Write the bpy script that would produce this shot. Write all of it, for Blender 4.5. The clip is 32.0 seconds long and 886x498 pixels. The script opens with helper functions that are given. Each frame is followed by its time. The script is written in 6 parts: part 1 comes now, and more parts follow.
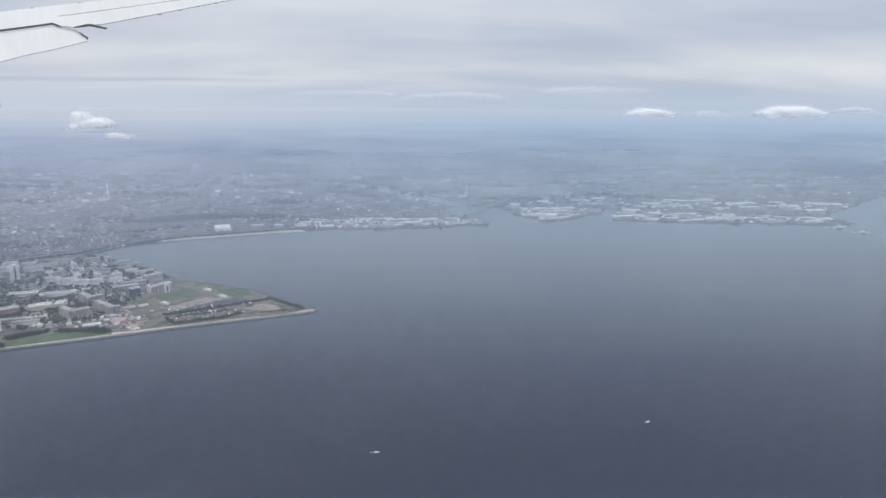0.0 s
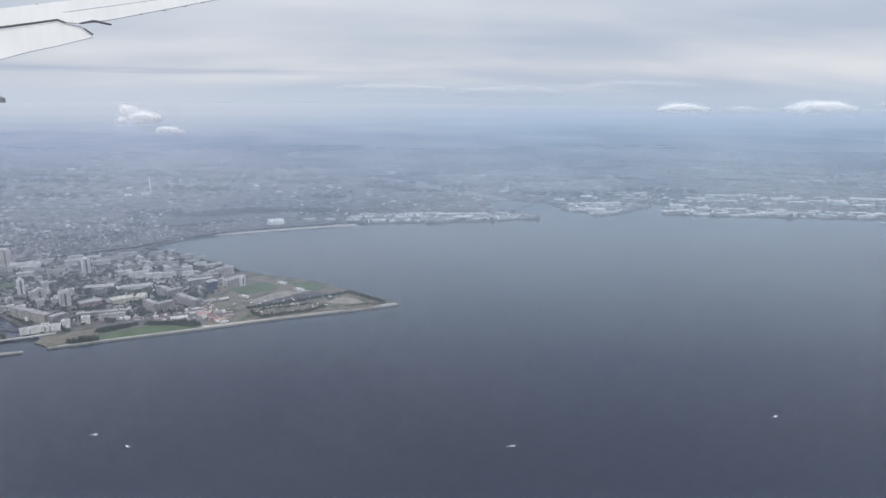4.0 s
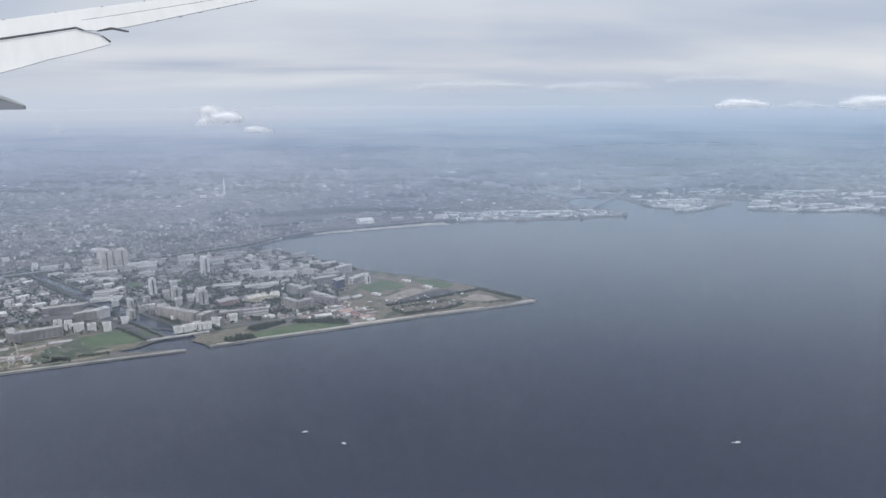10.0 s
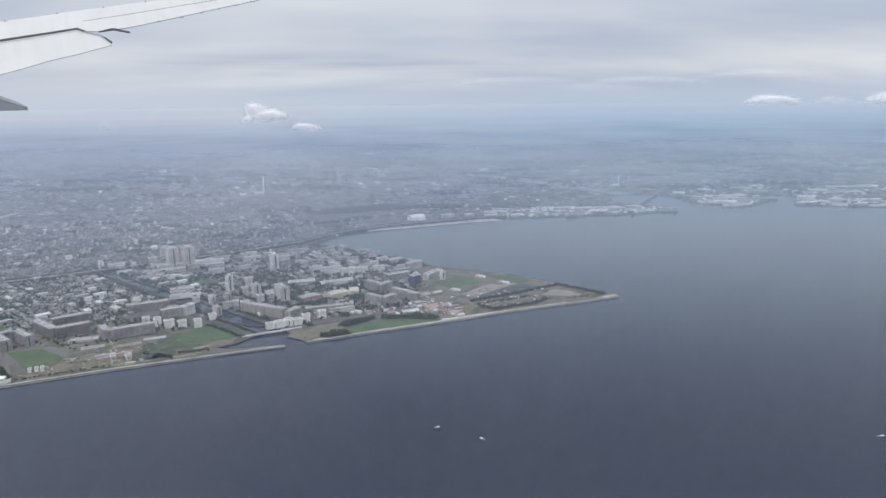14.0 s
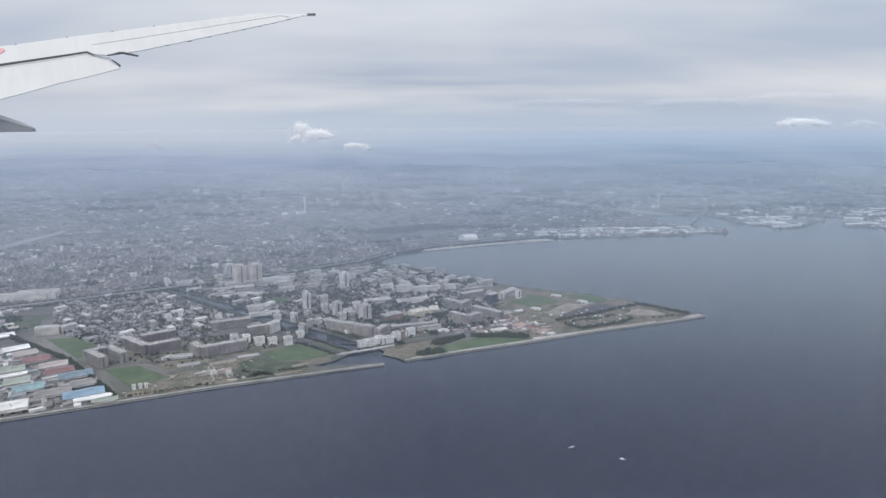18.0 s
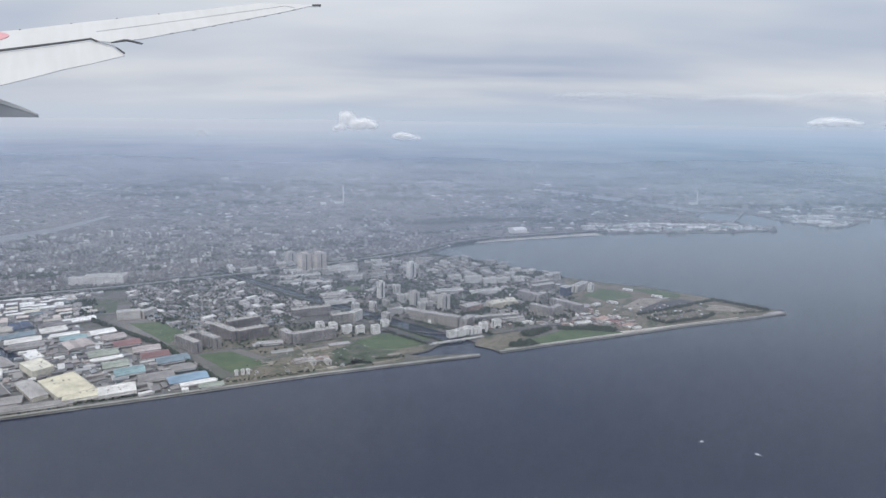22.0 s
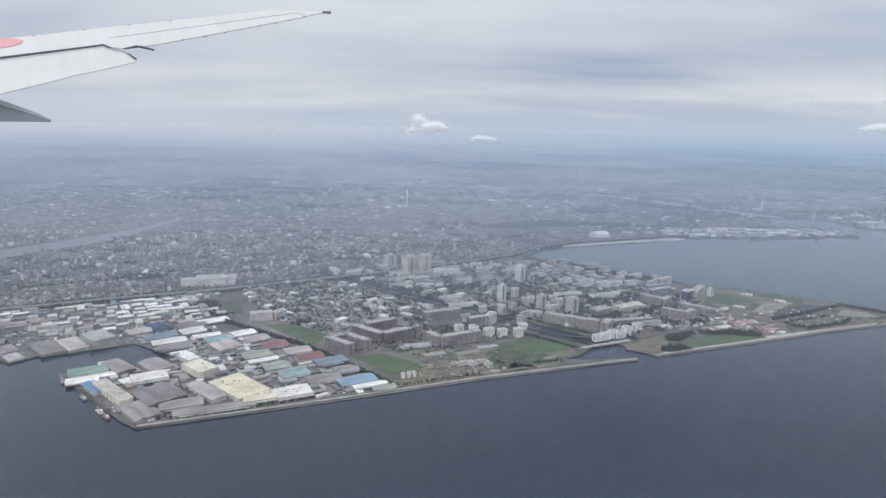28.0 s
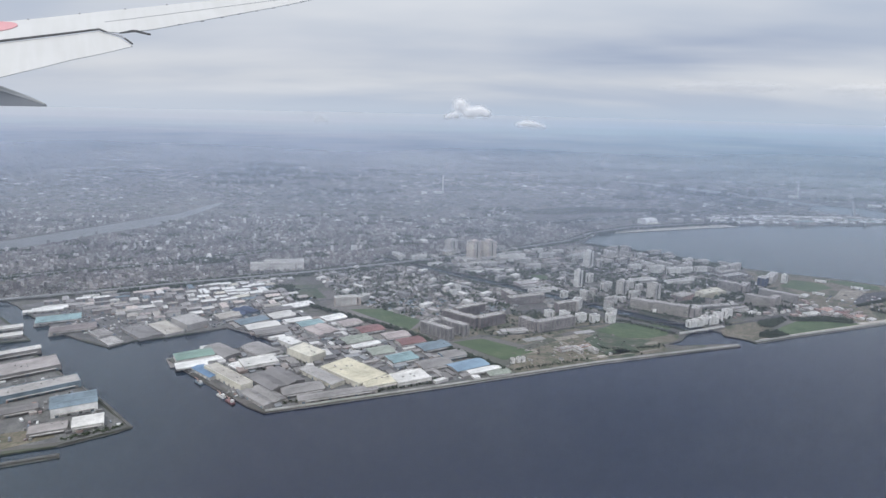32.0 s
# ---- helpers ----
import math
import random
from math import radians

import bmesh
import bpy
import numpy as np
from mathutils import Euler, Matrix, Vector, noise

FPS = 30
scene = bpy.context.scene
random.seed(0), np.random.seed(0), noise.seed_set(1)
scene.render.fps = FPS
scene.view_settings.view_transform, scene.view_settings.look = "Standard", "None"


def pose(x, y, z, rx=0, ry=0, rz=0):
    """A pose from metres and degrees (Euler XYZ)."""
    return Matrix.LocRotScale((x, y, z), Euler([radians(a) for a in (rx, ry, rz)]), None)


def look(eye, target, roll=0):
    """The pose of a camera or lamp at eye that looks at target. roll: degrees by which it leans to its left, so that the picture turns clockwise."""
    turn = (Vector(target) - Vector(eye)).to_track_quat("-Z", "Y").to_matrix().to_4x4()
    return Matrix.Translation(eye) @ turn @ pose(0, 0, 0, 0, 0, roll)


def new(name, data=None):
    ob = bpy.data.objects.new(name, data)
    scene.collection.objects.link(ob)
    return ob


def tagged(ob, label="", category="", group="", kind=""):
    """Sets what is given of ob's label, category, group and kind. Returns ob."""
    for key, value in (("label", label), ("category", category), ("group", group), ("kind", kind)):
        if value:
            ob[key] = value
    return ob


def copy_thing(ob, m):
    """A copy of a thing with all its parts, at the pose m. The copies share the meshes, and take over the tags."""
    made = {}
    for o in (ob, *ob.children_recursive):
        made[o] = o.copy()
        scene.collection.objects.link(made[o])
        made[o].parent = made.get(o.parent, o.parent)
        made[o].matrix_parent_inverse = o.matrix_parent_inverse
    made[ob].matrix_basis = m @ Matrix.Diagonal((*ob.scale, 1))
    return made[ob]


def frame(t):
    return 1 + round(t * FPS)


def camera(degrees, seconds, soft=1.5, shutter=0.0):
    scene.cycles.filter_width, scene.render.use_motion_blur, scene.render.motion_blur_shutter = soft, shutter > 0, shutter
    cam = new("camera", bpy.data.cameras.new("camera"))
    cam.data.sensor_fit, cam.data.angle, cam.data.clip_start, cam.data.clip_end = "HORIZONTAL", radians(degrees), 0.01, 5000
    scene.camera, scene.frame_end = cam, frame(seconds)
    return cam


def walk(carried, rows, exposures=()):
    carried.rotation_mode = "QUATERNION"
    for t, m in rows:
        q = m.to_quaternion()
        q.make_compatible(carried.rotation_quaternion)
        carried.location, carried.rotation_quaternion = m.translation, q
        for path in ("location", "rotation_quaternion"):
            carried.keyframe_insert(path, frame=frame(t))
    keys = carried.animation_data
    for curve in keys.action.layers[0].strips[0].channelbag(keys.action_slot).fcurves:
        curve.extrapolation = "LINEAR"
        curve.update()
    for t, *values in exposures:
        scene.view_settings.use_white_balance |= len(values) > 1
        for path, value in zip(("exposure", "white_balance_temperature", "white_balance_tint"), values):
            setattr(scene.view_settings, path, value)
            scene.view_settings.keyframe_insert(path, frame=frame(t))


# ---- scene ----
cam = camera(68.2, 32.0, 1.5)
# Model landscape: a plan in tens of metres, set up at a quarter of that, so that the plain and the wing both fit the lens's reach.
SCALE = 0.25
PATH = [
    (0, (-2.40, 1.09, 74.65), (-2.3340, 3.0347, 74.1932), 0.41),
    (0.5, (-5.90, 1.47, 74.41), (-5.8377, 3.4201, 73.9530), 0.36),
    (1, (-9.42, 1.85, 74.17), (-9.3530, 3.7926, 73.7072), 0.34),
    (1.5, (-12.94, 2.21, 73.93), (-12.8780, 4.1542, 73.4613), 0.43),
    (2, (-16.48, 2.56, 73.68), (-16.4114, 4.5054, 73.2162), 0.54),
    (2.5, (-20.02, 2.90, 73.44), (-19.9539, 4.8475, 72.9744), 0.59),
    (3, (-23.57, 3.24, 73.20), (-23.5032, 5.1805, 72.7345), 0.58),
    (3.5, (-27.12, 3.56, 72.97), (-27.0584, 5.5056, 72.4996), 0.52),
    (5.5, (-41.36, 4.78, 72.02), (-41.3114, 6.7259, 71.5676), 0.29),
    (6, (-44.92, 5.07, 71.79), (-44.8766, 7.0126, 71.3351), 0.25),
    (6.5, (-48.48, 5.35, 71.56), (-48.4375, 7.2932, 71.1044), 0.23),
    (7, (-52.04, 5.62, 71.33), (-51.9952, 7.5674, 70.8730), 0.18),
    (7.5, (-55.59, 5.89, 71.10), (-55.5527, 7.8362, 70.6432), 0.10),
    (8, (-59.14, 6.15, 70.87), (-59.1050, 8.0989, 70.4106), -0.02),
    (8.5, (-62.68, 6.41, 70.64), (-62.6523, 8.3571, 70.1803), -0.16),
    (9, (-66.22, 6.67, 70.41), (-66.1935, 8.6117, 69.9546), -0.22),
    (9.5, (-69.75, 6.92, 70.19), (-69.7270, 8.8621, 69.7298), -0.25),
    (10, (-73.27, 7.16, 69.96), (-73.2553, 9.1069, 69.4986), -0.30),
    (10.5, (-76.79, 7.40, 69.74), (-76.7742, 9.3502, 69.2763), -0.36),
    (11, (-80.30, 7.64, 69.52), (-80.2844, 9.5904, 69.0556), -0.39),
    (11.5, (-83.80, 7.88, 69.29), (-83.7847, 9.8275, 68.8348), -0.40),
    (12, (-87.28, 8.12, 69.07), (-87.2751, 10.0618, 68.6140), -0.42),
    (12.5, (-90.77, 8.35, 68.85), (-90.7569, 10.2950, 68.3992), -0.45),
    (13, (-94.24, 8.58, 68.63), (-94.2273, 10.5242, 68.1766), -0.48),
    (13.5, (-97.70, 8.81, 68.42), (-97.6888, 10.7519, 67.9559), -0.52),
    (14, (-101.15, 9.03, 68.20), (-101.1383, 10.9782, 67.7365), -0.56),
    (14.5, (-104.59, 9.26, 67.98), (-104.5766, 11.2028, 67.5156), -0.58),
    (16.5, (-118.25, 10.15, 67.11), (-118.2400, 12.1010, 66.6723), -0.60),
    (17, (-121.64, 10.37, 66.90), (-121.6310, 12.3273, 66.4752), -0.60),
    (17.5, (-125.02, 10.60, 66.68), (-125.0105, 12.5521, 66.2717), -0.49),
    (18, (-128.39, 10.82, 66.47), (-128.3853, 12.7782, 66.0750), -0.33),
    (18.5, (-131.76, 11.04, 66.25), (-131.7526, 13.0028, 65.8696), -0.16),
    (19, (-135.11, 11.26, 66.04), (-135.1058, 13.2251, 65.6500), 0.02),
    (19.5, (-138.46, 11.49, 65.82), (-138.4512, 13.4469, 65.4253), 0.20),
    (20, (-141.80, 11.71, 65.61), (-141.7905, 13.6694, 65.2001), 0.39),
    (20.5, (-145.13, 11.94, 65.39), (-145.1205, 13.8938, 64.9802), 0.60),
    (21, (-148.45, 12.16, 65.18), (-148.4461, 14.1192, 64.7595), 0.76),
    (21.5, (-151.77, 12.39, 64.96), (-151.7681, 14.3464, 64.5418), 0.79),
    (22, (-155.09, 12.62, 64.74), (-155.0855, 14.5756, 64.3278), 0.80),
    (22.5, (-158.40, 12.85, 64.52), (-158.3976, 14.8064, 64.1142), 0.83),
    (23, (-161.71, 13.08, 64.30), (-161.7053, 15.0382, 63.8985), 0.89),
    (23.5, (-165.01, 13.31, 64.08), (-165.0119, 15.2718, 63.6836), 0.92),
    (24, (-168.31, 13.55, 63.86), (-168.3162, 15.5067, 63.4667), 0.91),
    (24.5, (-171.62, 13.78, 63.64), (-171.6208, 15.7424, 63.2455), 0.89),
    (26.5, (-184.85, 14.74, 62.73), (-184.8622, 16.7002, 62.3436), 1.00),
    (27, (-188.17, 14.98, 62.50), (-188.1825, 16.9440, 62.1157), 0.98),
    (27.5, (-191.49, 15.23, 62.27), (-191.5112, 17.1880, 61.8787), 0.99),
    (28, (-194.83, 15.47, 62.03), (-194.8467, 17.4328, 61.6359), 1.00),
    (28.5, (-198.17, 15.72, 61.79), (-198.1884, 17.6798, 61.3941), 0.98),
    (29, (-201.53, 15.97, 61.55), (-201.5420, 17.9281, 61.1489), 0.96),
    (29.5, (-204.89, 16.22, 61.31), (-204.9073, 18.1766, 60.8952), 0.92),
    (30, (-208.28, 16.47, 61.06), (-208.2873, 18.4258, 60.6360), 0.94),
    (30.5, (-211.67, 16.72, 60.81), (-211.6837, 18.6777, 60.3810), 1.05),
    (31, (-215.09, 16.98, 60.55), (-215.0977, 18.9315, 60.1252), 1.12),
    (31.5, (-218.53, 17.23, 60.30), (-218.5303, 19.1865, 59.8668), 1.17),
    (32, (-221.98, 17.49, 60.03), (-221.9860, 19.4414, 59.6000), 1.32),
]
walk(cam, [(t, look(Vector(eye) * SCALE, Vector(target) * SCALE, roll)) for t, eye, target, roll in PATH], [(0.0, 0.0, 6340.0, 10.0), (10.0, 0.0, 6340.0, 10.0), (18.0, -0.05, 6340.0, 10.0), (32.0, -0.05, 6340.0, 10.0)])

# ---- world, sun ----
SUN_ELEV, SUN_AZ = 52.0, 205.0          # degrees; azimuth from +y towards +x
world = bpy.data.worlds.new("overcast")
scene.world = world
world.use_nodes = True


def node(tree, kind, **values):
    n = tree.nodes.new(kind)
    for key, value in values.items():
        n.inputs[key].default_value = value
    return n


def build_world():
    t = world.node_tree
    t.nodes.clear()
    out = t.nodes.new("ShaderNodeOutputWorld")
    bg = node(t, "ShaderNodeBackground", Strength=1.3)
    sky = t.nodes.new("ShaderNodeTexSky")
    sky.sky_type = "NISHITA"
    sky.sun_disc = False
    sky.sun_elevation, sky.sun_rotation = radians(SUN_ELEV), radians(SUN_AZ)
    sky.air_density, sky.dust_density = 1.4, 3.0
    dim = node(t, "ShaderNodeMix")
    dim.data_type, dim.blend_type = "RGBA", "MULTIPLY"
    dim.inputs["Factor"].default_value = 1.0
    dim.inputs["B"].default_value = (0.09, 0.09, 0.09, 1)
    t.links.new(sky.outputs[0], dim.inputs["A"])
    # cloud deck: stretched noise over the direction, flattened towards the horizon
    co = t.nodes.new("ShaderNodeTexCoord")
    sep = t.nodes.new("ShaderNodeSeparateXYZ")
    t.links.new(co.outputs["Generated"], sep.inputs[0])
    up = node(t, "ShaderNodeMath")
    up.operation = "ADD"
    up.inputs[1].default_value = 0.20
    top = node(t, "ShaderNodeMath")
    top.operation = "MAXIMUM"
    top.inputs[1].default_value = 0.02
    t.links.new(sep.outputs[2], up.inputs[0])
    t.links.new(up.outputs[0], top.inputs[0])
    flat = t.nodes.new("ShaderNodeCombineXYZ")
    for k in (0, 1):
        d = node(t, "ShaderNodeMath")
        d.operation = "DIVIDE"
        t.links.new(sep.outputs[k], d.inputs[0])
        t.links.new(top.outputs[0], d.inputs[1])
        t.links.new(d.outputs[0], flat.inputs[k])
    stretch = t.nodes.new("ShaderNodeMapping")
    stretch.inputs["Scale"].default_value = (0.55, 1.0, 1.0)
    stretch.inputs["Location"].default_value = (0.6, 1.9, 0.0)
    t.links.new(flat.outputs[0], stretch.inputs[0])
    n1 = node(t, "ShaderNodeTexNoise", Scale=0.6, Detail=2.5, Roughness=0.45, Distortion=0.4)
    n2 = node(t, "ShaderNodeTexNoise", Scale=1.7, Detail=3.0, Roughness=0.5)
    t.links.new(stretch.outputs[0], n1.inputs["Vector"])
    t.links.new(stretch.outputs[0], n2.inputs["Vector"])
    mixn = node(t, "ShaderNodeMath")
    mixn.operation = "MULTIPLY_ADD"
    mixn.inputs[1].default_value = 0.35
    t.links.new(n2.outputs[0], mixn.inputs[0])
    t.links.new(n1.outputs[0], mixn.inputs[2])
    ramp = t.nodes.new("ShaderNodeValToRGB")
    e = ramp.color_ramp.elements
    e[0].position, e[0].color = 0.56, (0.40, 0.44, 0.52, 1)
    e[1].position, e[1].color = 0.80, (0.575, 0.59, 0.62, 1)
    m = e.new(0.67)
    m.color = (0.495, 0.52, 0.57, 1)
    t.links.new(mixn.outputs[0], ramp.inputs[0])
    # haze at eye level under the deck
    low = t.nodes.new("ShaderNodeValToRGB")
    le = low.color_ramp.elements
    le[0].position, le[0].color = 0.0, (1, 1, 1, 1)
    le[1].position, le[1].color = 1.0, (0, 0, 0, 1)
    for p, v in ((0.25, 0.70), (0.5, 0.30)):
        le.new(p).color = (v, v, v, 1)
    level = node(t, "ShaderNodeMapRange")
    level.inputs["From Min"].default_value, level.inputs["From Max"].default_value = -0.016, 0.030
    t.links.new(sep.outputs[2], level.inputs["Value"])
    uneven = node(t, "ShaderNodeMath")          # the haze's upper edge wavers
    uneven.operation = "MULTIPLY_ADD"
    uneven.inputs[1].default_value, uneven.inputs[2].default_value = 0.7, -0.47
    t.links.new(n2.outputs[0], uneven.inputs[0])
    edge = node(t, "ShaderNodeMath")
    edge.operation = "ADD"
    t.links.new(level.outputs[0], edge.inputs[0])
    t.links.new(uneven.outputs[0], edge.inputs[1])
    t.links.new(edge.outputs[0], low.inputs[0])
    haze = node(t, "ShaderNodeMix")
    haze.data_type = "RGBA"
    west = node(t, "ShaderNodeMapRange")        # paler towards the west
    west.inputs["From Min"].default_value, west.inputs["From Max"].default_value = -0.36, 0.15
    t.links.new(sep.outputs[0], west.inputs["Value"])
    tone = node(t, "ShaderNodeMix")
    tone.data_type = "RGBA"
    tone.inputs["A"].default_value, tone.inputs["B"].default_value = (0.470, 0.514, 0.586, 1), (0.404, 0.469, 0.564, 1)
    t.links.new(west.outputs[0], tone.inputs["Factor"])
    t.links.new(tone.outputs["Result"], haze.inputs["B"])
    t.links.new(low.outputs[0], haze.inputs["Factor"])
    band = t.nodes.new("ShaderNodeValToRGB")      # layers of the deck: pale below, darker, pale above
    be = band.color_ramp.elements
    be[0].position, be[0].color = 0.0, (0.97, 0.98, 1.0, 1)
    be[1].position, be[1].color = 0.22, (1.05, 1.05, 1.04, 1)
    for p, c in ((0.035, (1.06, 1.05, 1.03, 1)), (0.075, (0.93, 0.94, 0.97, 1)), (0.12, (0.98, 0.98, 0.99, 1))):
        be.new(p).color = c
    t.links.new(sep.outputs[2], band.inputs[0])
    layered = node(t, "ShaderNodeMix")
    layered.data_type, layered.blend_type = "RGBA", "MULTIPLY"
    layered.inputs["Factor"].default_value = 1.0
    t.links.new(ramp.outputs[0], layered.inputs["A"])
    t.links.new(band.outputs[0], layered.inputs["B"])
    t.links.new(layered.outputs["Result"], haze.inputs["A"])
    both = node(t, "ShaderNodeMix")
    both.data_type = "RGBA"
    both.inputs["Factor"].default_value = 0.92
    t.links.new(dim.outputs["Result"], both.inputs["A"])
    t.links.new(haze.outputs["Result"], both.inputs["B"])
    # an overcast sky is brightest overhead
    lift = node(t, "ShaderNodeMapRange")
    lift.inputs["From Min"].default_value, lift.inputs["From Max"].default_value = 0.25, 1.0
    lift.inputs["To Min"].default_value, lift.inputs["To Max"].default_value = 1.0, 1.9
    t.links.new(sep.outputs[2], lift.inputs["Value"])
    strong = node(t, "ShaderNodeMath")
    strong.operation = "MULTIPLY"
    strong.inputs[1].default_value = 1.3
    t.links.new(lift.outputs[0], strong.inputs[0])
    t.links.new(strong.outputs[0], bg.inputs["Strength"])
    t.links.new(both.outputs["Result"], bg.inputs[0])
    t.links.new(bg.outputs[0], out.inputs[0])


build_world()
sun = new("sun", bpy.data.lights.new("sun", "SUN"))
sun.data.energy, sun.data.angle, sun.data.color = 1.9, radians(40), (1.0, 0.97, 0.93)
_az, _el = radians(SUN_AZ), radians(SUN_ELEV)
sun.matrix_world = look(Vector((math.sin(_az) * math.cos(_el), math.cos(_az) * math.cos(_el), math.sin(_el))) * 300, (0, 0, 0))

# ---- materials ----
def material(name, build, rough=0.8, metal=0.0):
    """A node material; build(tree, bsdf) gives it colour and relief."""
    m = bpy.data.materials.new(name)
    m.use_nodes = True
    b = m.node_tree.nodes["Principled BSDF"]
    b.inputs["Roughness"].default_value, b.inputs["Metallic"].default_value = rough, metal
    build(m.node_tree, b)
    return m


def ramp_of(t, stops, source):
    r = t.nodes.new("ShaderNodeValToRGB")
    e = r.color_ramp.elements
    e[0].position, e[0].color = stops[0][0], (*stops[0][1], 1)
    e[1].position, e[1].color = stops[-1][0], (*stops[-1][1], 1)
    for p, c in stops[1:-1]:
        e.new(p).color = (*c, 1)
    t.links.new(source, r.inputs[0])
    return r.outputs[0]


def noise_of(t, scale, detail=4.0, rough=0.55, vector=None):
    n = node(t, "ShaderNodeTexNoise", Scale=scale, Detail=detail, Roughness=rough)
    if vector is None:
        vector = t.nodes.new("ShaderNodeTexCoord").outputs["Object"]
    t.links.new(vector, n.inputs["Vector"])
    return n.outputs[0]


def blend(t, a, b, fac, mode="MIX"):
    m = t.nodes.new("ShaderNodeMix")
    m.data_type, m.blend_type = "RGBA", mode
    for key, v in (("A", a), ("B", b)):
        if isinstance(v, tuple):
            m.inputs[key].default_value = (*v, 1)
        else:
            t.links.new(v, m.inputs[key])
    if isinstance(fac, float):
        m.inputs["Factor"].default_value = fac
    else:
        t.links.new(fac, m.inputs["Factor"])
    return m.outputs["Result"]


def bump(t, b, height, strength, distance=0.05):
    n = node(t, "ShaderNodeBump", Strength=strength, Distance=distance * SCALE)
    t.links.new(height, n.inputs["Height"])
    t.links.new(n.outputs[0], b.inputs["Normal"])


def weathered(color, spread=0.16, rough=0.75, metal=0.0, fine=3.0, coarse=0.35, each=0.12):
    """Painted or mineral surface: base colour with stains, fine grain and a difference from piece to piece."""
    def build(t, b):
        dark = tuple(c * (1 - spread * 1.6) for c in color)
        light = tuple(min(1, c * (1 + spread)) for c in color)
        big = ramp_of(t, [(0.3, dark), (0.55, color), (0.75, light)], noise_of(t, coarse, 5))
        small = ramp_of(t, [(0.3, (0.72, 0.72, 0.72)), (0.7, (1.08, 1.08, 1.08))], noise_of(t, fine, 5, 0.65))
        c = blend(t, big, small, 0.6, "MULTIPLY")
        info = t.nodes.new("ShaderNodeObjectInfo")
        one = ramp_of(t, [(0.0, (1 - each,) * 3), (1.0, (1.0, 1.0, 1.0))], info.outputs["Random"])
        t.links.new(blend(t, c, one, 1.0, "MULTIPLY"), b.inputs["Base Color"])
        bump(t, b, noise_of(t, fine * 2, 4), 0.25, 0.03)
    return material("weathered", build, rough, metal)

from mathutils.geometry import tessellate_polygon


def sea_build(t, b):
    co = t.nodes.new("ShaderNodeTexCoord").outputs["Object"]
    c = ramp_of(t, [(0.3, (0.005, 0.010, 0.027)), (0.7, (0.009, 0.015, 0.035))], noise_of(t, 0.005, 2, 0.5, co))
    sep = t.nodes.new("ShaderNodeSeparateXYZ")
    t.links.new(co, sep.inputs[0])
    # base colour turns paler and greener towards the far shore
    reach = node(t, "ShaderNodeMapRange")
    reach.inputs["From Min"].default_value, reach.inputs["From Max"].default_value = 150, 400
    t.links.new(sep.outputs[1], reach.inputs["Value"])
    pale_mask = ramp_of(t, [(0.08, (0, 0, 0)), (0.4, (0.6,) * 3), (0.8, (1, 1, 1))], reach.outputs[0])
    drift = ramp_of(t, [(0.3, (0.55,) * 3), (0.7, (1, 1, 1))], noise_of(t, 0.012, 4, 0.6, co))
    harbour = node(t, "ShaderNodeMapRange")     # paler, greener water in the harbour channels too
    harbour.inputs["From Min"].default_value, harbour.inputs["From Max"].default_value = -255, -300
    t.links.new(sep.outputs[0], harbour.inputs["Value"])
    west_mask = ramp_of(t, [(0.0, (0, 0, 0)), (1.0, (0.34,) * 3)], harbour.outputs[0])
    pale_mask = blend(t, pale_mask, west_mask, 1.0, "LIGHTEN")
    t.links.new(blend(t, c, (0.060, 0.098, 0.092), blend(t, pale_mask, drift, 1.0, "MULTIPLY")), b.inputs["Base Color"])
    b.inputs["IOR"].default_value = 1.52
    bump(t, b, noise_of(t, 0.45, 2, 0.5, co), 0.05, 0.05)


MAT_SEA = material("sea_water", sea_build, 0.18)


def ground_build(t, b):
    co = t.nodes.new("ShaderNodeTexCoord").outputs["Object"]
    v = node(t, "ShaderNodeTexVoronoi", Scale=0.14)
    t.links.new(co, v.inputs["Vector"])
    cells = ramp_of(t, [(0.0, (0.088, 0.086, 0.075)), (0.35, (0.125, 0.116, 0.113)), (0.6, (0.066, 0.074, 0.053)), (0.8, (0.145, 0.136, 0.128)), (1.0, (0.095, 0.092, 0.084))], v.outputs["Color"])
    wide = ramp_of(t, [(0.32, (0.45, 0.55, 0.45)), (0.5, (1.0, 1.0, 1.0)), (0.68, (1.45, 1.42, 1.38))], noise_of(t, 0.018, 6, 0.65, co))
    fine = ramp_of(t, [(0.3, (0.86, 0.86, 0.86)), (0.7, (1.1, 1.1, 1.1))], noise_of(t, 1.2, 3, 0.6, co))
    t.links.new(blend(t, blend(t, cells, wide, 1.0, "MULTIPLY"), fine, 0.8, "MULTIPLY"), b.inputs["Base Color"])


MAT_GROUND = material("town_ground", ground_build, 0.9)
LAND_Z = 0.30
AXIS = 139.5          # degrees: the canals, roads and most walls of the new town run this way


def mesh_object(name, verts, faces, mat, parent=None):
    me = bpy.data.meshes.new(name)
    me.from_pydata(verts, [], faces)
    me.update()
    me.materials.append(mat)
    ob = new(name, me)
    ob.parent = parent
    return ob


def part(name, bm, mat, parent, label=""):
    me = bpy.data.meshes.new(name)
    bm.normal_update()
    bm.to_mesh(me)
    bm.free()
    me.materials.append(mat)
    ob = new(name, me)
    ob.parent = parent
    return tagged(ob, label)


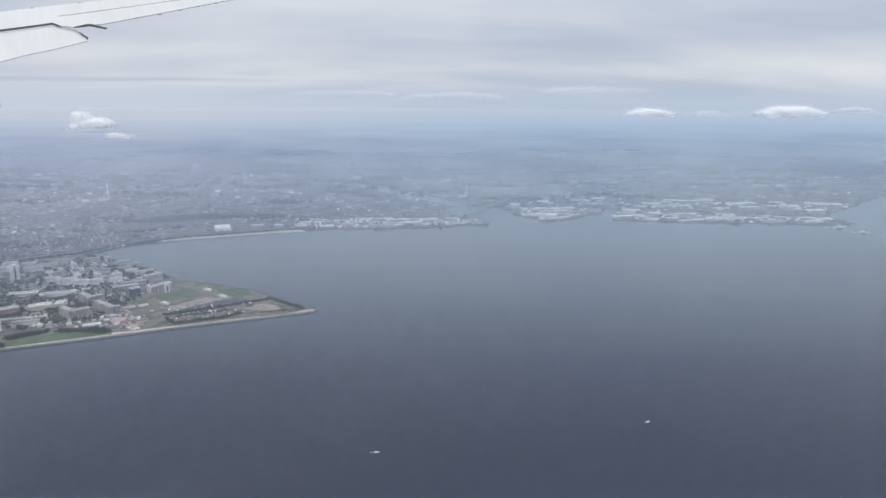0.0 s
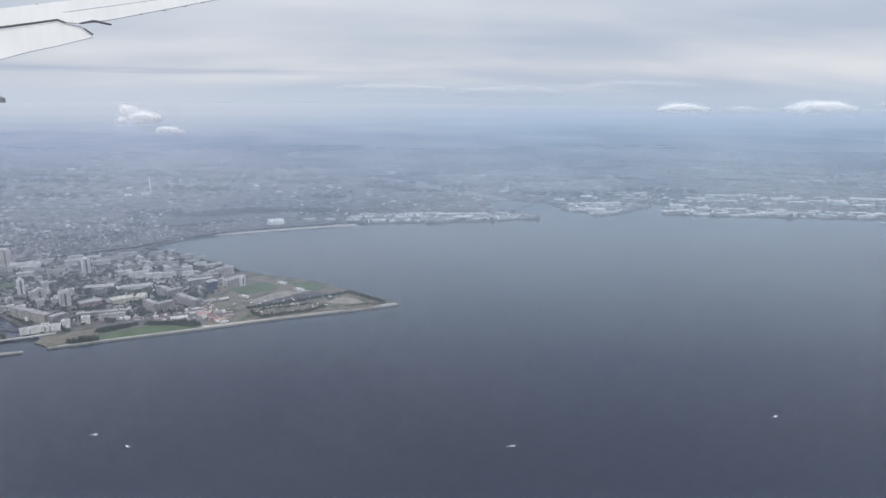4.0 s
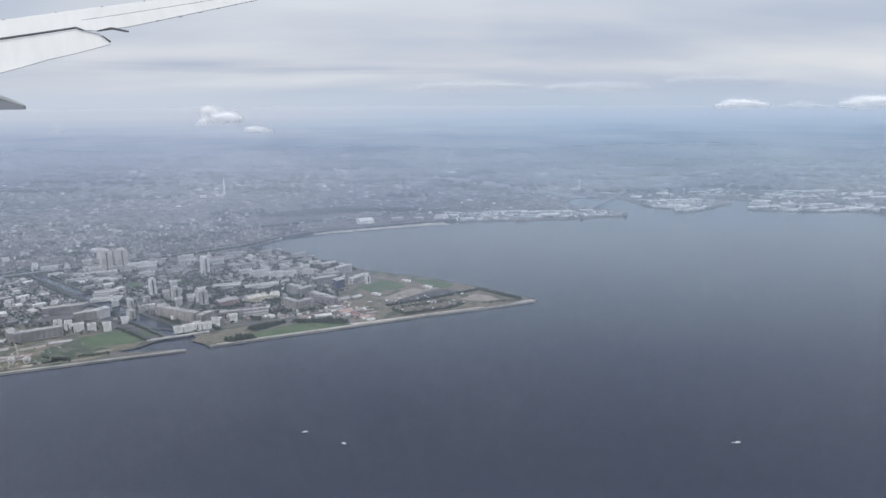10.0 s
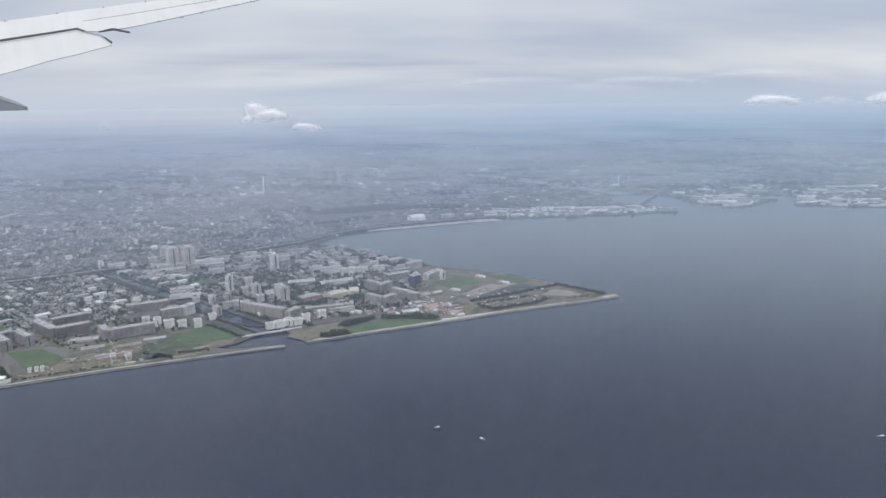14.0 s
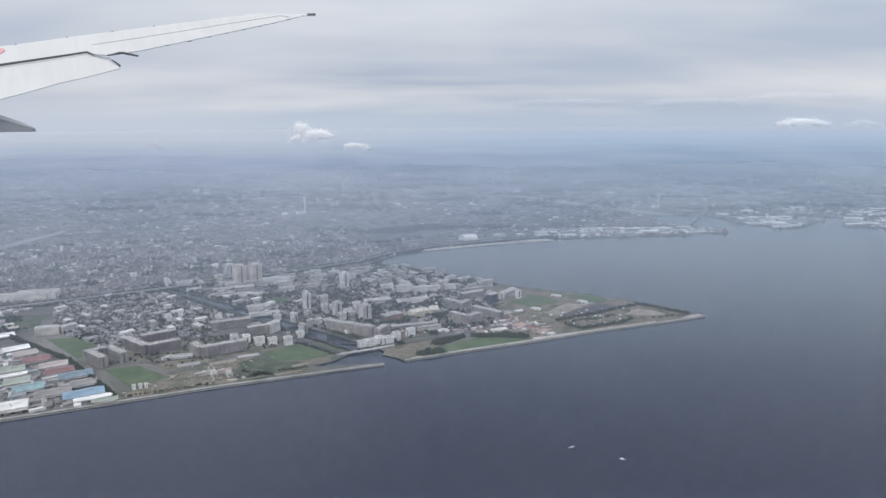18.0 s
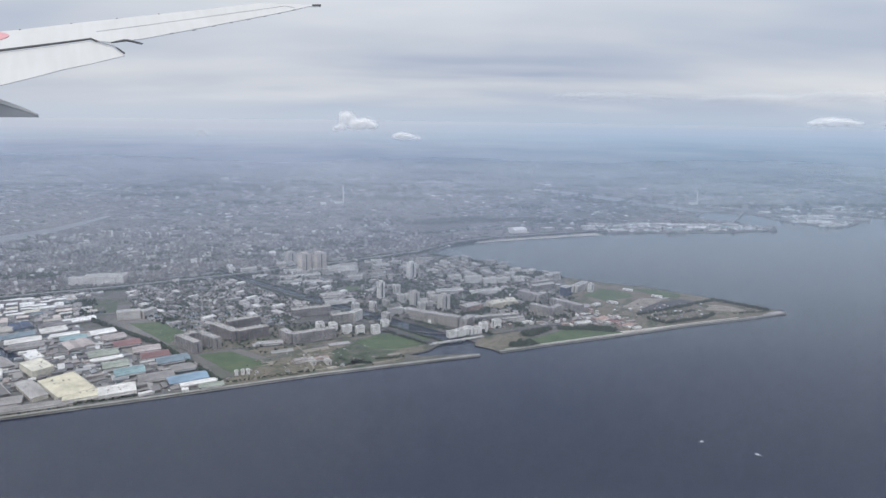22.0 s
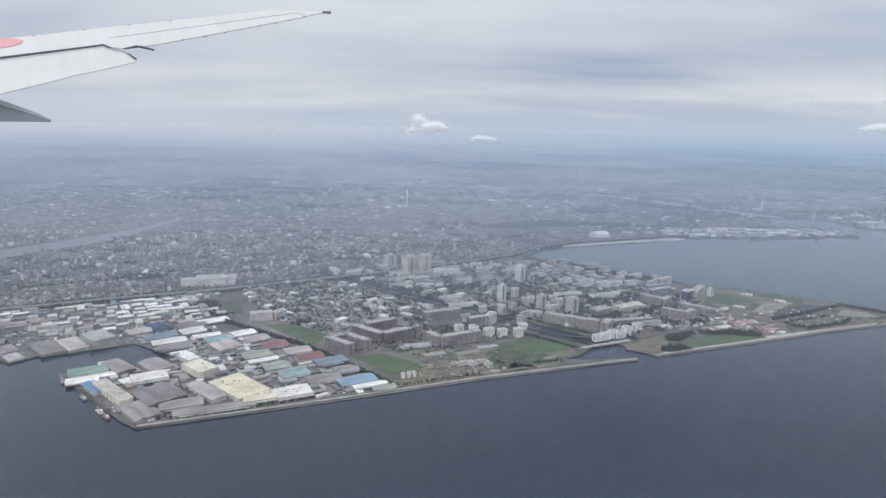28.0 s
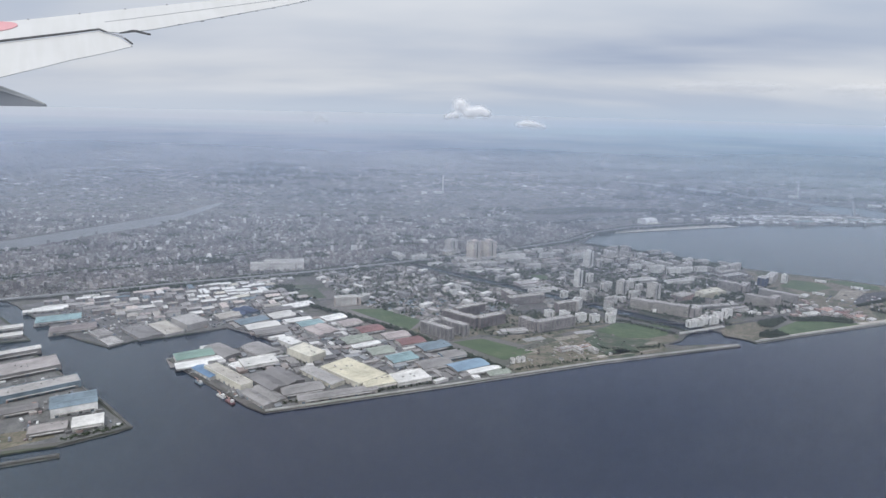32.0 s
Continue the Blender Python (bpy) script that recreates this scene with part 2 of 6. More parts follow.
def slab(bm, outline, z0, z1):
    """A flat-topped prism over an outline of (x, y)."""
    low = [bm.verts.new((x, y, z0)) for x, y in outline]
    high = [bm.verts.new((x, y, z1)) for x, y in outline]
    n = len(outline)
    for i in range(n):
        bm.faces.new((low[i], low[(i + 1) % n], high[(i + 1) % n], high[i]))
    for a, b, c in tessellate_polygon([[Vector((x, y, 0)) for x, y in outline]]):
        tri = bm.faces.new((high[a], high[b], high[c]))
        tri.normal_update()
        if tri.normal.z < 0:
            tri.normal_flip()
    return bm


def box(bm, x0, y0, z0, x1, y1, z1):
    v = [bm.verts.new(p) for p in ((x0, y0, z0), (x1, y0, z0), (x1, y1, z0), (x0, y1, z0), (x0, y0, z1), (x1, y0, z1), (x1, y1, z1), (x0, y1, z1))]
    for f in ((3, 2, 1, 0), (4, 5, 6, 7), (0, 1, 5, 4), (1, 2, 6, 5), (2, 3, 7, 6), (3, 0, 4, 7)):
        bm.faces.new([v[i] for i in f])
    return bm


def strip(points, width, z, thick=0.05):
    """A band of the given width along a line, as a thin slab on the ground."""
    bm = bmesh.new()
    left, right = [], []
    for i, p in enumerate(points):
        a, b = Vector(points[max(i - 1, 0)]), Vector(points[min(i + 1, len(points) - 1)])
        d = (b - a).normalized()
        s = Vector((-d.y, d.x)) * width / 2
        left.append(Vector(p) + s)
        right.append(Vector(p) - s)
    return slab(bm, [tuple(v) for v in left + right[::-1]], z, z + thick)


# ---- sea and land ----
bm = bmesh.new()
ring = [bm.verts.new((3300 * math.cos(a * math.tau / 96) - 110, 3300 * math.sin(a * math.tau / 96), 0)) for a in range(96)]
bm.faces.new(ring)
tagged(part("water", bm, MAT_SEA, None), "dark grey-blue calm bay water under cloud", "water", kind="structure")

WEST_SHORE = [(-3100, -500), (-900, 150), (-420, 200), (-352, 203), (-345.6, 198.4), (-339, 192), (-319, 176), (-312, 172), (-303.6, 168), (-299.5, 173), (-293, 175.6), (-280, 184.3),
              (-274, 181.6), (-263, 173), (-266, 169), (-274, 168.2), (-280, 171.4), (-286.5, 161), (-265, 142), (-261, 138.4), (-256.7, 135.6)]
SOUTH_SHORE = [(-221.4, 150.0), (-184.8, 165.4), (-144.2, 179.4), (-145.2, 180.9), (-153.9, 179.6), (-160, 178.6), (-163.5, 179.4), (-158.3, 182.8), (-156, 186.6), (-152.6, 190), (-248.5, 268.5), (-245.3, 272), (-148, 193.6), (-138.6, 182.3), (-127, 187.3), (-102, 197.2),
               (-76.7, 207.8), (-58.6, 214.1), (-40, 221.6), (-39.2, 224), (-43, 226.5), (-56, 238.5)]
BAY_SHORE = [(-67, 246), (-75, 252), (-93.6, 260), (-106.6, 267), (-115, 277), (-134.7, 290), (-160.5, 306.5), (-153, 323), (-144.6, 336.4), (-132, 340.7), (-87, 362), (-78, 366), (2.9, 373),
             (38, 383), (33, 399.5), (5, 427), (24, 453), (50, 442), (59, 414.5), (78, 392), (90, 400), (115, 425), (124, 442), (134, 431), (117.5, 397.5)]
EAST_SHORE = [(153, 390.5), (187, 388.7), (210, 386), (247, 380), (263, 386), (260.7, 415), (304, 450), (354, 497), (480, 545), (800, 640), (1500, 820), (2950, 1100)]
FAR_RIM = [(3270 * math.sin(a) - 110, 3270 * math.cos(a)) for a in (1.2, 1.0, 0.75, 0.5, 0.25, 0.0, -0.25, -0.5, -0.75, -1.0, -1.25, -1.5)]
bm = slab(bmesh.new(), WEST_SHORE + SOUTH_SHORE + BAY_SHORE + EAST_SHORE + FAR_RIM, -0.6, LAND_Z)
tagged(part("ground", bm, MAT_GROUND, None), "hazy built-up coastal plain of roads, plots and green", "ground", kind="structure")
bm = slab(bmesh.new(), [(-420, 150), (-327.1, 164), (-321, 165.1), (-300.6, 147.4), (-290.3, 138.7), (-279.4, 128.6), (-281.4, 126.8), (-289, 121.2), (-330, 104)], -0.6, LAND_Z)
tagged(part("ground_island", bm, MAT_GROUND, None), "reclaimed harbour island with sheds and yards", "ground", kind="structure")
bm = slab(bmesh.new(), [(-420, 168), (-332, 169), (-325, 171.5), (-333, 179), (-343, 188), (-420, 192)], -0.6, LAND_Z)
tagged(part("ground_quay", bm, MAT_GROUND, None), "small reclaimed quay between two channels", "ground", kind="structure")

# ---- haze sheets over the far plain: distance haze put into opacity and tint, denser inland ----
LAYERS = 3


def haze_sheet():
    m = bpy.data.materials.new("distance_haze")
    m.use_nodes = True
    t = m.node_tree
    t.nodes.clear()
    out = t.nodes.new("ShaderNodeOutputMaterial")
    co = t.nodes.new("ShaderNodeTexCoord")
    sep = t.nodes.new("ShaderNodeSeparateXYZ")
    t.links.new(co.outputs["Object"], sep.inputs[0])
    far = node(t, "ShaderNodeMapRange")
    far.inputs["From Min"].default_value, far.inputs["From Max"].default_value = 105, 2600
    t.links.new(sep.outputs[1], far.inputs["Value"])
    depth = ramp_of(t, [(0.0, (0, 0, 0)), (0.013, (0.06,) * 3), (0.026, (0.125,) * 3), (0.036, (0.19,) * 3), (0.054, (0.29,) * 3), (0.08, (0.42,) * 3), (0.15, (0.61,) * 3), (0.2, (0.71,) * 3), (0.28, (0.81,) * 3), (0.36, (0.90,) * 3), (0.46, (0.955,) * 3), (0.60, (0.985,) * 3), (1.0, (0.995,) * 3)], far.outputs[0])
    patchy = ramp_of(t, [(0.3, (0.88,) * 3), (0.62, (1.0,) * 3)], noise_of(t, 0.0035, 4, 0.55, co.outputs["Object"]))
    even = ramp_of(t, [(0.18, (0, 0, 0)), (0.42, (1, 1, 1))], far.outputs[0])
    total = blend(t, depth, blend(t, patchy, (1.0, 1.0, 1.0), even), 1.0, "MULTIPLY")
    through_all = node(t, "ShaderNodeMath")
    through_all.operation = "SUBTRACT"
    through_all.inputs[0].default_value = 1.0
    t.links.new(total, through_all.inputs[1])
    through_one = node(t, "ShaderNodeMath")
    through_one.operation = "POWER"
    through_one.inputs[1].default_value = 1.0 / LAYERS
    t.links.new(through_all.outputs[0], through_one.inputs[0])
    one = node(t, "ShaderNodeMath")
    one.operation = "SUBTRACT"
    one.inputs[0].default_value = 1.0
    t.links.new(through_one.outputs[0], one.inputs[1])
    alpha = one.outputs[0]
    clear = t.nodes.new("ShaderNodeBsdfTransparent")
    # haze colour painted by distance: bluer first, then paler; paler again towards the west
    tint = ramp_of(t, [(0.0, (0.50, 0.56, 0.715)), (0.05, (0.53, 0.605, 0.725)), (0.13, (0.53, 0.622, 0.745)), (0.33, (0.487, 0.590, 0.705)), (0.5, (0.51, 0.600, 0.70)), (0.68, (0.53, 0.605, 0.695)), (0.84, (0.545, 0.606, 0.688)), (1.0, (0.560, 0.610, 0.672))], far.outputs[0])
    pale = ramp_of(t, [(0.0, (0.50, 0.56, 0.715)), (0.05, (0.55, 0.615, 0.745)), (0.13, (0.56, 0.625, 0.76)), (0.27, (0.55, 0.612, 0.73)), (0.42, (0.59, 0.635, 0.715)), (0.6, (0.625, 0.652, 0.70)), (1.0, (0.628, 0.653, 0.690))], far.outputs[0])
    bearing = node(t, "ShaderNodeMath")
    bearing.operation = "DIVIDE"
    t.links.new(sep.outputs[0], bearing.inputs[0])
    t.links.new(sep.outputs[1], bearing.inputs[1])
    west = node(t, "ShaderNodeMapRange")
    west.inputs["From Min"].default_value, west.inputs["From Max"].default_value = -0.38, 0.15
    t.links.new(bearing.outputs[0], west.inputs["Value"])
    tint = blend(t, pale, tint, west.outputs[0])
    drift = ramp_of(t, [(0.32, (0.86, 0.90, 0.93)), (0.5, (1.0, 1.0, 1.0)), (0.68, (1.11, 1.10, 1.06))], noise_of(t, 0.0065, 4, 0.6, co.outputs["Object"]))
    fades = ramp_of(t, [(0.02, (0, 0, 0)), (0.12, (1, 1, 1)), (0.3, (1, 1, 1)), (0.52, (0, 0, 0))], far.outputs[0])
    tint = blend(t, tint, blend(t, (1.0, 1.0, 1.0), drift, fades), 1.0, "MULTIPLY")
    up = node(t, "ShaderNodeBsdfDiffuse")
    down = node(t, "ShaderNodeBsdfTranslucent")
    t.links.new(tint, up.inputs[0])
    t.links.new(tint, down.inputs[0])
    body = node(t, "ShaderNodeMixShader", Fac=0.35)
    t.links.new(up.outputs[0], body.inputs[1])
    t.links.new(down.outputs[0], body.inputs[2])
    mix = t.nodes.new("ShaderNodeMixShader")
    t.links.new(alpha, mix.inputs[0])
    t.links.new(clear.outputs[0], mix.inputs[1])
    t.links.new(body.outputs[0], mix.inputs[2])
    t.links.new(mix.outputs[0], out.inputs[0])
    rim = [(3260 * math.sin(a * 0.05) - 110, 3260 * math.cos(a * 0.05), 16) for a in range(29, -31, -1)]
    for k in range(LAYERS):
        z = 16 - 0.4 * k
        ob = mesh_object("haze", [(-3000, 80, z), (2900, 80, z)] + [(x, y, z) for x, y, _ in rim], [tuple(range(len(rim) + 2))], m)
        tagged(ob, "transparent sheet whose opacity and tint imitate distance haze", "haze", kind="structure")


haze_sheet()

# ---- far town ----
def island_build(stops, district=0.0):
    def build(t, b):
        g = t.nodes.new("ShaderNodeNewGeometry")
        c = ramp_of(t, stops, g.outputs["Random Per Island"])
        n = ramp_of(t, [(0.3, (0.75, 0.75, 0.75)), (0.7, (1.1, 1.1, 1.1))], noise_of(t, 1.2, 4, 0.6))
        c = blend(t, c, n, 0.7, "MULTIPLY")
        if district:
            quarter = ramp_of(t, [(0.34, (0.55, 0.58, 0.55)), (0.5, (1.0, 1.0, 1.0)), (0.66, (1.5, 1.47, 1.44))], noise_of(t, district, 5, 0.6))
            c = blend(t, c, quarter, 1.0, "MULTIPLY")
        t.links.new(c, b.inputs["Base Color"])
    return build


MAT_TOWN = material("town_mix", island_build([(0.0, (0.07, 0.085, 0.065)), (0.25, (0.125, 0.13, 0.125)), (0.5, (0.215, 0.208, 0.20)), (0.7, (0.18, 0.19, 0.195)), (0.86, (0.27, 0.265, 0.26)), (0.97, (0.36, 0.36, 0.35)), (1.0, (0.66, 0.66, 0.65))], 0.022), 0.8)
rng = np.random.default_rng(7)


def inside(px, py, outline):
    """Which points lie inside an outline."""
    hit = np.zeros(len(px), bool)
    n = len(outline)
    for i in range(n):
        (x0, y0), (x1, y1) = outline[i], outline[(i + 1) % n]
        cross = ((y0 > py) != (y1 > py)) & (px < (x1 - x0) * (py - y0) / (y1 - y0 + 1e-12) + x0)
        hit ^= cross
    return hit


def boxes_mesh(name, x, y, w, d, h, rot, z0, mat, ridge=None, roof=None):
    """Many upright blocks in one mesh; ridge > 0 gives a block a pitched roof of that height; roof: a second material for the roofs."""
    n = len(x)
    c, s = np.cos(rot), np.sin(rot)
    ux, uy = np.array([-1, 1, 1, -1]) / 2, np.array([-1, -1, 1, 1]) / 2
    lx, ly = ux[None] * w[:, None], uy[None] * d[:, None]
    gx, gy = x[:, None] + lx * c[:, None] - ly * s[:, None], y[:, None] + lx * s[:, None] + ly * c[:, None]
    k = 8 if ridge is None else 10
    v = np.zeros((n, k, 3))
    v[:, :4, 0] = v[:, 4:8, 0] = gx
    v[:, :4, 1] = v[:, 4:8, 1] = gy
    v[:, :4, 2] = z0
    v[:, 4:8, 2] = z0 + h[:, None]
    walls = [(0, 1, 5, 4), (1, 2, 6, 5), (2, 3, 7, 6), (3, 0, 4, 7)]
    if ridge is None:
        faces = walls + [(4, 5, 6, 7)]
        top = np.tile([0, 0, 0, 0, 1], n)
        idx = (np.arange(n)[:, None, None] * k + np.array(faces)[None]).reshape(-1, 4).tolist()
    else:
        v[:, 8, :2] = (v[:, 4, :2] + v[:, 7, :2]) / 2
        v[:, 9, :2] = (v[:, 5, :2] + v[:, 6, :2]) / 2
        v[:, 8:, 2] = (z0 + h + ridge)[:, None]
        quads = (np.arange(n)[:, None, None] * k + np.array(walls + [(4, 5, 9, 8), (6, 7, 8, 9)])[None]).reshape(-1, 4).tolist()
        tris = (np.arange(n)[:, None, None] * k + np.array([(4, 8, 7), (5, 6, 9)])[None]).reshape(-1, 3).tolist()
        idx = quads + tris
        top = np.concatenate([np.tile([0, 0, 0, 0, 1, 1], n), np.zeros(2 * n, int)])
    ob = mesh_object(name, v.reshape(-1, 3).tolist(), idx, mat)
    if roof:
        ob.data.materials.append(roof)
        ob.data.polygons.foreach_set("material_index", top)
    return ob


LAND = WEST_SHORE + SOUTH_SHORE + BAY_SHORE + EAST_SHORE + FAR_RIM
GREEN = [[(-440, 220), (-392, 268), (-380, 287), (-373, 302), (-358, 325), (-351, 360), (-350, 404), (-360, 406), (-367, 360), (-381, 335), (-395, 310), (-406, 289), (-455, 242)],
         [(36, 452), (-6, 512), (-50, 566), (-130, 640), (-260, 760), (-280, 745), (-150, 626), (-72, 556), (-32, 508), (14, 446)],
         [(-182, 402), (-158, 418), (-121, 407), (-112, 388), (-140, 378), (-166, 360), (-176, 382)],
         [(-150, 336), (-88, 360), (-78, 378), (-140, 352)]]


def scatter(count, y0, y1, size):
    """Plots over the plain between two depths, with blocks about size wide at depth y0 and wider beyond."""
    y = y0 * (y1 / y0) ** rng.random(count)
    x = -110 + (rng.random(count) - 0.5) * (250 + 1.75 * y)
    ok = inside(x, y, LAND)
    for g in GREEN:
        ok &= ~inside(x, y, g)
    x, y = x[ok], y[ok]
    return x, y, size * (y / y0) ** 1.7


def far_town():
    x, y, s = scatter(34000, 300, 860, 0.70)
    n = len(x)
    patch = np.sin(x * 0.021 + 1.3 * np.sin(y * 0.013)) * np.sin(y * 0.017 + x * 0.006)
    keep = rng.random(n) < (0.78 + 0.25 * patch) * np.clip((860 - y) / 400, 0, 1)
    x, y, s = x[keep], y[keep], s[keep]
    n = len(x)
    w, d = s * rng.uniform(0.8, 2.8, n), s * rng.uniform(0.7, 1.6, n)
    h = (0.3 + 0.35 * rng.random(n) + (rng.random(n) < 0.04) * rng.uniform(0.4, 1.4, n)) * (y / 300) ** 0.35
    rot = np.radians(rng.normal(0, 5, n) + np.where(y < 420, 18, 2))
    tagged(boxes_mesh("far_town", x, y, w, d, h, rot, LAND_Z - 0.05, MAT_TOWN), "far low-rise town of pale roofs in blue haze", "town", kind="stuff")


far_town()

# ---- surfaces of the town ----
PAINT = {
    "white": (0.82, 0.81, 0.785), "offwhite": (0.64, 0.625, 0.595), "lightgrey": (0.40, 0.385, 0.372), "grey": (0.275, 0.262, 0.256), "darkgrey": (0.205, 0.196, 0.196),
    "cream": (0.651, 0.620, 0.526), "yellow": (0.61, 0.565, 0.43), "beige": (0.46, 0.43, 0.385), "pink": (0.44, 0.385, 0.37), "red": (0.245, 0.135, 0.13), "brown": (0.235, 0.205, 0.20),
    "green": (0.219, 0.320, 0.273), "palegreen": (0.345, 0.375, 0.32), "teal": (0.27, 0.385, 0.40), "blue": (0.155, 0.25, 0.38), "skyblue": (0.235, 0.335, 0.43), "steel": (0.19, 0.245, 0.285),
    "navy": (0.057, 0.080, 0.142), "viaduct": (0.22, 0.22, 0.22), "concrete": (0.40, 0.39, 0.38), "window": (0.102, 0.110, 0.117), "asphalt": (0.062, 0.063, 0.066), "sand": (0.540, 0.501, 0.439), "salmon": (0.488, 0.332, 0.285),
    "rock": (0.110, 0.110, 0.106), "rubble": (0.285, 0.278, 0.262), "seawall": (0.31, 0.305, 0.29), "soil": (0.263, 0.231, 0.192), "plaster": (0.57, 0.545, 0.515), "portwhite": (0.84, 0.84, 0.82), "pale_window": (0.25, 0.255, 0.26), "blush": (0.66, 0.58, 0.53), "taupe": (0.35, 0.322, 0.312),
}
MAT = {}
for _name, _color in PAINT.items():
    MAT[_name] = weathered(_color, 0.20, 0.35 if _name == "window" else 0.75)
    MAT[_name].name = _name


def grass_build(t, b):
    co = t.nodes.new("ShaderNodeTexCoord").outputs["Object"]
    c = ramp_of(t, [(0.3, (0.052, 0.080, 0.040)), (0.5, (0.070, 0.103, 0.051)), (0.7, (0.100, 0.125, 0.067))], noise_of(t, 0.22, 5, 0.6, co))
    f = ramp_of(t, [(0.3, (0.8, 0.8, 0.8)), (0.7, (1.15, 1.15, 1.1))], noise_of(t, 2.5, 5, 0.7, co))
    t.links.new(blend(t, c, f, 0.8, "MULTIPLY"), b.inputs["Base Color"])


def leaf_build(t, b):
    g = t.nodes.new("ShaderNodeNewGeometry")
    c = ramp_of(t, [(0.0, (0.022, 0.034, 0.022)), (0.5, (0.036, 0.052, 0.032)), (1.0, (0.058, 0.075, 0.042))], g.outputs["Random Per Island"])
    t.links.new(c, b.inputs["Base Color"])


def scrub_build(t, b):
    co = t.nodes.new("ShaderNodeTexCoord").outputs["Object"]
    c = ramp_of(t, [(0.3, (0.058, 0.074, 0.044)), (0.44, (0.092, 0.096, 0.066)), (0.54, (0.175, 0.150, 0.118)), (0.60, (0.105, 0.102, 0.07)), (0.70, (0.215, 0.187, 0.15)), (0.78, (0.07, 0.088, 0.05))], noise_of(t, 0.16, 6, 0.65, co))
    f = ramp_of(t, [(0.3, (0.75, 0.75, 0.75)), (0.7, (1.15, 1.15, 1.15))], noise_of(t, 1.8, 5, 0.7, co))
    t.links.new(blend(t, c, f, 0.8, "MULTIPLY"), b.inputs["Base Color"])


def yard_build(t, b):
    co = t.nodes.new("ShaderNodeTexCoord").outputs["Object"]
    c = ramp_of(t, [(0.3, (0.085, 0.085, 0.088)), (0.5, (0.13, 0.13, 0.128)), (0.7, (0.20, 0.196, 0.19))], noise_of(t, 0.25, 5, 0.6, co))
    f = ramp_of(t, [(0.35, (0.6, 0.6, 0.62)), (0.6, (1.1, 1.1, 1.1))], noise_of(t, 2.6, 5, 0.75, co))
    t.links.new(blend(t, c, f, 0.8, "MULTIPLY"), b.inputs["Base Color"])


MAT_GRASS = material("grass", grass_build, 0.95)
def meadow_build(t, b):
    co = t.nodes.new("ShaderNodeTexCoord").outputs["Object"]
    c = ramp_of(t, [(0.3, (0.040, 0.058, 0.036)), (0.5, (0.056, 0.076, 0.046)), (0.62, (0.098, 0.098, 0.072)), (0.75, (0.062, 0.078, 0.05))], noise_of(t, 0.3, 5, 0.6, co))
    f = ramp_of(t, [(0.3, (0.75,) * 3), (0.7, (1.15,) * 3)], noise_of(t, 2.2, 5, 0.7, co))
    t.links.new(blend(t, c, f, 0.8, "MULTIPLY"), b.inputs["Base Color"])


MAT_MEADOW = material("meadow", meadow_build, 0.95)
MAT_LEAF = material("leaves", leaf_build, 0.85)
MAT_SCRUB = material("scrub", scrub_build, 0.95)
MAT_YARD = material("yard", yard_build, 0.9)
MAT_BARK = weathered((0.10, 0.08, 0.06), 0.2, 0.95)
MAT_HOUSES = material("house_walls", island_build([(0.0, (0.20, 0.19, 0.185)), (0.35, (0.31, 0.295, 0.28)), (0.7, (0.42, 0.40, 0.38)), (0.92, (0.54, 0.525, 0.51)), (1.0, (0.78, 0.77, 0.75))], 0.05), 0.8)
MAT_ROOFS = material("house_roofs", island_build([(0.0, (0.062, 0.062, 0.068)), (0.3, (0.105, 0.10, 0.103)), (0.6, (0.155, 0.138, 0.13)), (0.82, (0.19, 0.195, 0.205)), (0.95, (0.27, 0.25, 0.245)), (1.0, (0.50, 0.49, 0.48))], 0.05), 0.75)
TOP = LAND_Z


OCCUPIED = []            # places taken by buildings: x, y, radius


def thing(name, x, y, rot=0.0, z=TOP, label="", category="", group=""):
    root = new(name)
    root.matrix_basis = pose(x, y, z, 0, 0, rot)
    root.empty_display_size = 0.5
    return tagged(root, label, category, group)


def patch(name, outline, mat, label, category, rise=0.02):
    ob = part(name, slab(bmesh.new(), outline, TOP - 0.1, TOP + rise), mat, None)
    return tagged(ob, label, category, kind="structure")


# ---- ground cover, roads, sea walls ----
patch("ground_industry", [(-257.5, 137), (-222, 151.2), (-212, 155.6), (-268, 203), (-284, 192), (-279, 183.5), (-263, 174), (-265, 168), (-280, 170.2), (-285, 161)], MAT_YARD, "grey concrete yards between the warehouses", "ground")
patch("ground_north_yard", [(-299.6, 173.3), (-293, 176), (-280, 184.8), (-283, 192), (-268, 204), (-282, 236), (-330, 211), (-345, 199), (-339, 192.6), (-319, 176.6), (-312, 172.6), (-303.6, 168.5)], MAT_YARD, "grey concrete yards by the inner quay", "ground")
patch("ground_cape", [(-99, 199.5), (-77, 208.8), (-58.5, 215.2), (-41, 222.6), (-43.6, 225.6), (-56.5, 237.6), (-68, 245.6), (-92, 258), (-106, 264), (-112, 236), (-104, 216)], MAT_SCRUB, "rough ground of scrub and bare soil on the cape", "ground")
patch("ground_shore", [(-208, 156.8), (-185, 166.6), (-164.6, 174.9), (-164.4, 179.2), (-159.6, 182.8), (-157.2, 187.4), (-166, 186), (-172, 184), (-186, 186), (-203, 170)], MAT_SCRUB, "bare building plots with scrub by the sea wall", "ground")
patch("ground_point", [(-145.4, 187.4), (-138.4, 183.4), (-127.6, 188.2), (-129, 194.6), (-131.6, 200.6), (-138, 199.4), (-144.6, 191.6)], MAT_SCRUB, "rough grass and bare soil at the canal mouth", "ground", 0.012)
patch("ground_island_yard", [(-330, 150), (-321.6, 164.4), (-301, 146.6), (-290.6, 138), (-280, 128.6), (-288, 123), (-330, 110)], MAT_YARD, "grey quay yards of the harbour island", "ground")
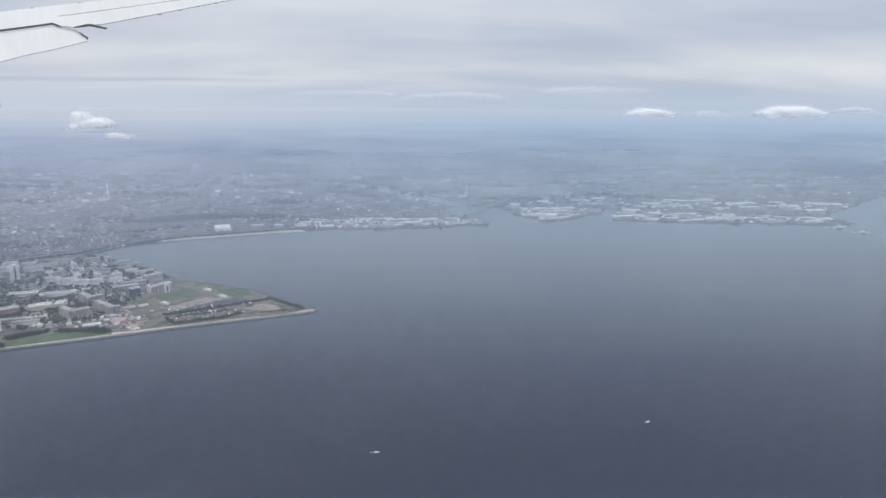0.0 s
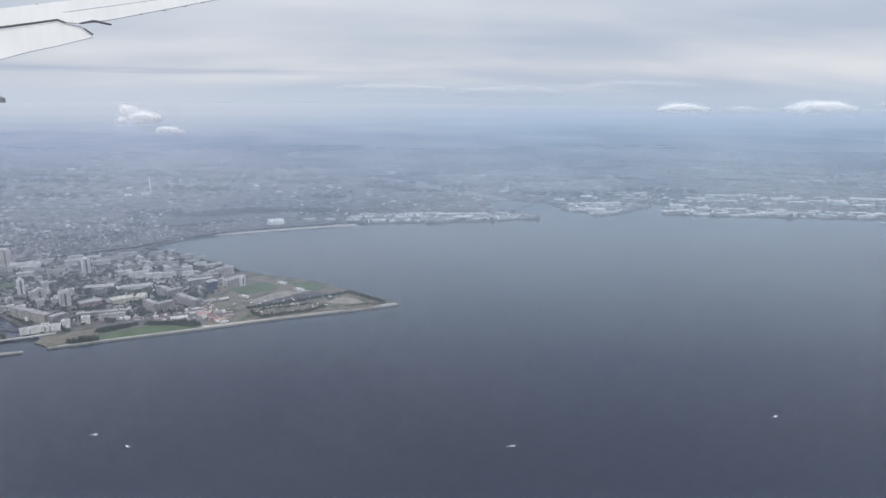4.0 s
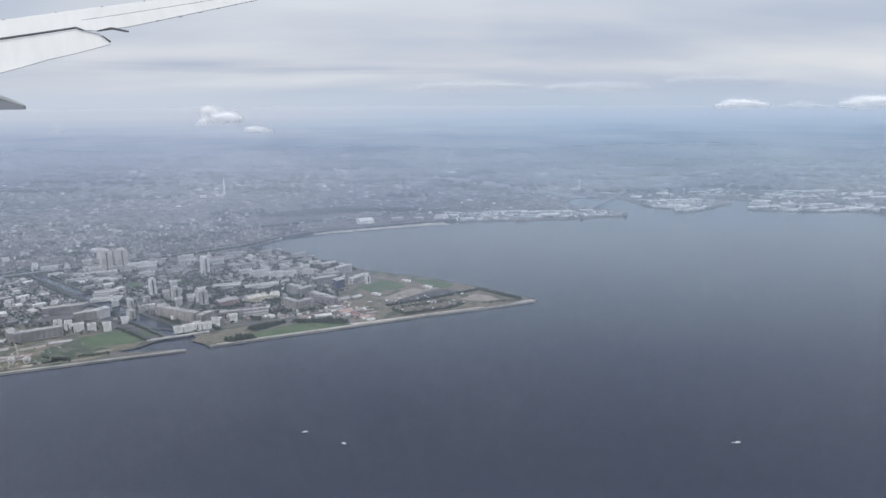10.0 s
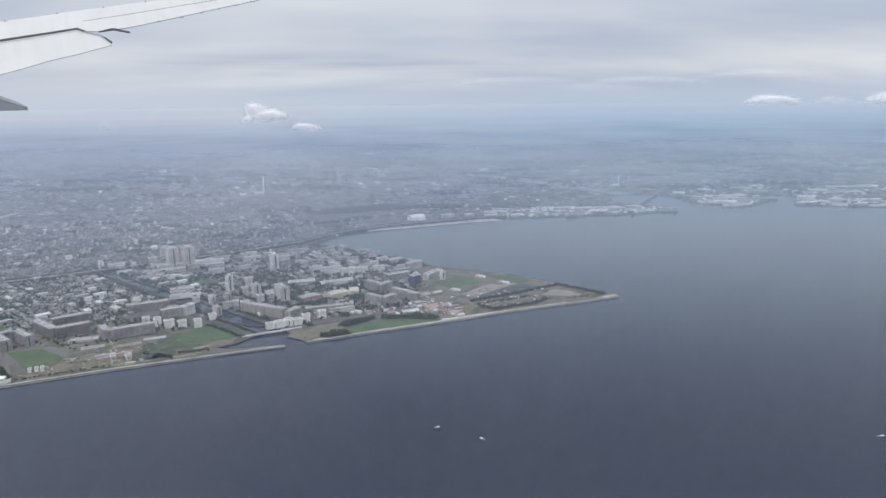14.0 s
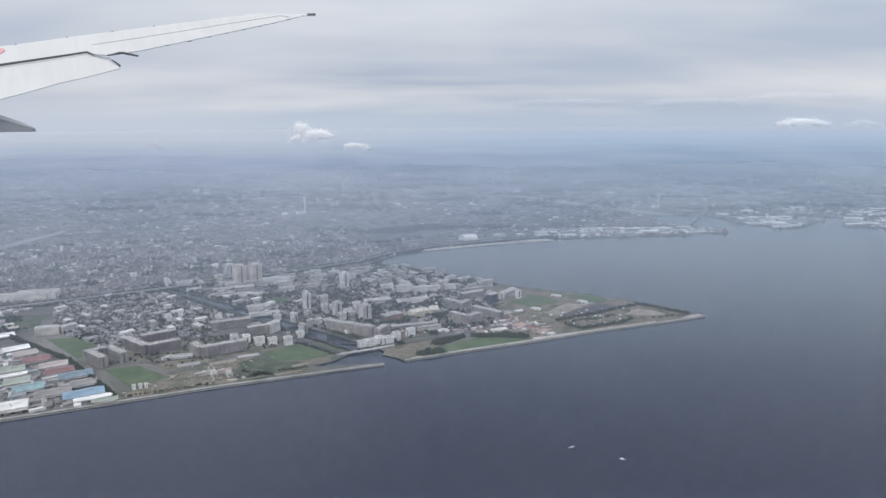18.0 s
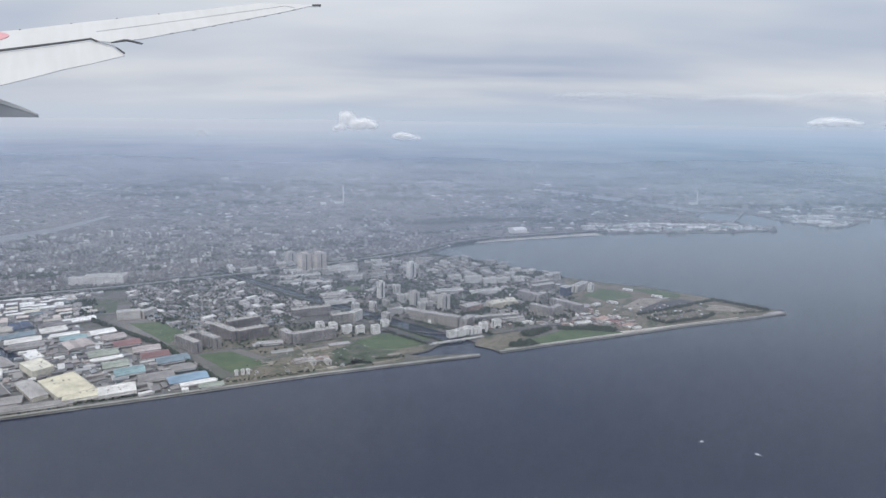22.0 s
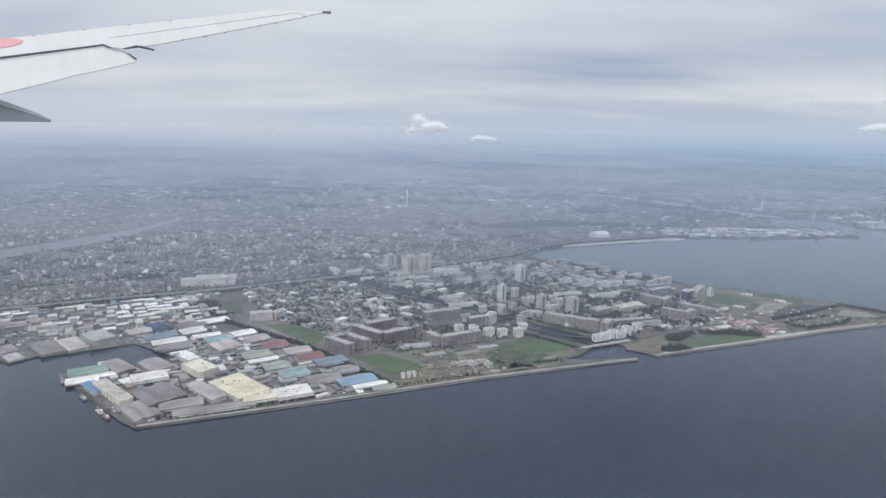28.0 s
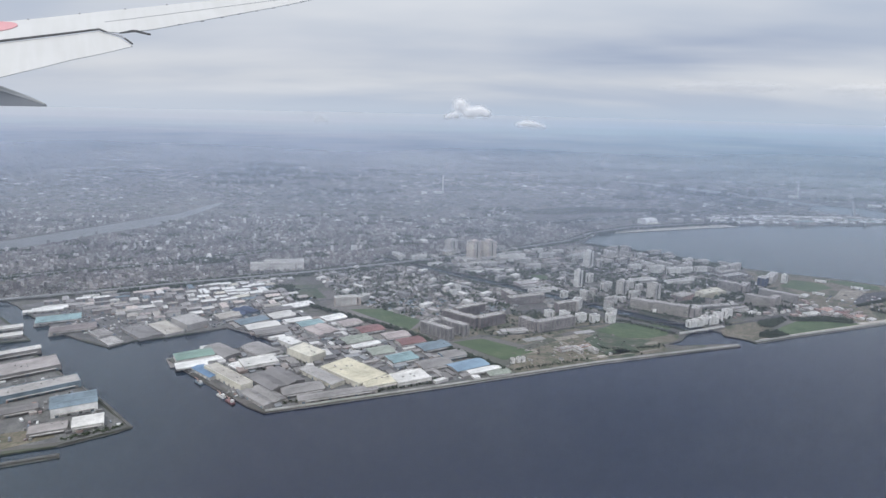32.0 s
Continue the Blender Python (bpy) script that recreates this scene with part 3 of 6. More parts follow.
patch("ground_quay_yard", [(-400, 170), (-332.4, 169.6), (-326, 171.6), (-333.4, 178.4), (-343.4, 187.2), (-400, 191)], MAT_YARD, "grey concrete of the small quay", "ground")
patch("ground_estate", [(-221, 177.6), (-212, 183.4), (-201, 176.4), (-188, 187.4), (-181, 189.4), (-172.6, 196.4), (-182, 205), (-205, 201), (-222, 192.6), (-231, 186)], MAT_SCRUB, "worn ground of scrub and soil round the estate", "ground", 0.012)
patch("lawn_island", [(-302, 124.5), (-294.5, 127.5), (-291, 124.2), (-299, 118.6)], MAT_SCRUB, "rough brown-green ground at the harbour island point", "lawn", 0.04)
patch("lawn_north", [(-249.6, 202.4), (-240.5, 204), (-228.4, 194), (-231, 185.6)], MAT_GRASS, "green playing field beside the tree belt", "lawn", 0.04)
patch("lawn_south", [(-219.4, 177.2), (-211.9, 180.2), (-199.1, 171.8), (-207.1, 165.8)], MAT_GRASS, "bright green open field by the houses", "lawn", 0.04)
patch("lawn_canal", [(-179.9, 188.9), (-172.4, 196), (-157.4, 194.2), (-161.2, 186.4), (-167.5, 183.4), (-174.2, 183.6)], MAT_GRASS, "bright green field at the canal mouth", "lawn", 0.04)
patch("lawn_park", [(-136, 186.6), (-127, 194.5), (-118, 201.6), (-101, 201.2), (-100.2, 199), (-127, 188.6)], MAT_GRASS, "green waterfront park lawn with tree groups", "lawn", 0.04)
patch("lawn_cape", [(-104, 241), (-97, 233.8), (-86, 239.4), (-86.5, 245), (-94.2, 250)], MAT_GRASS, "green field near the end of the cape", "lawn", 0.04)
patch("lawn_bay", [(-84, 250.5), (-76.6, 250), (-67.4, 243.6), (-69.6, 238.7), (-75.0, 239.2)], MAT_GRASS, "green strip of rough grass by the bay wall", "lawn", 0.04)
patch("lawn_scrub", [(-184.6, 181.6), (-179, 188.0), (-174.4, 182.9), (-166.2, 182.6), (-171.2, 177.2), (-174.6, 170.4), (-181, 168.8), (-182.6, 174)], MAT_MEADOW, "dull green rough field on the bare plots", "lawn", 0.03)
patch("beach", [(-139, 334.2), (-88, 354.4), (-66, 360.8), (-72, 368), (-90, 363), (-134, 343)], MAT["sand"], "pale sand beach below the white hall", "beach", -0.1)
patch("pond", [(-166, 360), (-139, 379), (-118, 389), (-128, 379), (-160, 355)], MAT_SEA, "pale still pond behind the coastal road", "pond")
MAT_RIVER = weathered((0.105, 0.108, 0.106), 0.08, 0.3, 0.0, 0.5, 0.05)
patch("river_west", [(-440, 222), (-393.5, 269), (-382, 288), (-376, 303), (-361, 326), (-355, 360), (-353, 400), (-357, 402), (-364, 360), (-378, 334), (-392, 309), (-403, 288), (-452, 240)], MAT_RIVER, "broad pale river winding inland", "river")
patch("river_east", [(32, 449), (-10, 512), (-40, 549), (-74, 580), (-82, 570), (-56, 543), (-30, 510), (18, 449)], MAT_RIVER, "straight flood channel running inland", "river")


def road(points, width, name="road", label="grey asphalt street", z=TOP + 0.025, mat="asphalt", thick=0.03):
    return tagged(part(name, strip(points, width, z, thick), MAT[mat], None), label, "road", kind="structure")


def along(x, y, deg, length):
    return [(x, y), (x + length * math.cos(radians(deg)), y + length * math.sin(radians(deg)))]


road(along(-221.5, 151.5, AXIS, 82), 1.3)
road(along(-249.5, 142.0, AXIS, 40), 0.8)
road(along(-166, 200.5, AXIS, 104), 1.2)
road(along(-156, 187.5, AXIS + 1, 110), 1.0)
road(along(-140, 196, AXIS + 2, 84), 1.2)
road([(-273, 168), (-255, 176), (-238, 184)], 0.8)
road([(-212, 198), (-204, 202), (-176, 214), (-145, 228), (-110, 236)], 1.0)
road([(-262, 148), (-240, 160), (-219, 169)], 0.7)
road([(-212, 182), (-196, 186), (-166, 199.5), (-144, 194.5), (-120, 206), (-98, 213)], 0.8)
road([(-286, 200), (-262, 210), (-230, 222), (-200, 236), (-170, 248), (-135, 256)], 1.0)
road([(-300, 212), (-270, 222), (-240, 238), (-210, 252), (-180, 268), (-150, 284)], 0.9)
EXPRESSWAY = [(-420, 168), (-331, 212), (-307, 224.5), (-274, 240), (-240, 259), (-200, 284), (-166, 309), (-151, 330), (-128, 347), (-60, 374), (20, 402), (60, 470), (160, 480), (420, 560)]
road(EXPRESSWAY, 1.7, "elevated_road", "long pale concrete elevated expressway", TOP + 0.75, "viaduct", 0.2)
RAILWAY = [(-420, 200), (-364.6, 228.5), (-342.7, 241), (-318.7, 254.3), (-302, 269), (-282, 283.6), (-250, 302), (-215, 314), (-185, 339), (-166, 359), (-140, 376)]
road(RAILWAY, 1.2, "railway", "raised grey railway viaduct across the town", TOP + 0.6, "viaduct", 0.15)
for k, (x, y) in enumerate([(-331, 212), (-319, 218), (-307, 224.5), (-296, 229.7), (-285, 234.8), (-274, 240), (-262, 246.8), (-251, 252.8), (-240, 259), (-220, 271.5), (-200, 284), (-183, 296.5)]):
    bm = box(bmesh.new(), -0.25, -0.5, -0.05, 0.25, 0.5, 0.8)
    box(bm, -0.3, -0.95, 0.62, 0.3, 0.95, 0.76)
    ob = part("viaduct_pier", bm, MAT["concrete"], None)
    ob.matrix_basis = pose(x, y, TOP, 0, 0, 30)
    tagged(ob, "grey concrete hammerhead pier under the expressway", "pier", "viaduct piers")


def seawall(points, label, wide=0.8, mat="seawall"):
    """A sea wall with a dark rock foot, along a shore."""
    bm = strip(points, wide, TOP - 0.2, 0.34)
    wall = tagged(part("seawall", bm, MAT[mat], None), label, "sea wall", kind="structure")
    foot = strip(points, wide + 0.7, -0.3, 0.42)
    part("rock_foot", foot, MAT["rock" if mat == "rock" else "rubble"], wall)


seawall([(-256.7, 136.4), (-221.4, 150.5), (-184.8, 165.9), (-144.4, 180.3)], "pale grey concrete sea wall along the new town")
seawall([(-138.6, 183), (-127, 187.9), (-102, 197.8), (-76.7, 208.4), (-58.6, 214.7), (-40, 222.2)], "pale grey concrete sea wall along the park and cape")
seawall([(-265, 142.4), (-286, 161)], "dark stone quay edge of the warehouse point", 0.4, "rock")
seawall([(-289, 121.6), (-281.4, 127.2), (-279.8, 128.8), (-290.3, 138.9), (-300.6, 147.6)], "dark quay edge of the harbour island", 0.4, "rock")
seawall([(-300, 112.5), (-286.9, 118.4)], "low dark rock breakwater off the harbour island", 0.8, "rock")
seawall([(-160.5, 306.2), (-134.7, 289.6), (-115, 276.6), (-106.6, 266.6), (-93.6, 259.6), (-75, 251.6)], "tree-lined grey bay wall", 0.5, "rock")

# ---- warehouses ----
def gable(bm, w, d, z, rise, over=0.12):
    """A low pitched roof over a w by d block, ridge along x."""
    x, y = w / 2 + over, d / 2 + over
    p = [(-x, -y, z), (x, -y, z), (x, y, z), (-x, y, z), (-x, 0, z + rise), (x, 0, z + rise)]
    top = [bm.verts.new(q) for q in p]
    low = [bm.verts.new((a, b, c - 0.08)) for a, b, c in p]
    for f in ((0, 1, 5, 4), (2, 3, 4, 5)):
        bm.faces.new([top[i] for i in f])
        bm.faces.new([low[i] for i in reversed(f)])
    for a, b in ((0, 1), (1, 5), (5, 2), (2, 3), (3, 4), (4, 0)):
        bm.faces.new((low[a], low[b], top[b], top[a]))
    return bm


def arch(bm, w, d, z, rise, steps=9):
    rings = []
    for i in range(steps + 1):
        a = math.pi * i / steps
        y, h = -math.cos(a) * (d / 2 + 0.1), z + math.sin(a) * rise
        rings.append([bm.verts.new((x, y, h)) for x in (-w / 2 - 0.08, w / 2 + 0.08)])
    for a, b in zip(rings, rings[1:]):
        bm.faces.new((a[0], a[1], b[1], b[0]))
    for k in (0, 1):
        bm.faces.new([r[k] for r in rings][::1 if k else -1])
    return bm


def warehouse(x, y, w, d, h, rot, roof, wall="offwhite", style="gable", label="", group="warehouses of the harbour point"):
    if group.startswith("warehouses"):
        w, d = (1.2 * w, 1.42 * d) if w < 7.5 and d < 4.0 else (1.1 * w, 1.2 * d)
        h = 0.8 * h
        wall = {"white": "offwhite", "offwhite": "concrete"}.get(wall, wall)
    OCCUPIED.append((x, y, 0.3 * (w + d)))
    small = w < 5.2 and group.startswith("small")
    root = thing("warehouse", x, y, rot, label=label or f"{roof} roofed industrial warehouse with {wall} walls".replace("skyblue", "light blue").replace("palegreen", "pale green").replace("offwhite", "off-white").replace("darkgrey", "dark grey").replace("lightgrey", "light grey"), category="warehouse", group=group)
    shell = part("wall", box(bmesh.new(), -w / 2, -d / 2, -0.05, w / 2, d / 2, h), MAT[wall], root)
    if style == "gable":
        rise = min(0.36, 0.05 * d + 0.06)
        bays = 1 if d < 5 else 2
        for k in range(bays):
            bm = gable(bmesh.new(), w, d / bays - 0.14 * (bays > 1), h + 0.02, rise)
            bmesh.ops.translate(bm, verts=bm.verts[:], vec=(0, (k + 0.5) * d / bays - d / 2, 0))
            cover = part("roof", bm, MAT[roof], root)
            n = 1 if small else max(2, int(w / 2.2))
            for i in range(n):
                sx = -w / 2 + (i + 0.5) * w / n
                sky = bmesh.new()
                y0, y1 = (k + 0.5) * d / bays - d / 2 - d / bays * 0.40, (k + 0.5) * d / bays - d / 2 - d / bays * 0.12
                zz = lambda v: h + 0.04 + rise * (1 - abs(v - (k + 0.5) * d / bays + d / 2) / (d / bays / 2 + 0.12))
                v = [sky.verts.new(q) for q in ((sx - 0.16, y0, zz(y0)), (sx + 0.16, y0, zz(y0)), (sx + 0.16, y1, zz(y1)), (sx - 0.16, y1, zz(y1)))]
                sky.faces.new(v)
                bmesh.ops.solidify(sky, geom=sky.faces[:], thickness=-0.03)
                part("skylight", sky, MAT[roof], cover)
            bm = box(bmesh.new(), -w * 0.36, (k + 0.5) * d / bays - d / 2 - 0.14, h + rise - 0.03, w * 0.36, (k + 0.5) * d / bays - d / 2 + 0.14, h + rise + 0.025)
            part("ridge_vent", bm, MAT[roof], cover)
    elif style == "arch":
        part("roof", arch(bmesh.new(), w, d, h, 0.08 * d), MAT[roof], root)
    else:
        cover = part("roof", box(bmesh.new(), -w / 2 + 0.12, -d / 2 + 0.12, h - 0.02, w / 2 - 0.12, d / 2 - 0.12, h + 0.05), MAT[roof], root)
        for sx, sy, ex, ey in ((-w / 2 - 0.03, -d / 2 - 0.03, w / 2 + 0.03, -d / 2 + 0.10), (-w / 2 - 0.03, d / 2 - 0.10, w / 2 + 0.03, d / 2 + 0.03)):
            part("parapet", box(bmesh.new(), sx, sy, h - 0.03, ex, ey, h + 0.14), MAT[wall], root)
        for i in range(1 if small else max(2, int(w / 2.5))):
            ux, uy = rng.uniform(-w * 0.4, w * 0.4), rng.uniform(-d * 0.35, d * 0.35)
            part("roof_unit", box(bmesh.new(), ux - 0.18, uy - 0.14, h + 0.03, ux + 0.18, uy + 0.14, h + 0.25), MAT["lightgrey"], cover)
    n = 1 if small else max(2, int(w / 1.8))
    for side in (-1,) if small or group.endswith("far port") else (-1, 1):
        for i in range(n):
            cx = -w / 2 + (i + 0.5) * w / n
            door = box(bmesh.new(), cx - 0.28, side * d / 2 - 0.03, 0.0, cx + 0.28, side * d / 2 + 0.03, min(0.55, h * 0.6))
            part("roller_door", door, MAT["grey" if i % 3 else "steel"], shell)
    if small or group.endswith("far port"):
        return root
    part("canopy", box(bmesh.new(), -w * 0.42, -d / 2 - 0.5, min(0.62, h * 0.66), w * 0.42, -d / 2 + 0.02, min(0.7, h * 0.74)), MAT["lightgrey"], root)
    return root


for row in (
    (-280.6, 162.4, 7.6, 3.9, 1.3, 32, "green", "white"), (-279.4, 157.6, 5.6, 2.6, 0.7, 28, "white", "offwhite"), (-276.2, 161.4, 4.4, 1.8, 0.6, 32, "white", "offwhite"),
    (-275.1, 166.0, 8.6, 3.6, 0.9, 139, "grey", "grey", "arch"), (-266.4, 167.4, 8.0, 4.4, 0.9, 139, "grey", "lightgrey", "arch"), (-264.4, 159.3, 7.2, 4.3, 1.4, 32, "offwhite", "white", "flat"),
    (-268.8, 157.7, 3.0, 1.8, 0.6, 139, "white", "white"), (-254.5, 164.4, 7.6, 4.1, 2.5, 141, "cream", "cream", "flat"), (-260.4, 172.6, 4.8, 2.4, 1.4, 139, "white", "white", "flat"),
):
    warehouse(*row)
for row in (
    (-258.1, 149.9, 9.0, 6.9, 1.3, 137, "darkgrey", "grey"), (-251.4, 145.6, 7.9, 3.6, 1.1, 26, "grey", "grey"), (-274.4, 153.4, 6.4, 2.0, 1.0, 139, "blue", "white"),
    (-268.6, 150.3, 13.6, 2.4, 2.0, 139, "beige", "cream", "flat"), (-258.6, 141.9, 8.2, 4.3, 0.9, 137, "grey", "lightgrey"), (-243.6, 143.9, 15.0, 2.2, 1.0, 23, "grey", "beige"),
    (-248.6, 152.5, 10.8, 2.8, 1.2, 138, "lightgrey", "cream"), (-242.0, 155.0, 12.4, 6.6, 1.4, 138, "yellow", "cream", "flat"), (-235.3, 149.8, 6.8, 3.0, 1.3, 28, "yellow", "cream", "flat"),
):
    warehouse(*row)
for row in (
    (-229.0, 152.6, 6.6, 3.8, 1.4, 28, "offwhite", "white", "flat"), (-231.7, 164.3, 6.1, 4.2, 1.0, 32, "teal", "offwhite"), (-223.8, 161.4, 6.6, 3.4, 0.9, 28, "grey", "beige"),
    (-215.9, 160.7, 7.4, 3.3, 1.0, 32, "skyblue", "offwhite"), (-212.4, 158.5, 7.0, 1.4, 0.8, 30, "white", "white"), (-209.2, 157.6, 4.6, 2.0, 0.6, 24, "palegreen", "grey"),
    (-224.3, 172.5, 6.5, 3.4, 1.1, 32, "steel", "grey"), (-219.5, 167.4, 5.0, 3.0, 1.0, 28, "grey", "skyblue"), (-230.2, 175.6, 5.6, 3.2, 1.0, 29, "red", "white"),
):
    warehouse(*row)
for row in (
    (-241.6, 184.0, 6.1, 4.0, 1.0, 31, "red", "offwhite"), (-241.3, 172.4, 6.2, 1.4, 0.9, 34, "white", "white"), (-237.2, 168.6, 4.9, 3.4, 0.9, 29, "palegreen", "offwhite"),
    (-244.2, 176.2, 6.0, 3.6, 0.9, 33, "palegreen", "grey"), (-234.4, 180.0, 5.6, 3.2, 0.9, 29, "pink", "offwhite"), (-258.5, 187.8, 5.4, 2.8, 0.9, 35, "teal", "white"),
    (-254.2, 182.4, 6.7, 5.4, 1.0, 135, "pink", "offwhite"), (-252.9, 193.0, 5.4, 3.0, 0.9, 39, "white", "grey"), (-247.8, 189.0, 5.0, 3.2, 0.9, 39, "pink", "white"),
):
    warehouse(*row)
for row in (
    (-262.4, 190.6, 6.0, 2.0, 0.8, 32, "white", "offwhite"), (-268.0, 194.4, 5.6, 3.6, 0.8, 38, "offwhite", "grey"), (-290.5, 185.4, 8.0, 5.0, 2.2, 139, "lightgrey", "lightgrey", "flat"),
    (-300.4, 178.2, 10.4, 4.6, 0.8, 139, "darkgrey", "grey", "flat"), (-295.4, 181.4, 10.2, 4.2, 0.8, 137, "beige", "lightgrey", "flat"), (-282.0, 193.0, 7.0, 4.0, 1.0, 42, "beige", "offwhite"),
    (-278.6, 196.4, 5.4, 3.6, 1.2, 136, "navy", "steel"), (-274.6, 188.4, 7.6, 3.6, 1.1, 42, "steel", "lightgrey"), (-270.6, 184.6, 7.2, 3.0, 1.0, 33, "offwhite", "lightgrey"),
):
    warehouse(*row)
for row in (
    (-267.2, 180.6, 7.0, 2.6, 1.0, 29, "grey", "grey"), (-265.4, 203.8, 7.2, 2.8, 0.9, 38, "white", "offwhite"), (-270.0, 199.6, 6.2, 2.6, 0.9, 38, "darkgrey", "grey"), (-305.0, 171.6, 5.0, 2.4, 0.35, 139, "lightgrey", "lightgrey", "flat"), (-310.0, 176.4, 5.0, 2.6, 0.7, 139, "grey", "lightgrey", "flat"), (-326.6, 186.6, 9.7, 4.6, 1.0, 28, "teal", "offwhite"), (-318.6, 179.4, 9.7, 4.0, 1.0, 28, "brown", "beige"),
    (-335.0, 193.4, 9.0, 1.6, 0.9, 28, "white", "white"), (-333.6, 195.6, 9.0, 1.6, 0.9, 28, "white", "white"), (-332.2, 197.8, 9.0, 1.6, 0.9, 28, "offwhite", "white"),
):
    warehouse(*row)


def wharf(x, y, w, d, rot, label):
    """A concrete deck on piles that carries a shed out over the water."""
    root = thing("wharf", x, y, rot, 0.0, label, "wharf", "wharf decks of the harbour point")
    part("deck", box(bmesh.new(), -w / 2, -d / 2, TOP - 0.16, w / 2, d / 2, TOP - 0.012), MAT["grey"], root)
    for k in range(int(w / 1.2) + 1):
        u = -w / 2 + 0.2 + k * (w - 0.4) / int(w / 1.2)
        part("pile", box(bmesh.new(), u - 0.1, -d / 2 + 0.08, -0.6, u + 0.1, -d / 2 + 0.28, TOP - 0.15), MAT["rock"], root)


wharf(-281.0, 161.9, 10.4, 6.2, 32, "grey concrete wharf deck under the green-roofed shed")
wharf(-326.8, 186.4, 11.2, 6.2, 28, "grey concrete wharf deck under the teal-roofed shed")
wharf(-318.7, 179.2, 11.2, 5.4, 28, "grey concrete wharf deck under the brown-roofed shed")
ISLAND = "sheds of the harbour island"
warehouse(-293.9, 135.6, 8.0, 6.2, 1.9, 30, "steel", "white", "gable", "light blue roofed quay building with white framed front", ISLAND)
warehouse(-287.6, 129.0, 5.2, 4.2, 1.0, 26, "offwhite", "offwhite", "arch", "white rounded storage shed on the harbour island", ISLAND)
warehouse(-293.6, 126.4, 6.4, 3.6, 0.7, 26, "taupe", "grey", "flat", "low dark flat-roofed shed on the harbour island", ISLAND)
for row in ((-322.0, 160.4, 11.0, 2.4, 1.5, 38, "offwhite", "grey"), (-314.4, 152.8, 13.0, 7.4, 1.2, 38, "taupe", "grey", "flat"),
            (-304.9, 142.6, 14.5, 4.6, 1.4, 38, "lightgrey", "steel", "flat"), (-303.0, 133.0, 6.0, 2.6, 0.9, 32, "darkgrey", "grey")):
    warehouse(*row, group=ISLAND)
for x, y, w in ((-330.6, 172.6, 5.0), (-334.5, 178.0, 6.0), (-341.0, 174.0, 7.0), (-345.0, 182.0, 7.0)):
    warehouse(x, y, w, 2.6, 1.0, 34, "offwhite" if w < 6.5 else "grey", "lightgrey", group=ISLAND)

# ---- apartment blocks ----
def apartment(x, y, w, d, h, rot, wall="plaster", rail="offwhite", label="", piers=True, group="apartment blocks of the new town", name="apartment_block"):
    """A slab block: body, galleries floor by floor on both long sides, dividing piers, parapet, stair heads."""
    OCCUPIED.append((x, y, 0.3 * (w + d)))
    root = thing(name, x, y, rot, label=label, category="apartment block", group=group)
    part("wall", box(bmesh.new(), -w / 2, -d / 2, -0.05, w / 2, d / 2, h), MAT[wall], root)
    floors = max(2, round(h / 0.31))
    for side in (-1,) if math.cos(radians(rot)) > 0 and group == "mid-rise blocks of the new town" else (-1, 1):
        for k in range(1, floors):
            z = k * h / floors
            front = 0.19 if wall in ("white", "offwhite", "plaster", "blush", "cream") else 0.11
            b = box(bmesh.new(), -w / 2 + 0.08, min(side * d / 2, side * (d / 2 + 0.16)), z - 0.03, w / 2 - 0.08, max(side * d / 2, side * (d / 2 + 0.16)), z + front)
            part("balcony", b, MAT[rail], root)
        reach = w * 0.14 if group == "white apartment houses" else w / 2 - 0.1
        strip_z = box(bmesh.new(), -reach, side * d / 2 - 0.03, 0.25, reach, side * d / 2 + 0.025, h - 0.1)
        part("window_wall", strip_z, MAT["window" if wall in ("taupe", "brown", "navy", "grey") else "pale_window"], root)
        if piers:
            n = max(2, int(w / 1.3))
            for i in range(n + 1):
                px = -w / 2 + i * w / n
                part("pier", box(bmesh.new(), px - 0.09, min(side * d / 2, side * (d / 2 + 0.22)) , 0, px + 0.09, max(side * d / 2, side * (d / 2 + 0.22)), h + 0.04), MAT[wall], root)
    for end in (-1, 1):
        part("end_window", box(bmesh.new(), end * w / 2 - 0.025, -0.16, 0.3, end * w / 2 + 0.025, 0.16, h - 0.25), MAT["window"], root)
    cover = part("roof", box(bmesh.new(), -w / 2 - 0.05, -d / 2 - 0.05, h, w / 2 + 0.05, d / 2 + 0.05, h + 0.09), MAT["cream" if wall == "cream" else "lightgrey" if wall in ("brown", "taupe", "beige") else "concrete"], root)
    rim = bmesh.new()
    for x0, y0, x1, y1 in ((-w / 2 - 0.07, -d / 2 - 0.07, w / 2 + 0.07, -d / 2 + 0.08), (-w / 2 - 0.07, d / 2 - 0.08, w / 2 + 0.07, d / 2 + 0.07), (-w / 2 - 0.07, -d / 2 + 0.08, -w / 2 + 0.08, d / 2 - 0.08), (w / 2 - 0.08, -d / 2 + 0.08, w / 2 + 0.07, d / 2 - 0.08)):
        box(rim, x0, y0, h + 0.02, x1, y1, h + 0.22)
    part("parapet", rim, MAT[{"taupe": "lightgrey", "brown": "beige", "beige": "lightgrey", "cream": "cream"}.get(wall, "white" if h > 1.4 else wall)], root)
    for i in range(max(1, int(w / 3.2))):
        px = -w / 2 + (i + 0.5) * w / max(1, int(w / 3.2))
        part("stair_head", box(bmesh.new(), px - 0.34, -0.32, h + 0.06, px + 0.34, 0.32, h + 0.42), MAT["plaster"], cover)
    return root


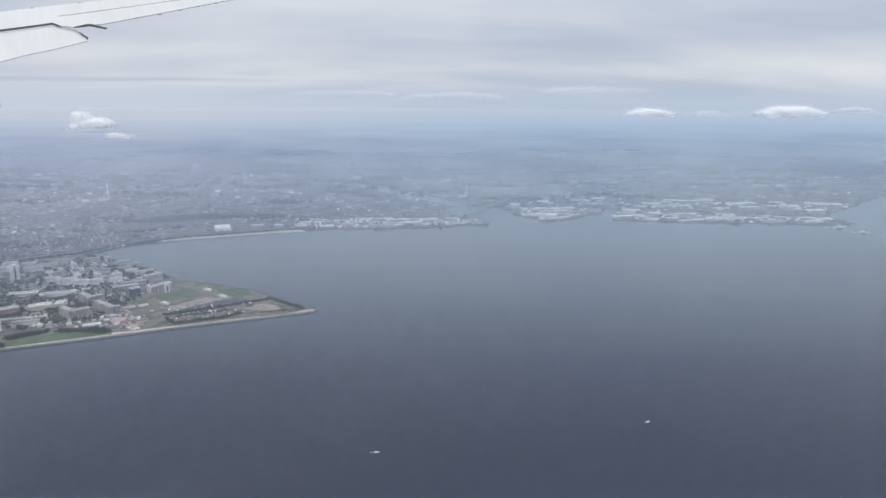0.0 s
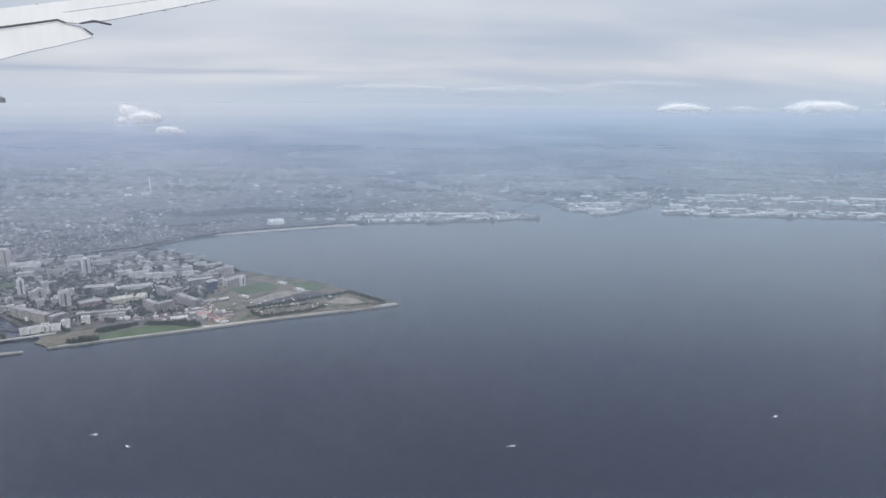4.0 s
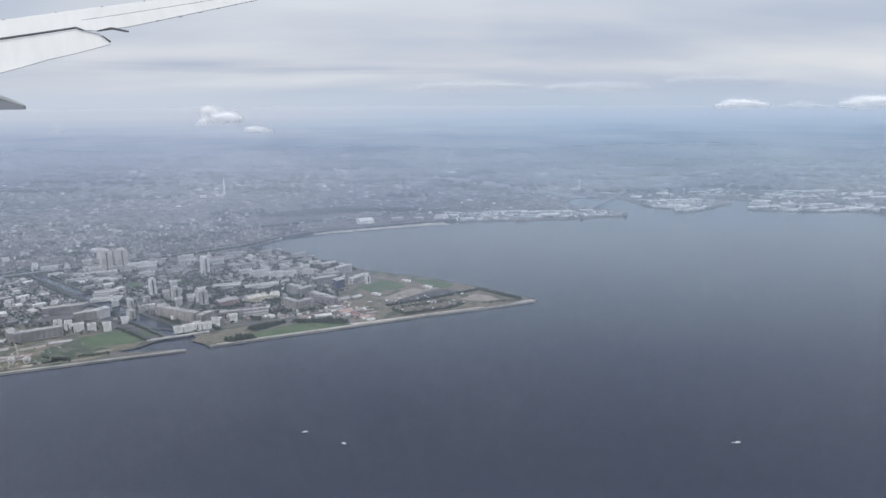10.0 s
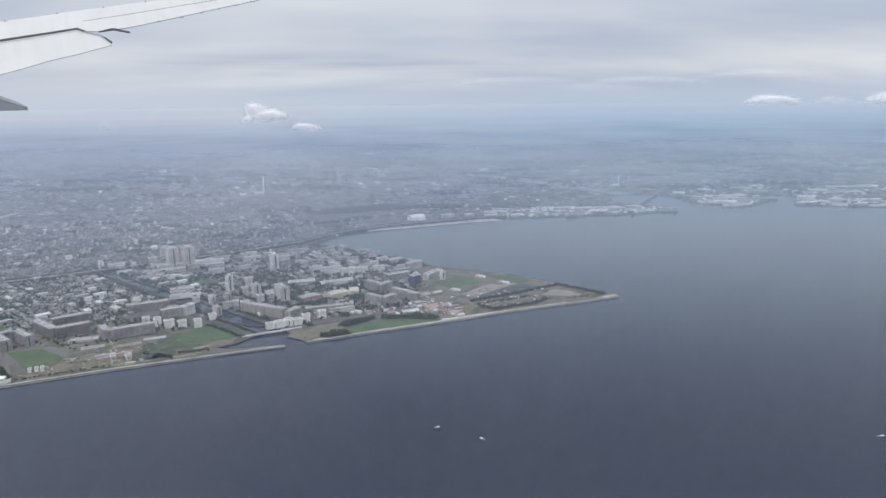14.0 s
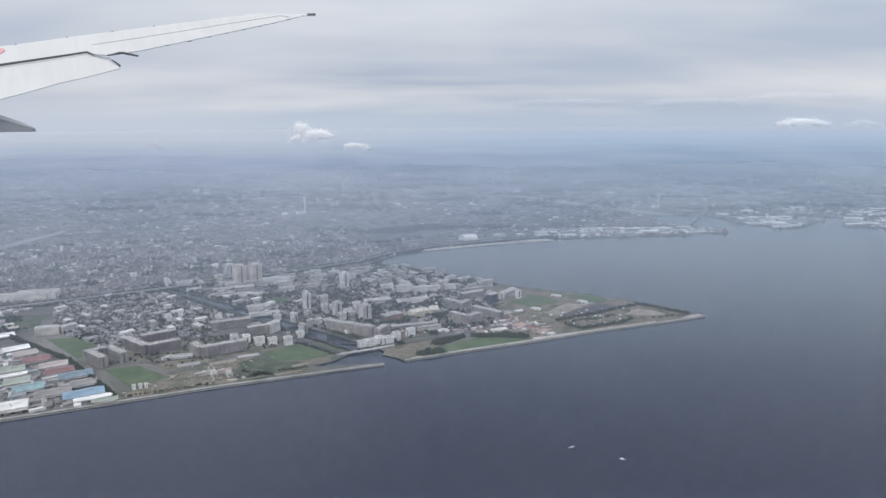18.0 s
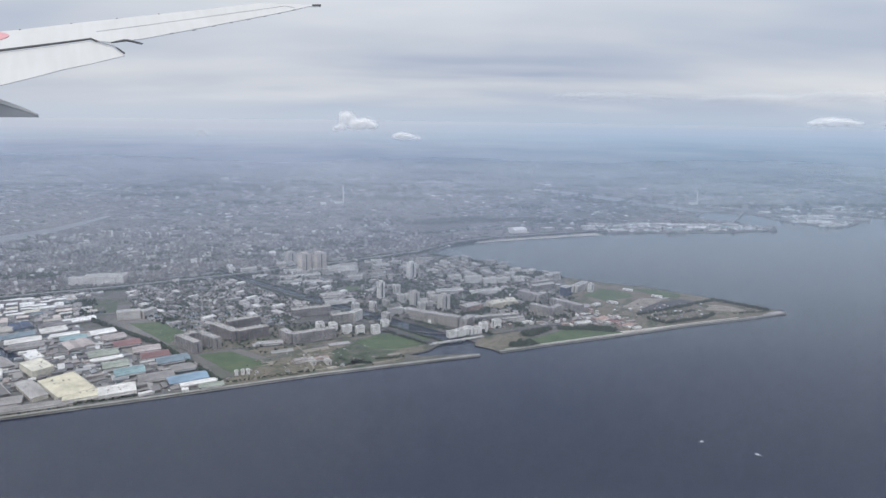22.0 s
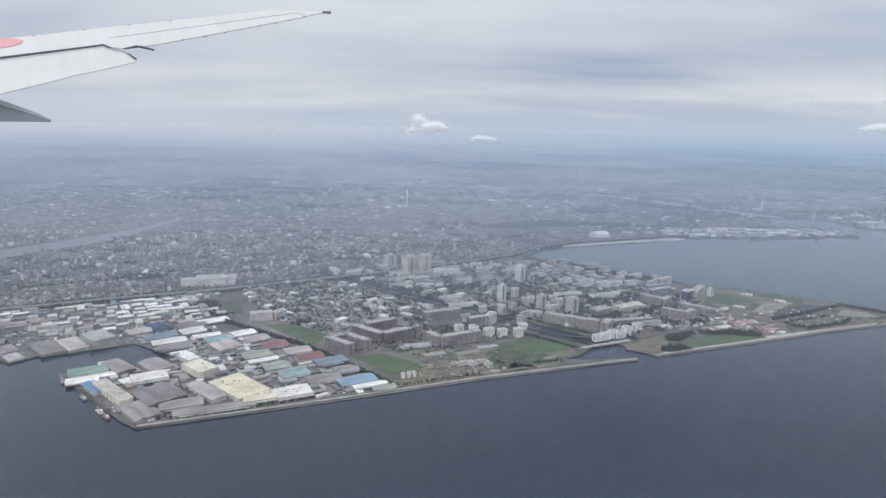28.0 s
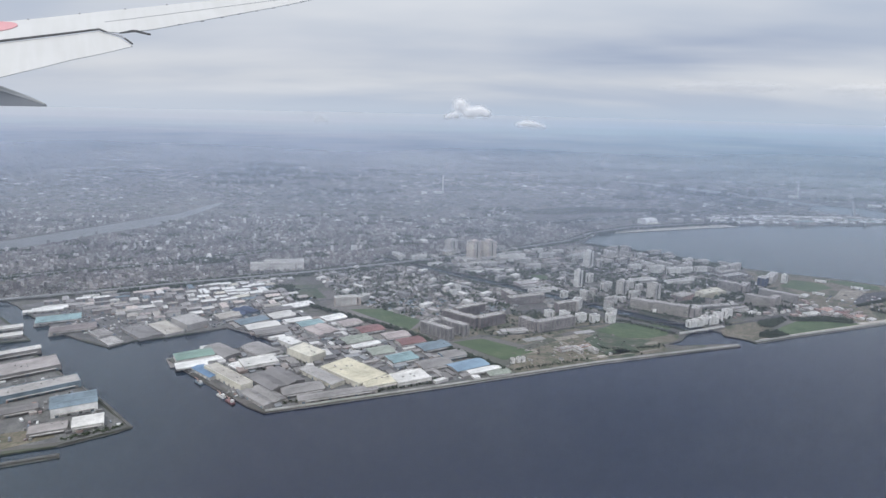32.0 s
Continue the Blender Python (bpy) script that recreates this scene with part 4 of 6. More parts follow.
def tower_block(x, y, w, h, rot, wall="offwhite", rail="white", label=""):
    """A point tower: square body, corner piers, floor bands, crown."""
    OCCUPIED.append((x, y, 0.7 * w))
    root = thing("tower_block", x, y, rot, label=label or "pale slender high-rise apartment tower", category="tower block", group="high-rise towers of the new town")
    part("wall", box(bmesh.new(), -w / 2, -w / 2, -0.05, w / 2, w / 2, h), MAT[wall], root)
    floors = max(6, round(h / 0.42))
    for k in range(1, floors):
        z = k * h / floors
        part("balcony", box(bmesh.new(), -w / 2 - 0.1, -w / 2 - 0.1, z - 0.04, w / 2 + 0.1, w / 2 + 0.1, z + 0.10), MAT[rail], root)
    for sx in (-1, 1):
        for sy in (-1, 1):
            part("corner_pier", box(bmesh.new(), sx * w / 2 - 0.2, sy * w / 2 - 0.2, 0, sx * w / 2 + 0.2, sy * w / 2 + 0.2, h + 0.15), MAT[wall], root)
    for s in (-1, 1):
        part("window_wall", box(bmesh.new(), -0.22, s * (w / 2 + 0.06), 0.3, 0.22, s * (w / 2 + 0.125), h - 0.2) if s > 0 else box(bmesh.new(), -0.22, -w / 2 - 0.125, 0.3, 0.22, -w / 2 - 0.06, h - 0.2), MAT["window"], root)
    cover = part("roof", box(bmesh.new(), -w / 2 - 0.12, -w / 2 - 0.12, h, w / 2 + 0.12, w / 2 + 0.12, h + 0.12), MAT["lightgrey"], root)
    part("plant_room", box(bmesh.new(), -w * 0.3, -w * 0.3, h + 0.1, w * 0.3, w * 0.3, h + 0.6), MAT[wall], cover)
    return root


apartment(-223.6, 181.4, 9.6, 2.0, 3.1, 141, "taupe", "grey", "grey E-shaped apartment slab with vertical bays beside a field")
apartment(-219.6, 184.8, 9.6, 2.0, 3.1, 141, "taupe", "grey", "grey apartment slab behind its twin")
apartment(-224.4, 185.6, 5.0, 2.0, 3.1, 40, "taupe", "grey", "grey joining wing between two apartment slabs")
apartment(-217.2, 192.0, 11.2, 2.2, 2.9, 142, "brown", "brown", "dark brown apartment wing facing the long field")
apartment(-208.9, 191.4, 8.6, 2.2, 2.9, 34, "brown", "brown", "dark brown apartment wing beside its twin at the corner")
apartment(-214.4, 200.4, 9.6, 2.0, 2.7, 34, "brown", "brown", "dark brown rear wing closing the apartment court")
apartment(-191.2, 190.0, 12.4, 2.2, 2.8, 29, "taupe", "taupe", "long brownish apartment slab near the shore")
apartment(-198.4, 188.9, 5.6, 2.0, 2.8, 131, "taupe", "taupe", "brownish corner wing of the long apartment slab")
apartment(-202.8, 186.0, 7.4, 2.6, 0.5, 16, "lightgrey", "offwhite", "low pale hall beside the green sports field", False)
apartment(-196.5, 213.0, 12.2, 2.2, 2.5, 24, "brown", "taupe", "dark reddish-brown apartment slab")
apartment(-201.5, 216.8, 2.2, 6.0, 2.5, 24, "brown", "taupe", "dark reddish-brown apartment wing", False)
apartment(-251.6, 206.6, 6.4, 1.8, 2.7, 20, "blush", "offwhite", "pinkish apartment block with stepped roof by the belt")
apartment(-246.8, 209.4, 4.6, 1.8, 2.3, 60, "blush", "offwhite", "off-white apartment wing by the belt")
apartment(-185.6, 205.6, 6.2, 2.0, 2.9, 28, "brown", "beige", "brown apartment tower slab with a white roof edge")
apartment(-181.6, 208.2, 4.0, 2.0, 3.1, 62, "plaster", "white", "cream-topped apartment wing beside the brown slab")
for k, (x, y) in enumerate([(-163.0, 210.0), (-159.9, 208.6), (-156.8, 207.1), (-153.7, 205.6), (-150.8, 204.2)]):
    apartment(x, y, 3.2, 2.4, 3.1 - 0.12 * (k % 2), 154, "taupe", "beige", "grey-brown stepped apartment block by the canal")
apartment(-147.0, 204.0, 5.0, 2.2, 2.8, 60, "taupe", "beige", "grey-brown apartment wing by the canal")
apartment(-282.6, 247.4, 18.6, 2.2, 2.6, 13, "blush", "white", "very long off-white apartment row with stair towers")
apartment(-281.0, 251.4, 14.0, 2.0, 2.6, 13, "blush", "white", "long off-white apartment row behind")
CAMPUS = "grey blocks near the cape"
apartment(-124.6, 233.2, 7.2, 2.0, 2.9, 140, "taupe", "lightgrey", "dark grey apartment slab with pale roof edge", group=CAMPUS)
apartment(-120.6, 231.4, 6.0, 2.0, 2.9, 52, "taupe", "lightgrey", "dark grey slab set crosswise", group=CAMPUS)
apartment(-114.4, 224.0, 8.2, 2.0, 2.7, 142, "taupe", "lightgrey", "grey slab with white parapet", group=CAMPUS)
apartment(-122.6, 216.6, 7.4, 2.0, 3.0, 141, "taupe", "beige", "grey-brown L-shaped slab near the park", group=CAMPUS)
apartment(-118.0, 216.2, 5.4, 2.0, 3.0, 45, "taupe", "beige", "grey-brown slab facing the park lawn", group=CAMPUS)
apartment(-110.4, 221.0, 4.6, 2.2, 2.5, 150, "taupe", "lightgrey", "small grey slab near the park", group=CAMPUS)
apartment(-110.1, 240.4, 3.4, 2.4, 3.2, 45, "navy", "navy", "dark blue glass-faced office block", False, CAMPUS, "office_block")
apartment(-103.6, 247.6, 8.6, 2.2, 2.4, 52, "plaster", "lightgrey", "pale grey striped slab at the end of the row", group=CAMPUS)
apartment(-111.4, 261.0, 7.0, 1.6, 2.8, 40, "lightgrey", "offwhite", "light grey slab by the bay wall", group=CAMPUS)
apartment(-117.0, 248.6, 9.0, 2.0, 1.8, 30, "grey", "lightgrey", "low grey slab between the campus blocks", group=CAMPUS)
apartment(-116.6, 254.6, 9.0, 2.0, 1.6, 30, "taupe", "lightgrey", "low dark slab near the bay", group=CAMPUS)
apartment(-145.1, 220.6, 6.8, 3.6, 1.9, 39, "brown", "salmon", "red-brown apartment block with pale roof rim")
# a sunlit patch of the town is put into this block's cream paint
apartment(-136.0, 224.4, 7.0, 3.4, 1.9, 35, "cream", "yellow", "cream-yellow shopping block catching the light", False)
apartment(-131.0, 228.0, 5.0, 3.0, 1.6, 100, "cream", "cream", "cream block with a curved white roof", False)
apartment(-139.0, 241.4, 12.0, 2.4, 1.2, 26, "white", "offwhite", "long low hall with a white roof", False)
apartment(-152.0, 241.6, 9.6, 2.6, 1.1, 16, "white", "lightgrey", "low hall with a white roof", False)
apartment(-137.4, 212.6, 15.0, 1.8, 0.9, 17, "lightgrey", "grey", "long low grey terrace by the street", False)
apartment(-189.3, 226.7, 10.0, 2.6, 0.8, 24, "offwhite", "white", "low school hall with pale roof", False)
apartment(-192.0, 231.2, 8.0, 2.0, 0.8, 24, "lightgrey", "white", "low school wing with pale roof", False)
for x, y, w, h, wall, note in ((-176.2, 234.1, 1.7, 5.6, "white", "white high-rise tower with dark centre strip"), (-163.9, 224.2, 2.1, 5.0, "plaster", "beige high-rise apartment tower"), (-154.2, 221.8, 2.8, 4.8, "plaster", "broad beige high-rise tower"),
                               (-166.9, 262.1, 2.4, 6.2, "white", "slender white high-rise tower standing alone"), (-163.0, 260.4, 1.2, 2.8, "lightgrey", "short grey tower beside the white one"), (-210.5, 270.1, 3.9, 7.4, "blush", "pinkish twin high-rise tower"),
                               (-204.6, 271.2, 3.9, 7.6, "blush", "pinkish twin high-rise tower"), (-219.4, 285.0, 3.6, 4.6, "plaster", "beige tower behind the twins"), (-100.0, 245.4, 1.2, 2.9, "white", "thin white tower at the slab's end")):
    tower_block(x, y, w, h, 40, wall, "offwhite" if wall != "blush" else "cream", note)

MID = "mid-rise blocks of the new town"
OCCUPIED.extend(((-272, 224, 6.5), (-264.5, 219, 6.0), (-188, 245, 4.6)))
apartment(-195.5, 269.8, 10.4, 2.0, 2.5, 14, "white", "white", "long white apartment slab beside the twin towers", group=MID)
apartment(-214.6, 267.4, 7.0, 2.2, 1.4, 10, "offwhite", "white", "low off-white block below the twin towers", False, MID)
apartment(-221.0, 275.0, 3.2, 2.4, 2.2, 30, "blush", "cream", "small pinkish block beside the twin towers", False, MID)
apartment(-212.0, 251.6, 8.4, 2.2, 0.8, 24, "lightgrey", "white", "low school hall with a pale grey roof", False, MID)
apartment(-203.4, 252.6, 7.4, 2.2, 0.8, 24, "white", "white", "low school hall with a white roof", False, MID)
apartment(-213.4, 259.6, 9.0, 2.0, 0.9, 24, "offwhite", "white", "long low hall north of the school", False, MID)
apartment(-206.0, 262.6, 6.4, 2.0, 0.9, 24, "offwhite", "offwhite", "low pale hall near the twin towers", False, MID)
apartment(-193.6, 235.4, 8.0, 4.0, 0.7, 28, "pink", "pink", "broad flat-roofed pinkish building by the school", False, MID)
apartment(-125.1, 258.4, 4.4, 1.8, 2.0, 24, "white", "white", "white apartment block near the pine hill", False, MID)
apartment(-219.0, 219.4, 1.8, 1.4, 1.7, 30, "white", "white", "small white block among the houses", False, MID)
apartment(-217.4, 225.2, 1.6, 1.4, 1.8, 30, "offwhite", "white", "small pale block among the houses", False, MID)
patch("lawn_works", [(-265.9, 211.8), (-258.5, 213.4), (-264.8, 225.9), (-273, 228), (-270, 217.6)], MAT_MEADOW, "dull green field behind the small works", "lawn", 0.035)
patch("lawn_school", [(-191.4, 242.1), (-186.0, 240), (-184.6, 247.5), (-190.2, 249)], MAT_GRASS, "green school field among the houses", "lawn", 0.035)
local = random.Random(5)
for x, y in [(-172.0, 207.7), (-170.6, 213.5), (-168.5, 215.3), (-165.9, 216.6), (-161.4, 219.7), (-159.0, 224.0), (-157.3, 227.3), (-177.3, 218.8), (-183.3, 220.6), (-168.9, 228.0), (-173.4, 222.6), (-166.4, 232.0), (-158.6, 233.6), (-171.0, 240.0)]:
    apartment(x, y, local.uniform(1.8, 3.2), local.uniform(1.2, 1.8), local.uniform(1.5, 3.0), local.choice((32, 40, 139)), local.choice(("plaster", "offwhite", "beige")), "offwhite", "pale mid-rise apartment block", False, MID)
for x, y in [(-191.2, 199.8), (-187.0, 198.2), (-182.7, 196.2), (-178.8, 196.3), (-174.2, 196.4), (-172.1, 203.4), (-151.8, 194.2), (-149.2, 195.4), (-146.9, 196.6), (-144.4, 197.8), (-142.2, 199.7), (-138.0, 203.4)]:
    apartment(x, y, local.uniform(2.1, 2.9), local.uniform(1.6, 2.1), local.uniform(1.5, 2.5), local.choice((26, 30, 116)), "white", "white", "white low apartment house near the water", False, "white apartment houses")

for x, y, w, h in ((-143.0, 255.9, 6.6, 2.6), (-136.8, 254.2, 5.4, 2.4), (-131.7, 255.8, 5.0, 2.2), (-150.0, 259.0, 5.0, 2.0)):
    apartment(x, y, w, 1.8, h, 24, "offwhite", "white", "pale off-white apartment slab by the bay town", group=MID)
apartment(-132.4, 209.4, 7.6, 1.6, 1.2, 22, "lightgrey", "offwhite", "long low pale grey slab above the park", False, MID)


CANAL = [(-144, 179.5), (-164, 179), (-159, 183), (-155.4, 189), (-250, 267.4), (-247.5, 274.5), (-146.2, 194.6), (-139.5, 184.5)]


def spread(outline, count, gap, seed):
    """Places inside an outline, no two nearer than gap, none on water or greens."""
    r, got = random.Random(seed), []
    xs, ys = [p[0] for p in outline], [p[1] for p in outline]
    for _ in range(count * 14):
        x, y = r.uniform(min(xs), max(xs)), r.uniform(min(ys), max(ys))
        if not inside(np.array([x]), np.array([y]), CANAL)[0] and not inside(np.array([x]), np.array([y]), GREEN[0])[0] and all((x - a) ** 2 + (y - b) ** 2 > gap * gap for a, b in got) and all((x - a) ** 2 + (y - b) ** 2 > r2 * r2 for a, b, r2 in OCCUPIED) and inside(np.array([x]), np.array([y]), outline)[0]:
            got.append((x, y))
            if len(got) == count:
                break
    return got


for x, y in spread([(-134, 288), (-116, 274), (-108, 264), (-118, 258), (-140, 262), (-168, 272), (-160, 302)], 26, 4.6, 3):
    apartment(x, y, local.uniform(3, 6.5), local.uniform(1.3, 1.8), local.uniform(1.0, 2.2), local.choice((28, 36, 130)), local.choice(("plaster", "taupe", "white", "taupe", "beige", "lightgrey", "brown")), "offwhite", "pale apartment block near the bay wall", False, MID)
for x, y in spread([(-246, 262), (-214, 258), (-178, 256), (-160, 292), (-200, 290), (-240, 272)], 24, 6.0, 4):
    apartment(x, y, local.uniform(4, 9), local.uniform(1.4, 1.9), local.uniform(0.8, 1.9), local.choice((22, 28, 118)), local.choice(("plaster", "lightgrey", "white", "beige", "pink", "taupe")), "offwhite", "pale apartment row beyond the canal head", False, MID)

# ---- small works behind the inner quay ----
for x, y in spread([(-340, 202), (-318, 192), (-306, 186), (-286, 198), (-270, 203), (-262, 213), (-282, 230), (-328, 209)], 120, 2.9, 6):
    # whiter roof paint round (-290, 219) imitates a sunlit cluster
    c = local.choice(("portwhite", "portwhite", "white", "cream") if math.hypot(x + 290, y - 219) < 11 else ("white", "offwhite", "lightgrey", "lightgrey", "grey", "taupe", "beige", "steel", "blush", "grey", "pink"))
    warehouse(x, y, local.uniform(2.6, 5.0), local.uniform(1.4, 2.6), local.uniform(0.6, 1.2), local.choice((30, 34, 122)), c, local.choice(("concrete", "grey", "taupe", "offwhite")), local.choice(("gable", "gable", "flat")), group="small works behind the inner quay")

def flat_blocks(name, outline, count, gap, seed, size, tall, mat, label, category, turn=AXIS, roof=None):
    """Plain flat-roofed blocks filling the plots between the named buildings."""
    pts = np.array(spread(outline, count, gap, seed))
    n = len(pts)
    w, d = rng.uniform(size[0], size[1], n), rng.uniform(size[0] * 0.6, size[1] * 0.5, n)
    h = rng.uniform(tall[0], tall[1], n)
    rot = np.radians(turn + 90 * (rng.random(n) < 0.5) + rng.normal(0, 4, n))
    tagged(boxes_mesh(name, pts[:, 0], pts[:, 1], w, d, h, rot, TOP - 0.05, mat, None, roof), label, category, kind="stuff")


POINT = [(-257, 138), (-222, 152), (-212, 157), (-268, 202), (-283, 191), (-278, 184), (-263, 174), (-265, 168.6), (-280, 170), (-284, 161)]
MAT_CLUTTER = material("clutter_mix", island_build([(0.0, (0.10, 0.10, 0.11)), (0.3, (0.20, 0.20, 0.20)), (0.5, (0.32, 0.31, 0.30)), (0.65, (0.16, 0.20, 0.26)), (0.75, (0.30, 0.20, 0.17)), (0.85, (0.5, 0.5, 0.49)), (1.0, (0.75, 0.75, 0.74))]), 0.8)
MAT_SHEDS = material("shed_mix", island_build([(0.0, (0.12, 0.12, 0.125)), (0.3, (0.20, 0.19, 0.185)), (0.5, (0.30, 0.29, 0.28)), (0.62, (0.27, 0.22, 0.20)), (0.72, (0.21, 0.225, 0.24)), (0.85, (0.42, 0.41, 0.40)), (1.0, (0.70, 0.69, 0.67))]), 0.75)
flat_blocks("yard_sheds", POINT, 170, 2.0, 51, (1.5, 4.2), (0.35, 0.7), MAT_SHEDS, "low sheds and lean-tos between the warehouses", "sheds", 32)
flat_blocks("yard_clutter", POINT, 620, 0.55, 52, (0.25, 0.7), (0.12, 0.3), MAT_CLUTTER, "containers, pallets and cars in the yards", "yard goods")
flat_blocks("quay_clutter", [(-340, 202), (-318, 179), (-304, 171), (-281, 186), (-270, 203), (-262, 213), (-282, 230), (-328, 209)], 520, 0.7, 53, (0.3, 1.3), (0.15, 0.5), MAT_CLUTTER, "sheds and goods crowding the inner quays", "yard goods", 30)
flat_blocks("island_clutter", [(-322, 163), (-300, 146), (-281, 128.6), (-289, 123), (-326, 118)], 160, 0.8, 54, (0.3, 1.4), (0.15, 0.6), MAT_CLUTTER, "goods and huts on the harbour island quays", "yard goods", 35)
flat_blocks("infill_blocks", [(-190, 206), (-166, 203), (-148, 208), (-112, 216), (-108, 240), (-112, 262), (-140, 284), (-162, 300), (-246, 272), (-208, 240), (-190, 228)], 330, 2.2, 55, (1.0, 3.4), (0.5, 1.4), MAT_HOUSES, "low grey shops and flats between the towers", "buildings", 30, MAT_ROOFS)
MAT_PAVILION = material("pavilion_mix", island_build([(0.0, (0.25, 0.18, 0.165)), (0.3, (0.34, 0.27, 0.25)), (0.5, (0.30, 0.29, 0.28)), (0.75, (0.5, 0.47, 0.43)), (1.0, (0.68, 0.67, 0.65))]), 0.8)
flat_blocks("infill_park", [(-146, 200), (-126, 206), (-92, 205), (-96, 216), (-110, 228), (-140, 214)], 90, 1.4, 56, (0.8, 2.4), (0.3, 0.8), MAT_PAVILION, "low pink and white pavilions by the park", "buildings", 20)

# ---- halls and pocket parks among the houses ----
MAT_HALLS = material("hall_mix", island_build([(0.0, (0.16, 0.16, 0.165)), (0.4, (0.30, 0.29, 0.285)), (0.7, (0.45, 0.43, 0.41)), (1.0, (0.66, 0.65, 0.63))]), 0.8)
flat_blocks("roadside_sheds", [(-293, 230.4), (-276.4, 237.4), (-272.4, 231.8), (-286.4, 224.6)], 34, 1.7, 95, (1.2, 3.2), (0.4, 0.9), MAT_HALLS, "pale low sheds below the expressway", "sheds", 26)
TOWN_A = [(-248, 208), (-232, 197), (-222, 192), (-205, 203), (-190, 221), (-212, 240), (-246, 266), (-268, 242), (-262, 230), (-255, 215)]
TOWN_B = [(-236, 262), (-208, 240), (-190, 226), (-180, 236), (-178, 254), (-216, 258)]
PARKS = spread(TOWN_A, 11, 9.0, 91) + spread(TOWN_B, 5, 8.0, 92)
OCCUPIED.extend((x, y, 2.6) for x, y in PARKS)
for outline, count, seed in ((TOWN_A, 46, 93), (TOWN_B, 16, 94)):
    flat_blocks("town_flats", outline, count, 4.6, seed, (2.0, 4.4), (0.7, 1.6), MAT_HALLS, "small flats and shops among the houses", "buildings")
    OCCUPIED.extend((x, y, 1.7) for x, y in spread(outline, count, 4.6, seed))

# ---- houses ----
TOWN_C = [(-176, 242), (-160, 236), (-146, 232), (-120, 242), (-114, 262), (-140, 262), (-172, 270)]


def house_rows(outline, seed, pitch=1.15, step=0.95, every=1.0, turn=AXIS):
    """Places in pairs of rows along the streets of an outline, clear of the larger buildings."""
    r = random.Random(seed)
    c, n = math.cos(radians(turn)), math.sin(radians(turn))
    us, vs = [x * c + y * n for x, y in outline], [y * c - x * n for x, y in outline]
    got, row, v = [], 0, min(vs)
    while v < max(vs):
        u = min(us) + r.uniform(0, step)
        while u < max(us):
            x, y = u * c - v * n + r.gauss(0, 0.07), u * n + v * c + r.gauss(0, 0.07)
            if r.random() < every and int(u / 9.0) * 9.0 + 0.9 < u:
                got.append((x, y))
            u += step * r.uniform(0.85, 1.3)
        row += 1
        v += pitch if row % 2 else pitch * 1.55
    ok = inside(np.array([g[0] for g in got]), np.array([g[1] for g in got]), outline)
    ok &= ~inside(np.array([g[0] for g in got]), np.array([g[1] for g in got]), CANAL)
    return [g for g, k in zip(got, ok) if k and all((g[0] - a) ** 2 + (g[1] - b) ** 2 > q * q for a, b, q in OCCUPIED)]


HOUSE_ROOFS = ("darkgrey", "grey", "brown", "steel", "darkgrey", "taupe")
HOUSE_WALLS = ("offwhite", "lightgrey", "plaster", "white", "offwhite", "beige")
house_kinds = []
for k in range(6):
    w, d, h = 0.72 + 0.07 * k, 0.66 + 0.05 * (k % 3), 0.48 + 0.05 * (k % 2)
    root = thing("house", 0, 0, z=TOP, label=f"small two-storey house with {('dark', 'grey', 'brown', 'blue-grey', 'dark', 'grey-brown')[k]} pitched roof", category="house", group="detached houses of the new town")
    part("wall", box(bmesh.new(), -w / 2, -d / 2, -0.05, w / 2, d / 2, h), MAT[HOUSE_WALLS[k]], root)
    part("roof", gable(bmesh.new(), w, d, h, 0.22, 0.06), MAT[HOUSE_ROOFS[k]], root)
    part("porch", box(bmesh.new(), -0.18, -d / 2 - 0.14, 0, 0.18, -d / 2 + 0.01, 0.26), MAT[HOUSE_WALLS[(k + 1) % 6]], root)
    house_kinds.append(root)
spots = sorted(house_rows(TOWN_A, 8), key=lambda g: g[1])
for k, (x, y) in enumerate(spots[:300]):
    m = pose(x, y, TOP, 0, 0, local.choice((AXIS, AXIS - 90, AXIS + 90, AXIS + 180)) + local.uniform(-4, 4))
    if k < 6:
        house_kinds[k].matrix_basis = m
    else:
        copy_thing(house_kinds[k % 6], m)


def house_carpet(name, places, label, low=0.42, high=0.72):
    pts = np.array(places)
    n = len(pts)
    w, d = rng.uniform(0.65, 1.15, n), rng.uniform(0.6, 0.9, n)
    h = rng.uniform(low, high, n) + (rng.random(n) < 0.06) * rng.uniform(0.3, 0.9, n)
    rot = np.radians(AXIS + 90 * (rng.random(n) < 0.4) + rng.normal(0, 4, n))
    tagged(boxes_mesh(name, pts[:, 0], pts[:, 1], w, d, h, rot, TOP - 0.05, MAT_HOUSES, rng.uniform(0.12, 0.26, n), MAT_ROOFS), label, "houses", kind="stuff")


house_carpet("houses_inner", spots[300:], "dense small houses with grey and brown roofs in rows")
house_carpet("houses_canal", house_rows(TOWN_B, 9, 1.2, 1.0, 0.9), "small houses beside the canal")
house_carpet("houses_bay", house_rows(TOWN_C, 10, 1.4, 1.2, 0.8), "small houses and shops between the blocks")
house_carpet("houses_shore", spread([(-206, 160), (-190, 166), (-178, 172), (-186, 184), (-203, 172)], 8, 2.8, 11), "low site huts and houses on the bare plots", 0.3, 0.6)


MAT_OLD = material("old_walls", island_build([(0.0, (0.13, 0.122, 0.125)), (0.4, (0.20, 0.188, 0.187)), (0.75, (0.29, 0.275, 0.27)), (0.95, (0.40, 0.385, 0.375)), (1.0, (0.66, 0.65, 0.64))], 0.05), 0.8)


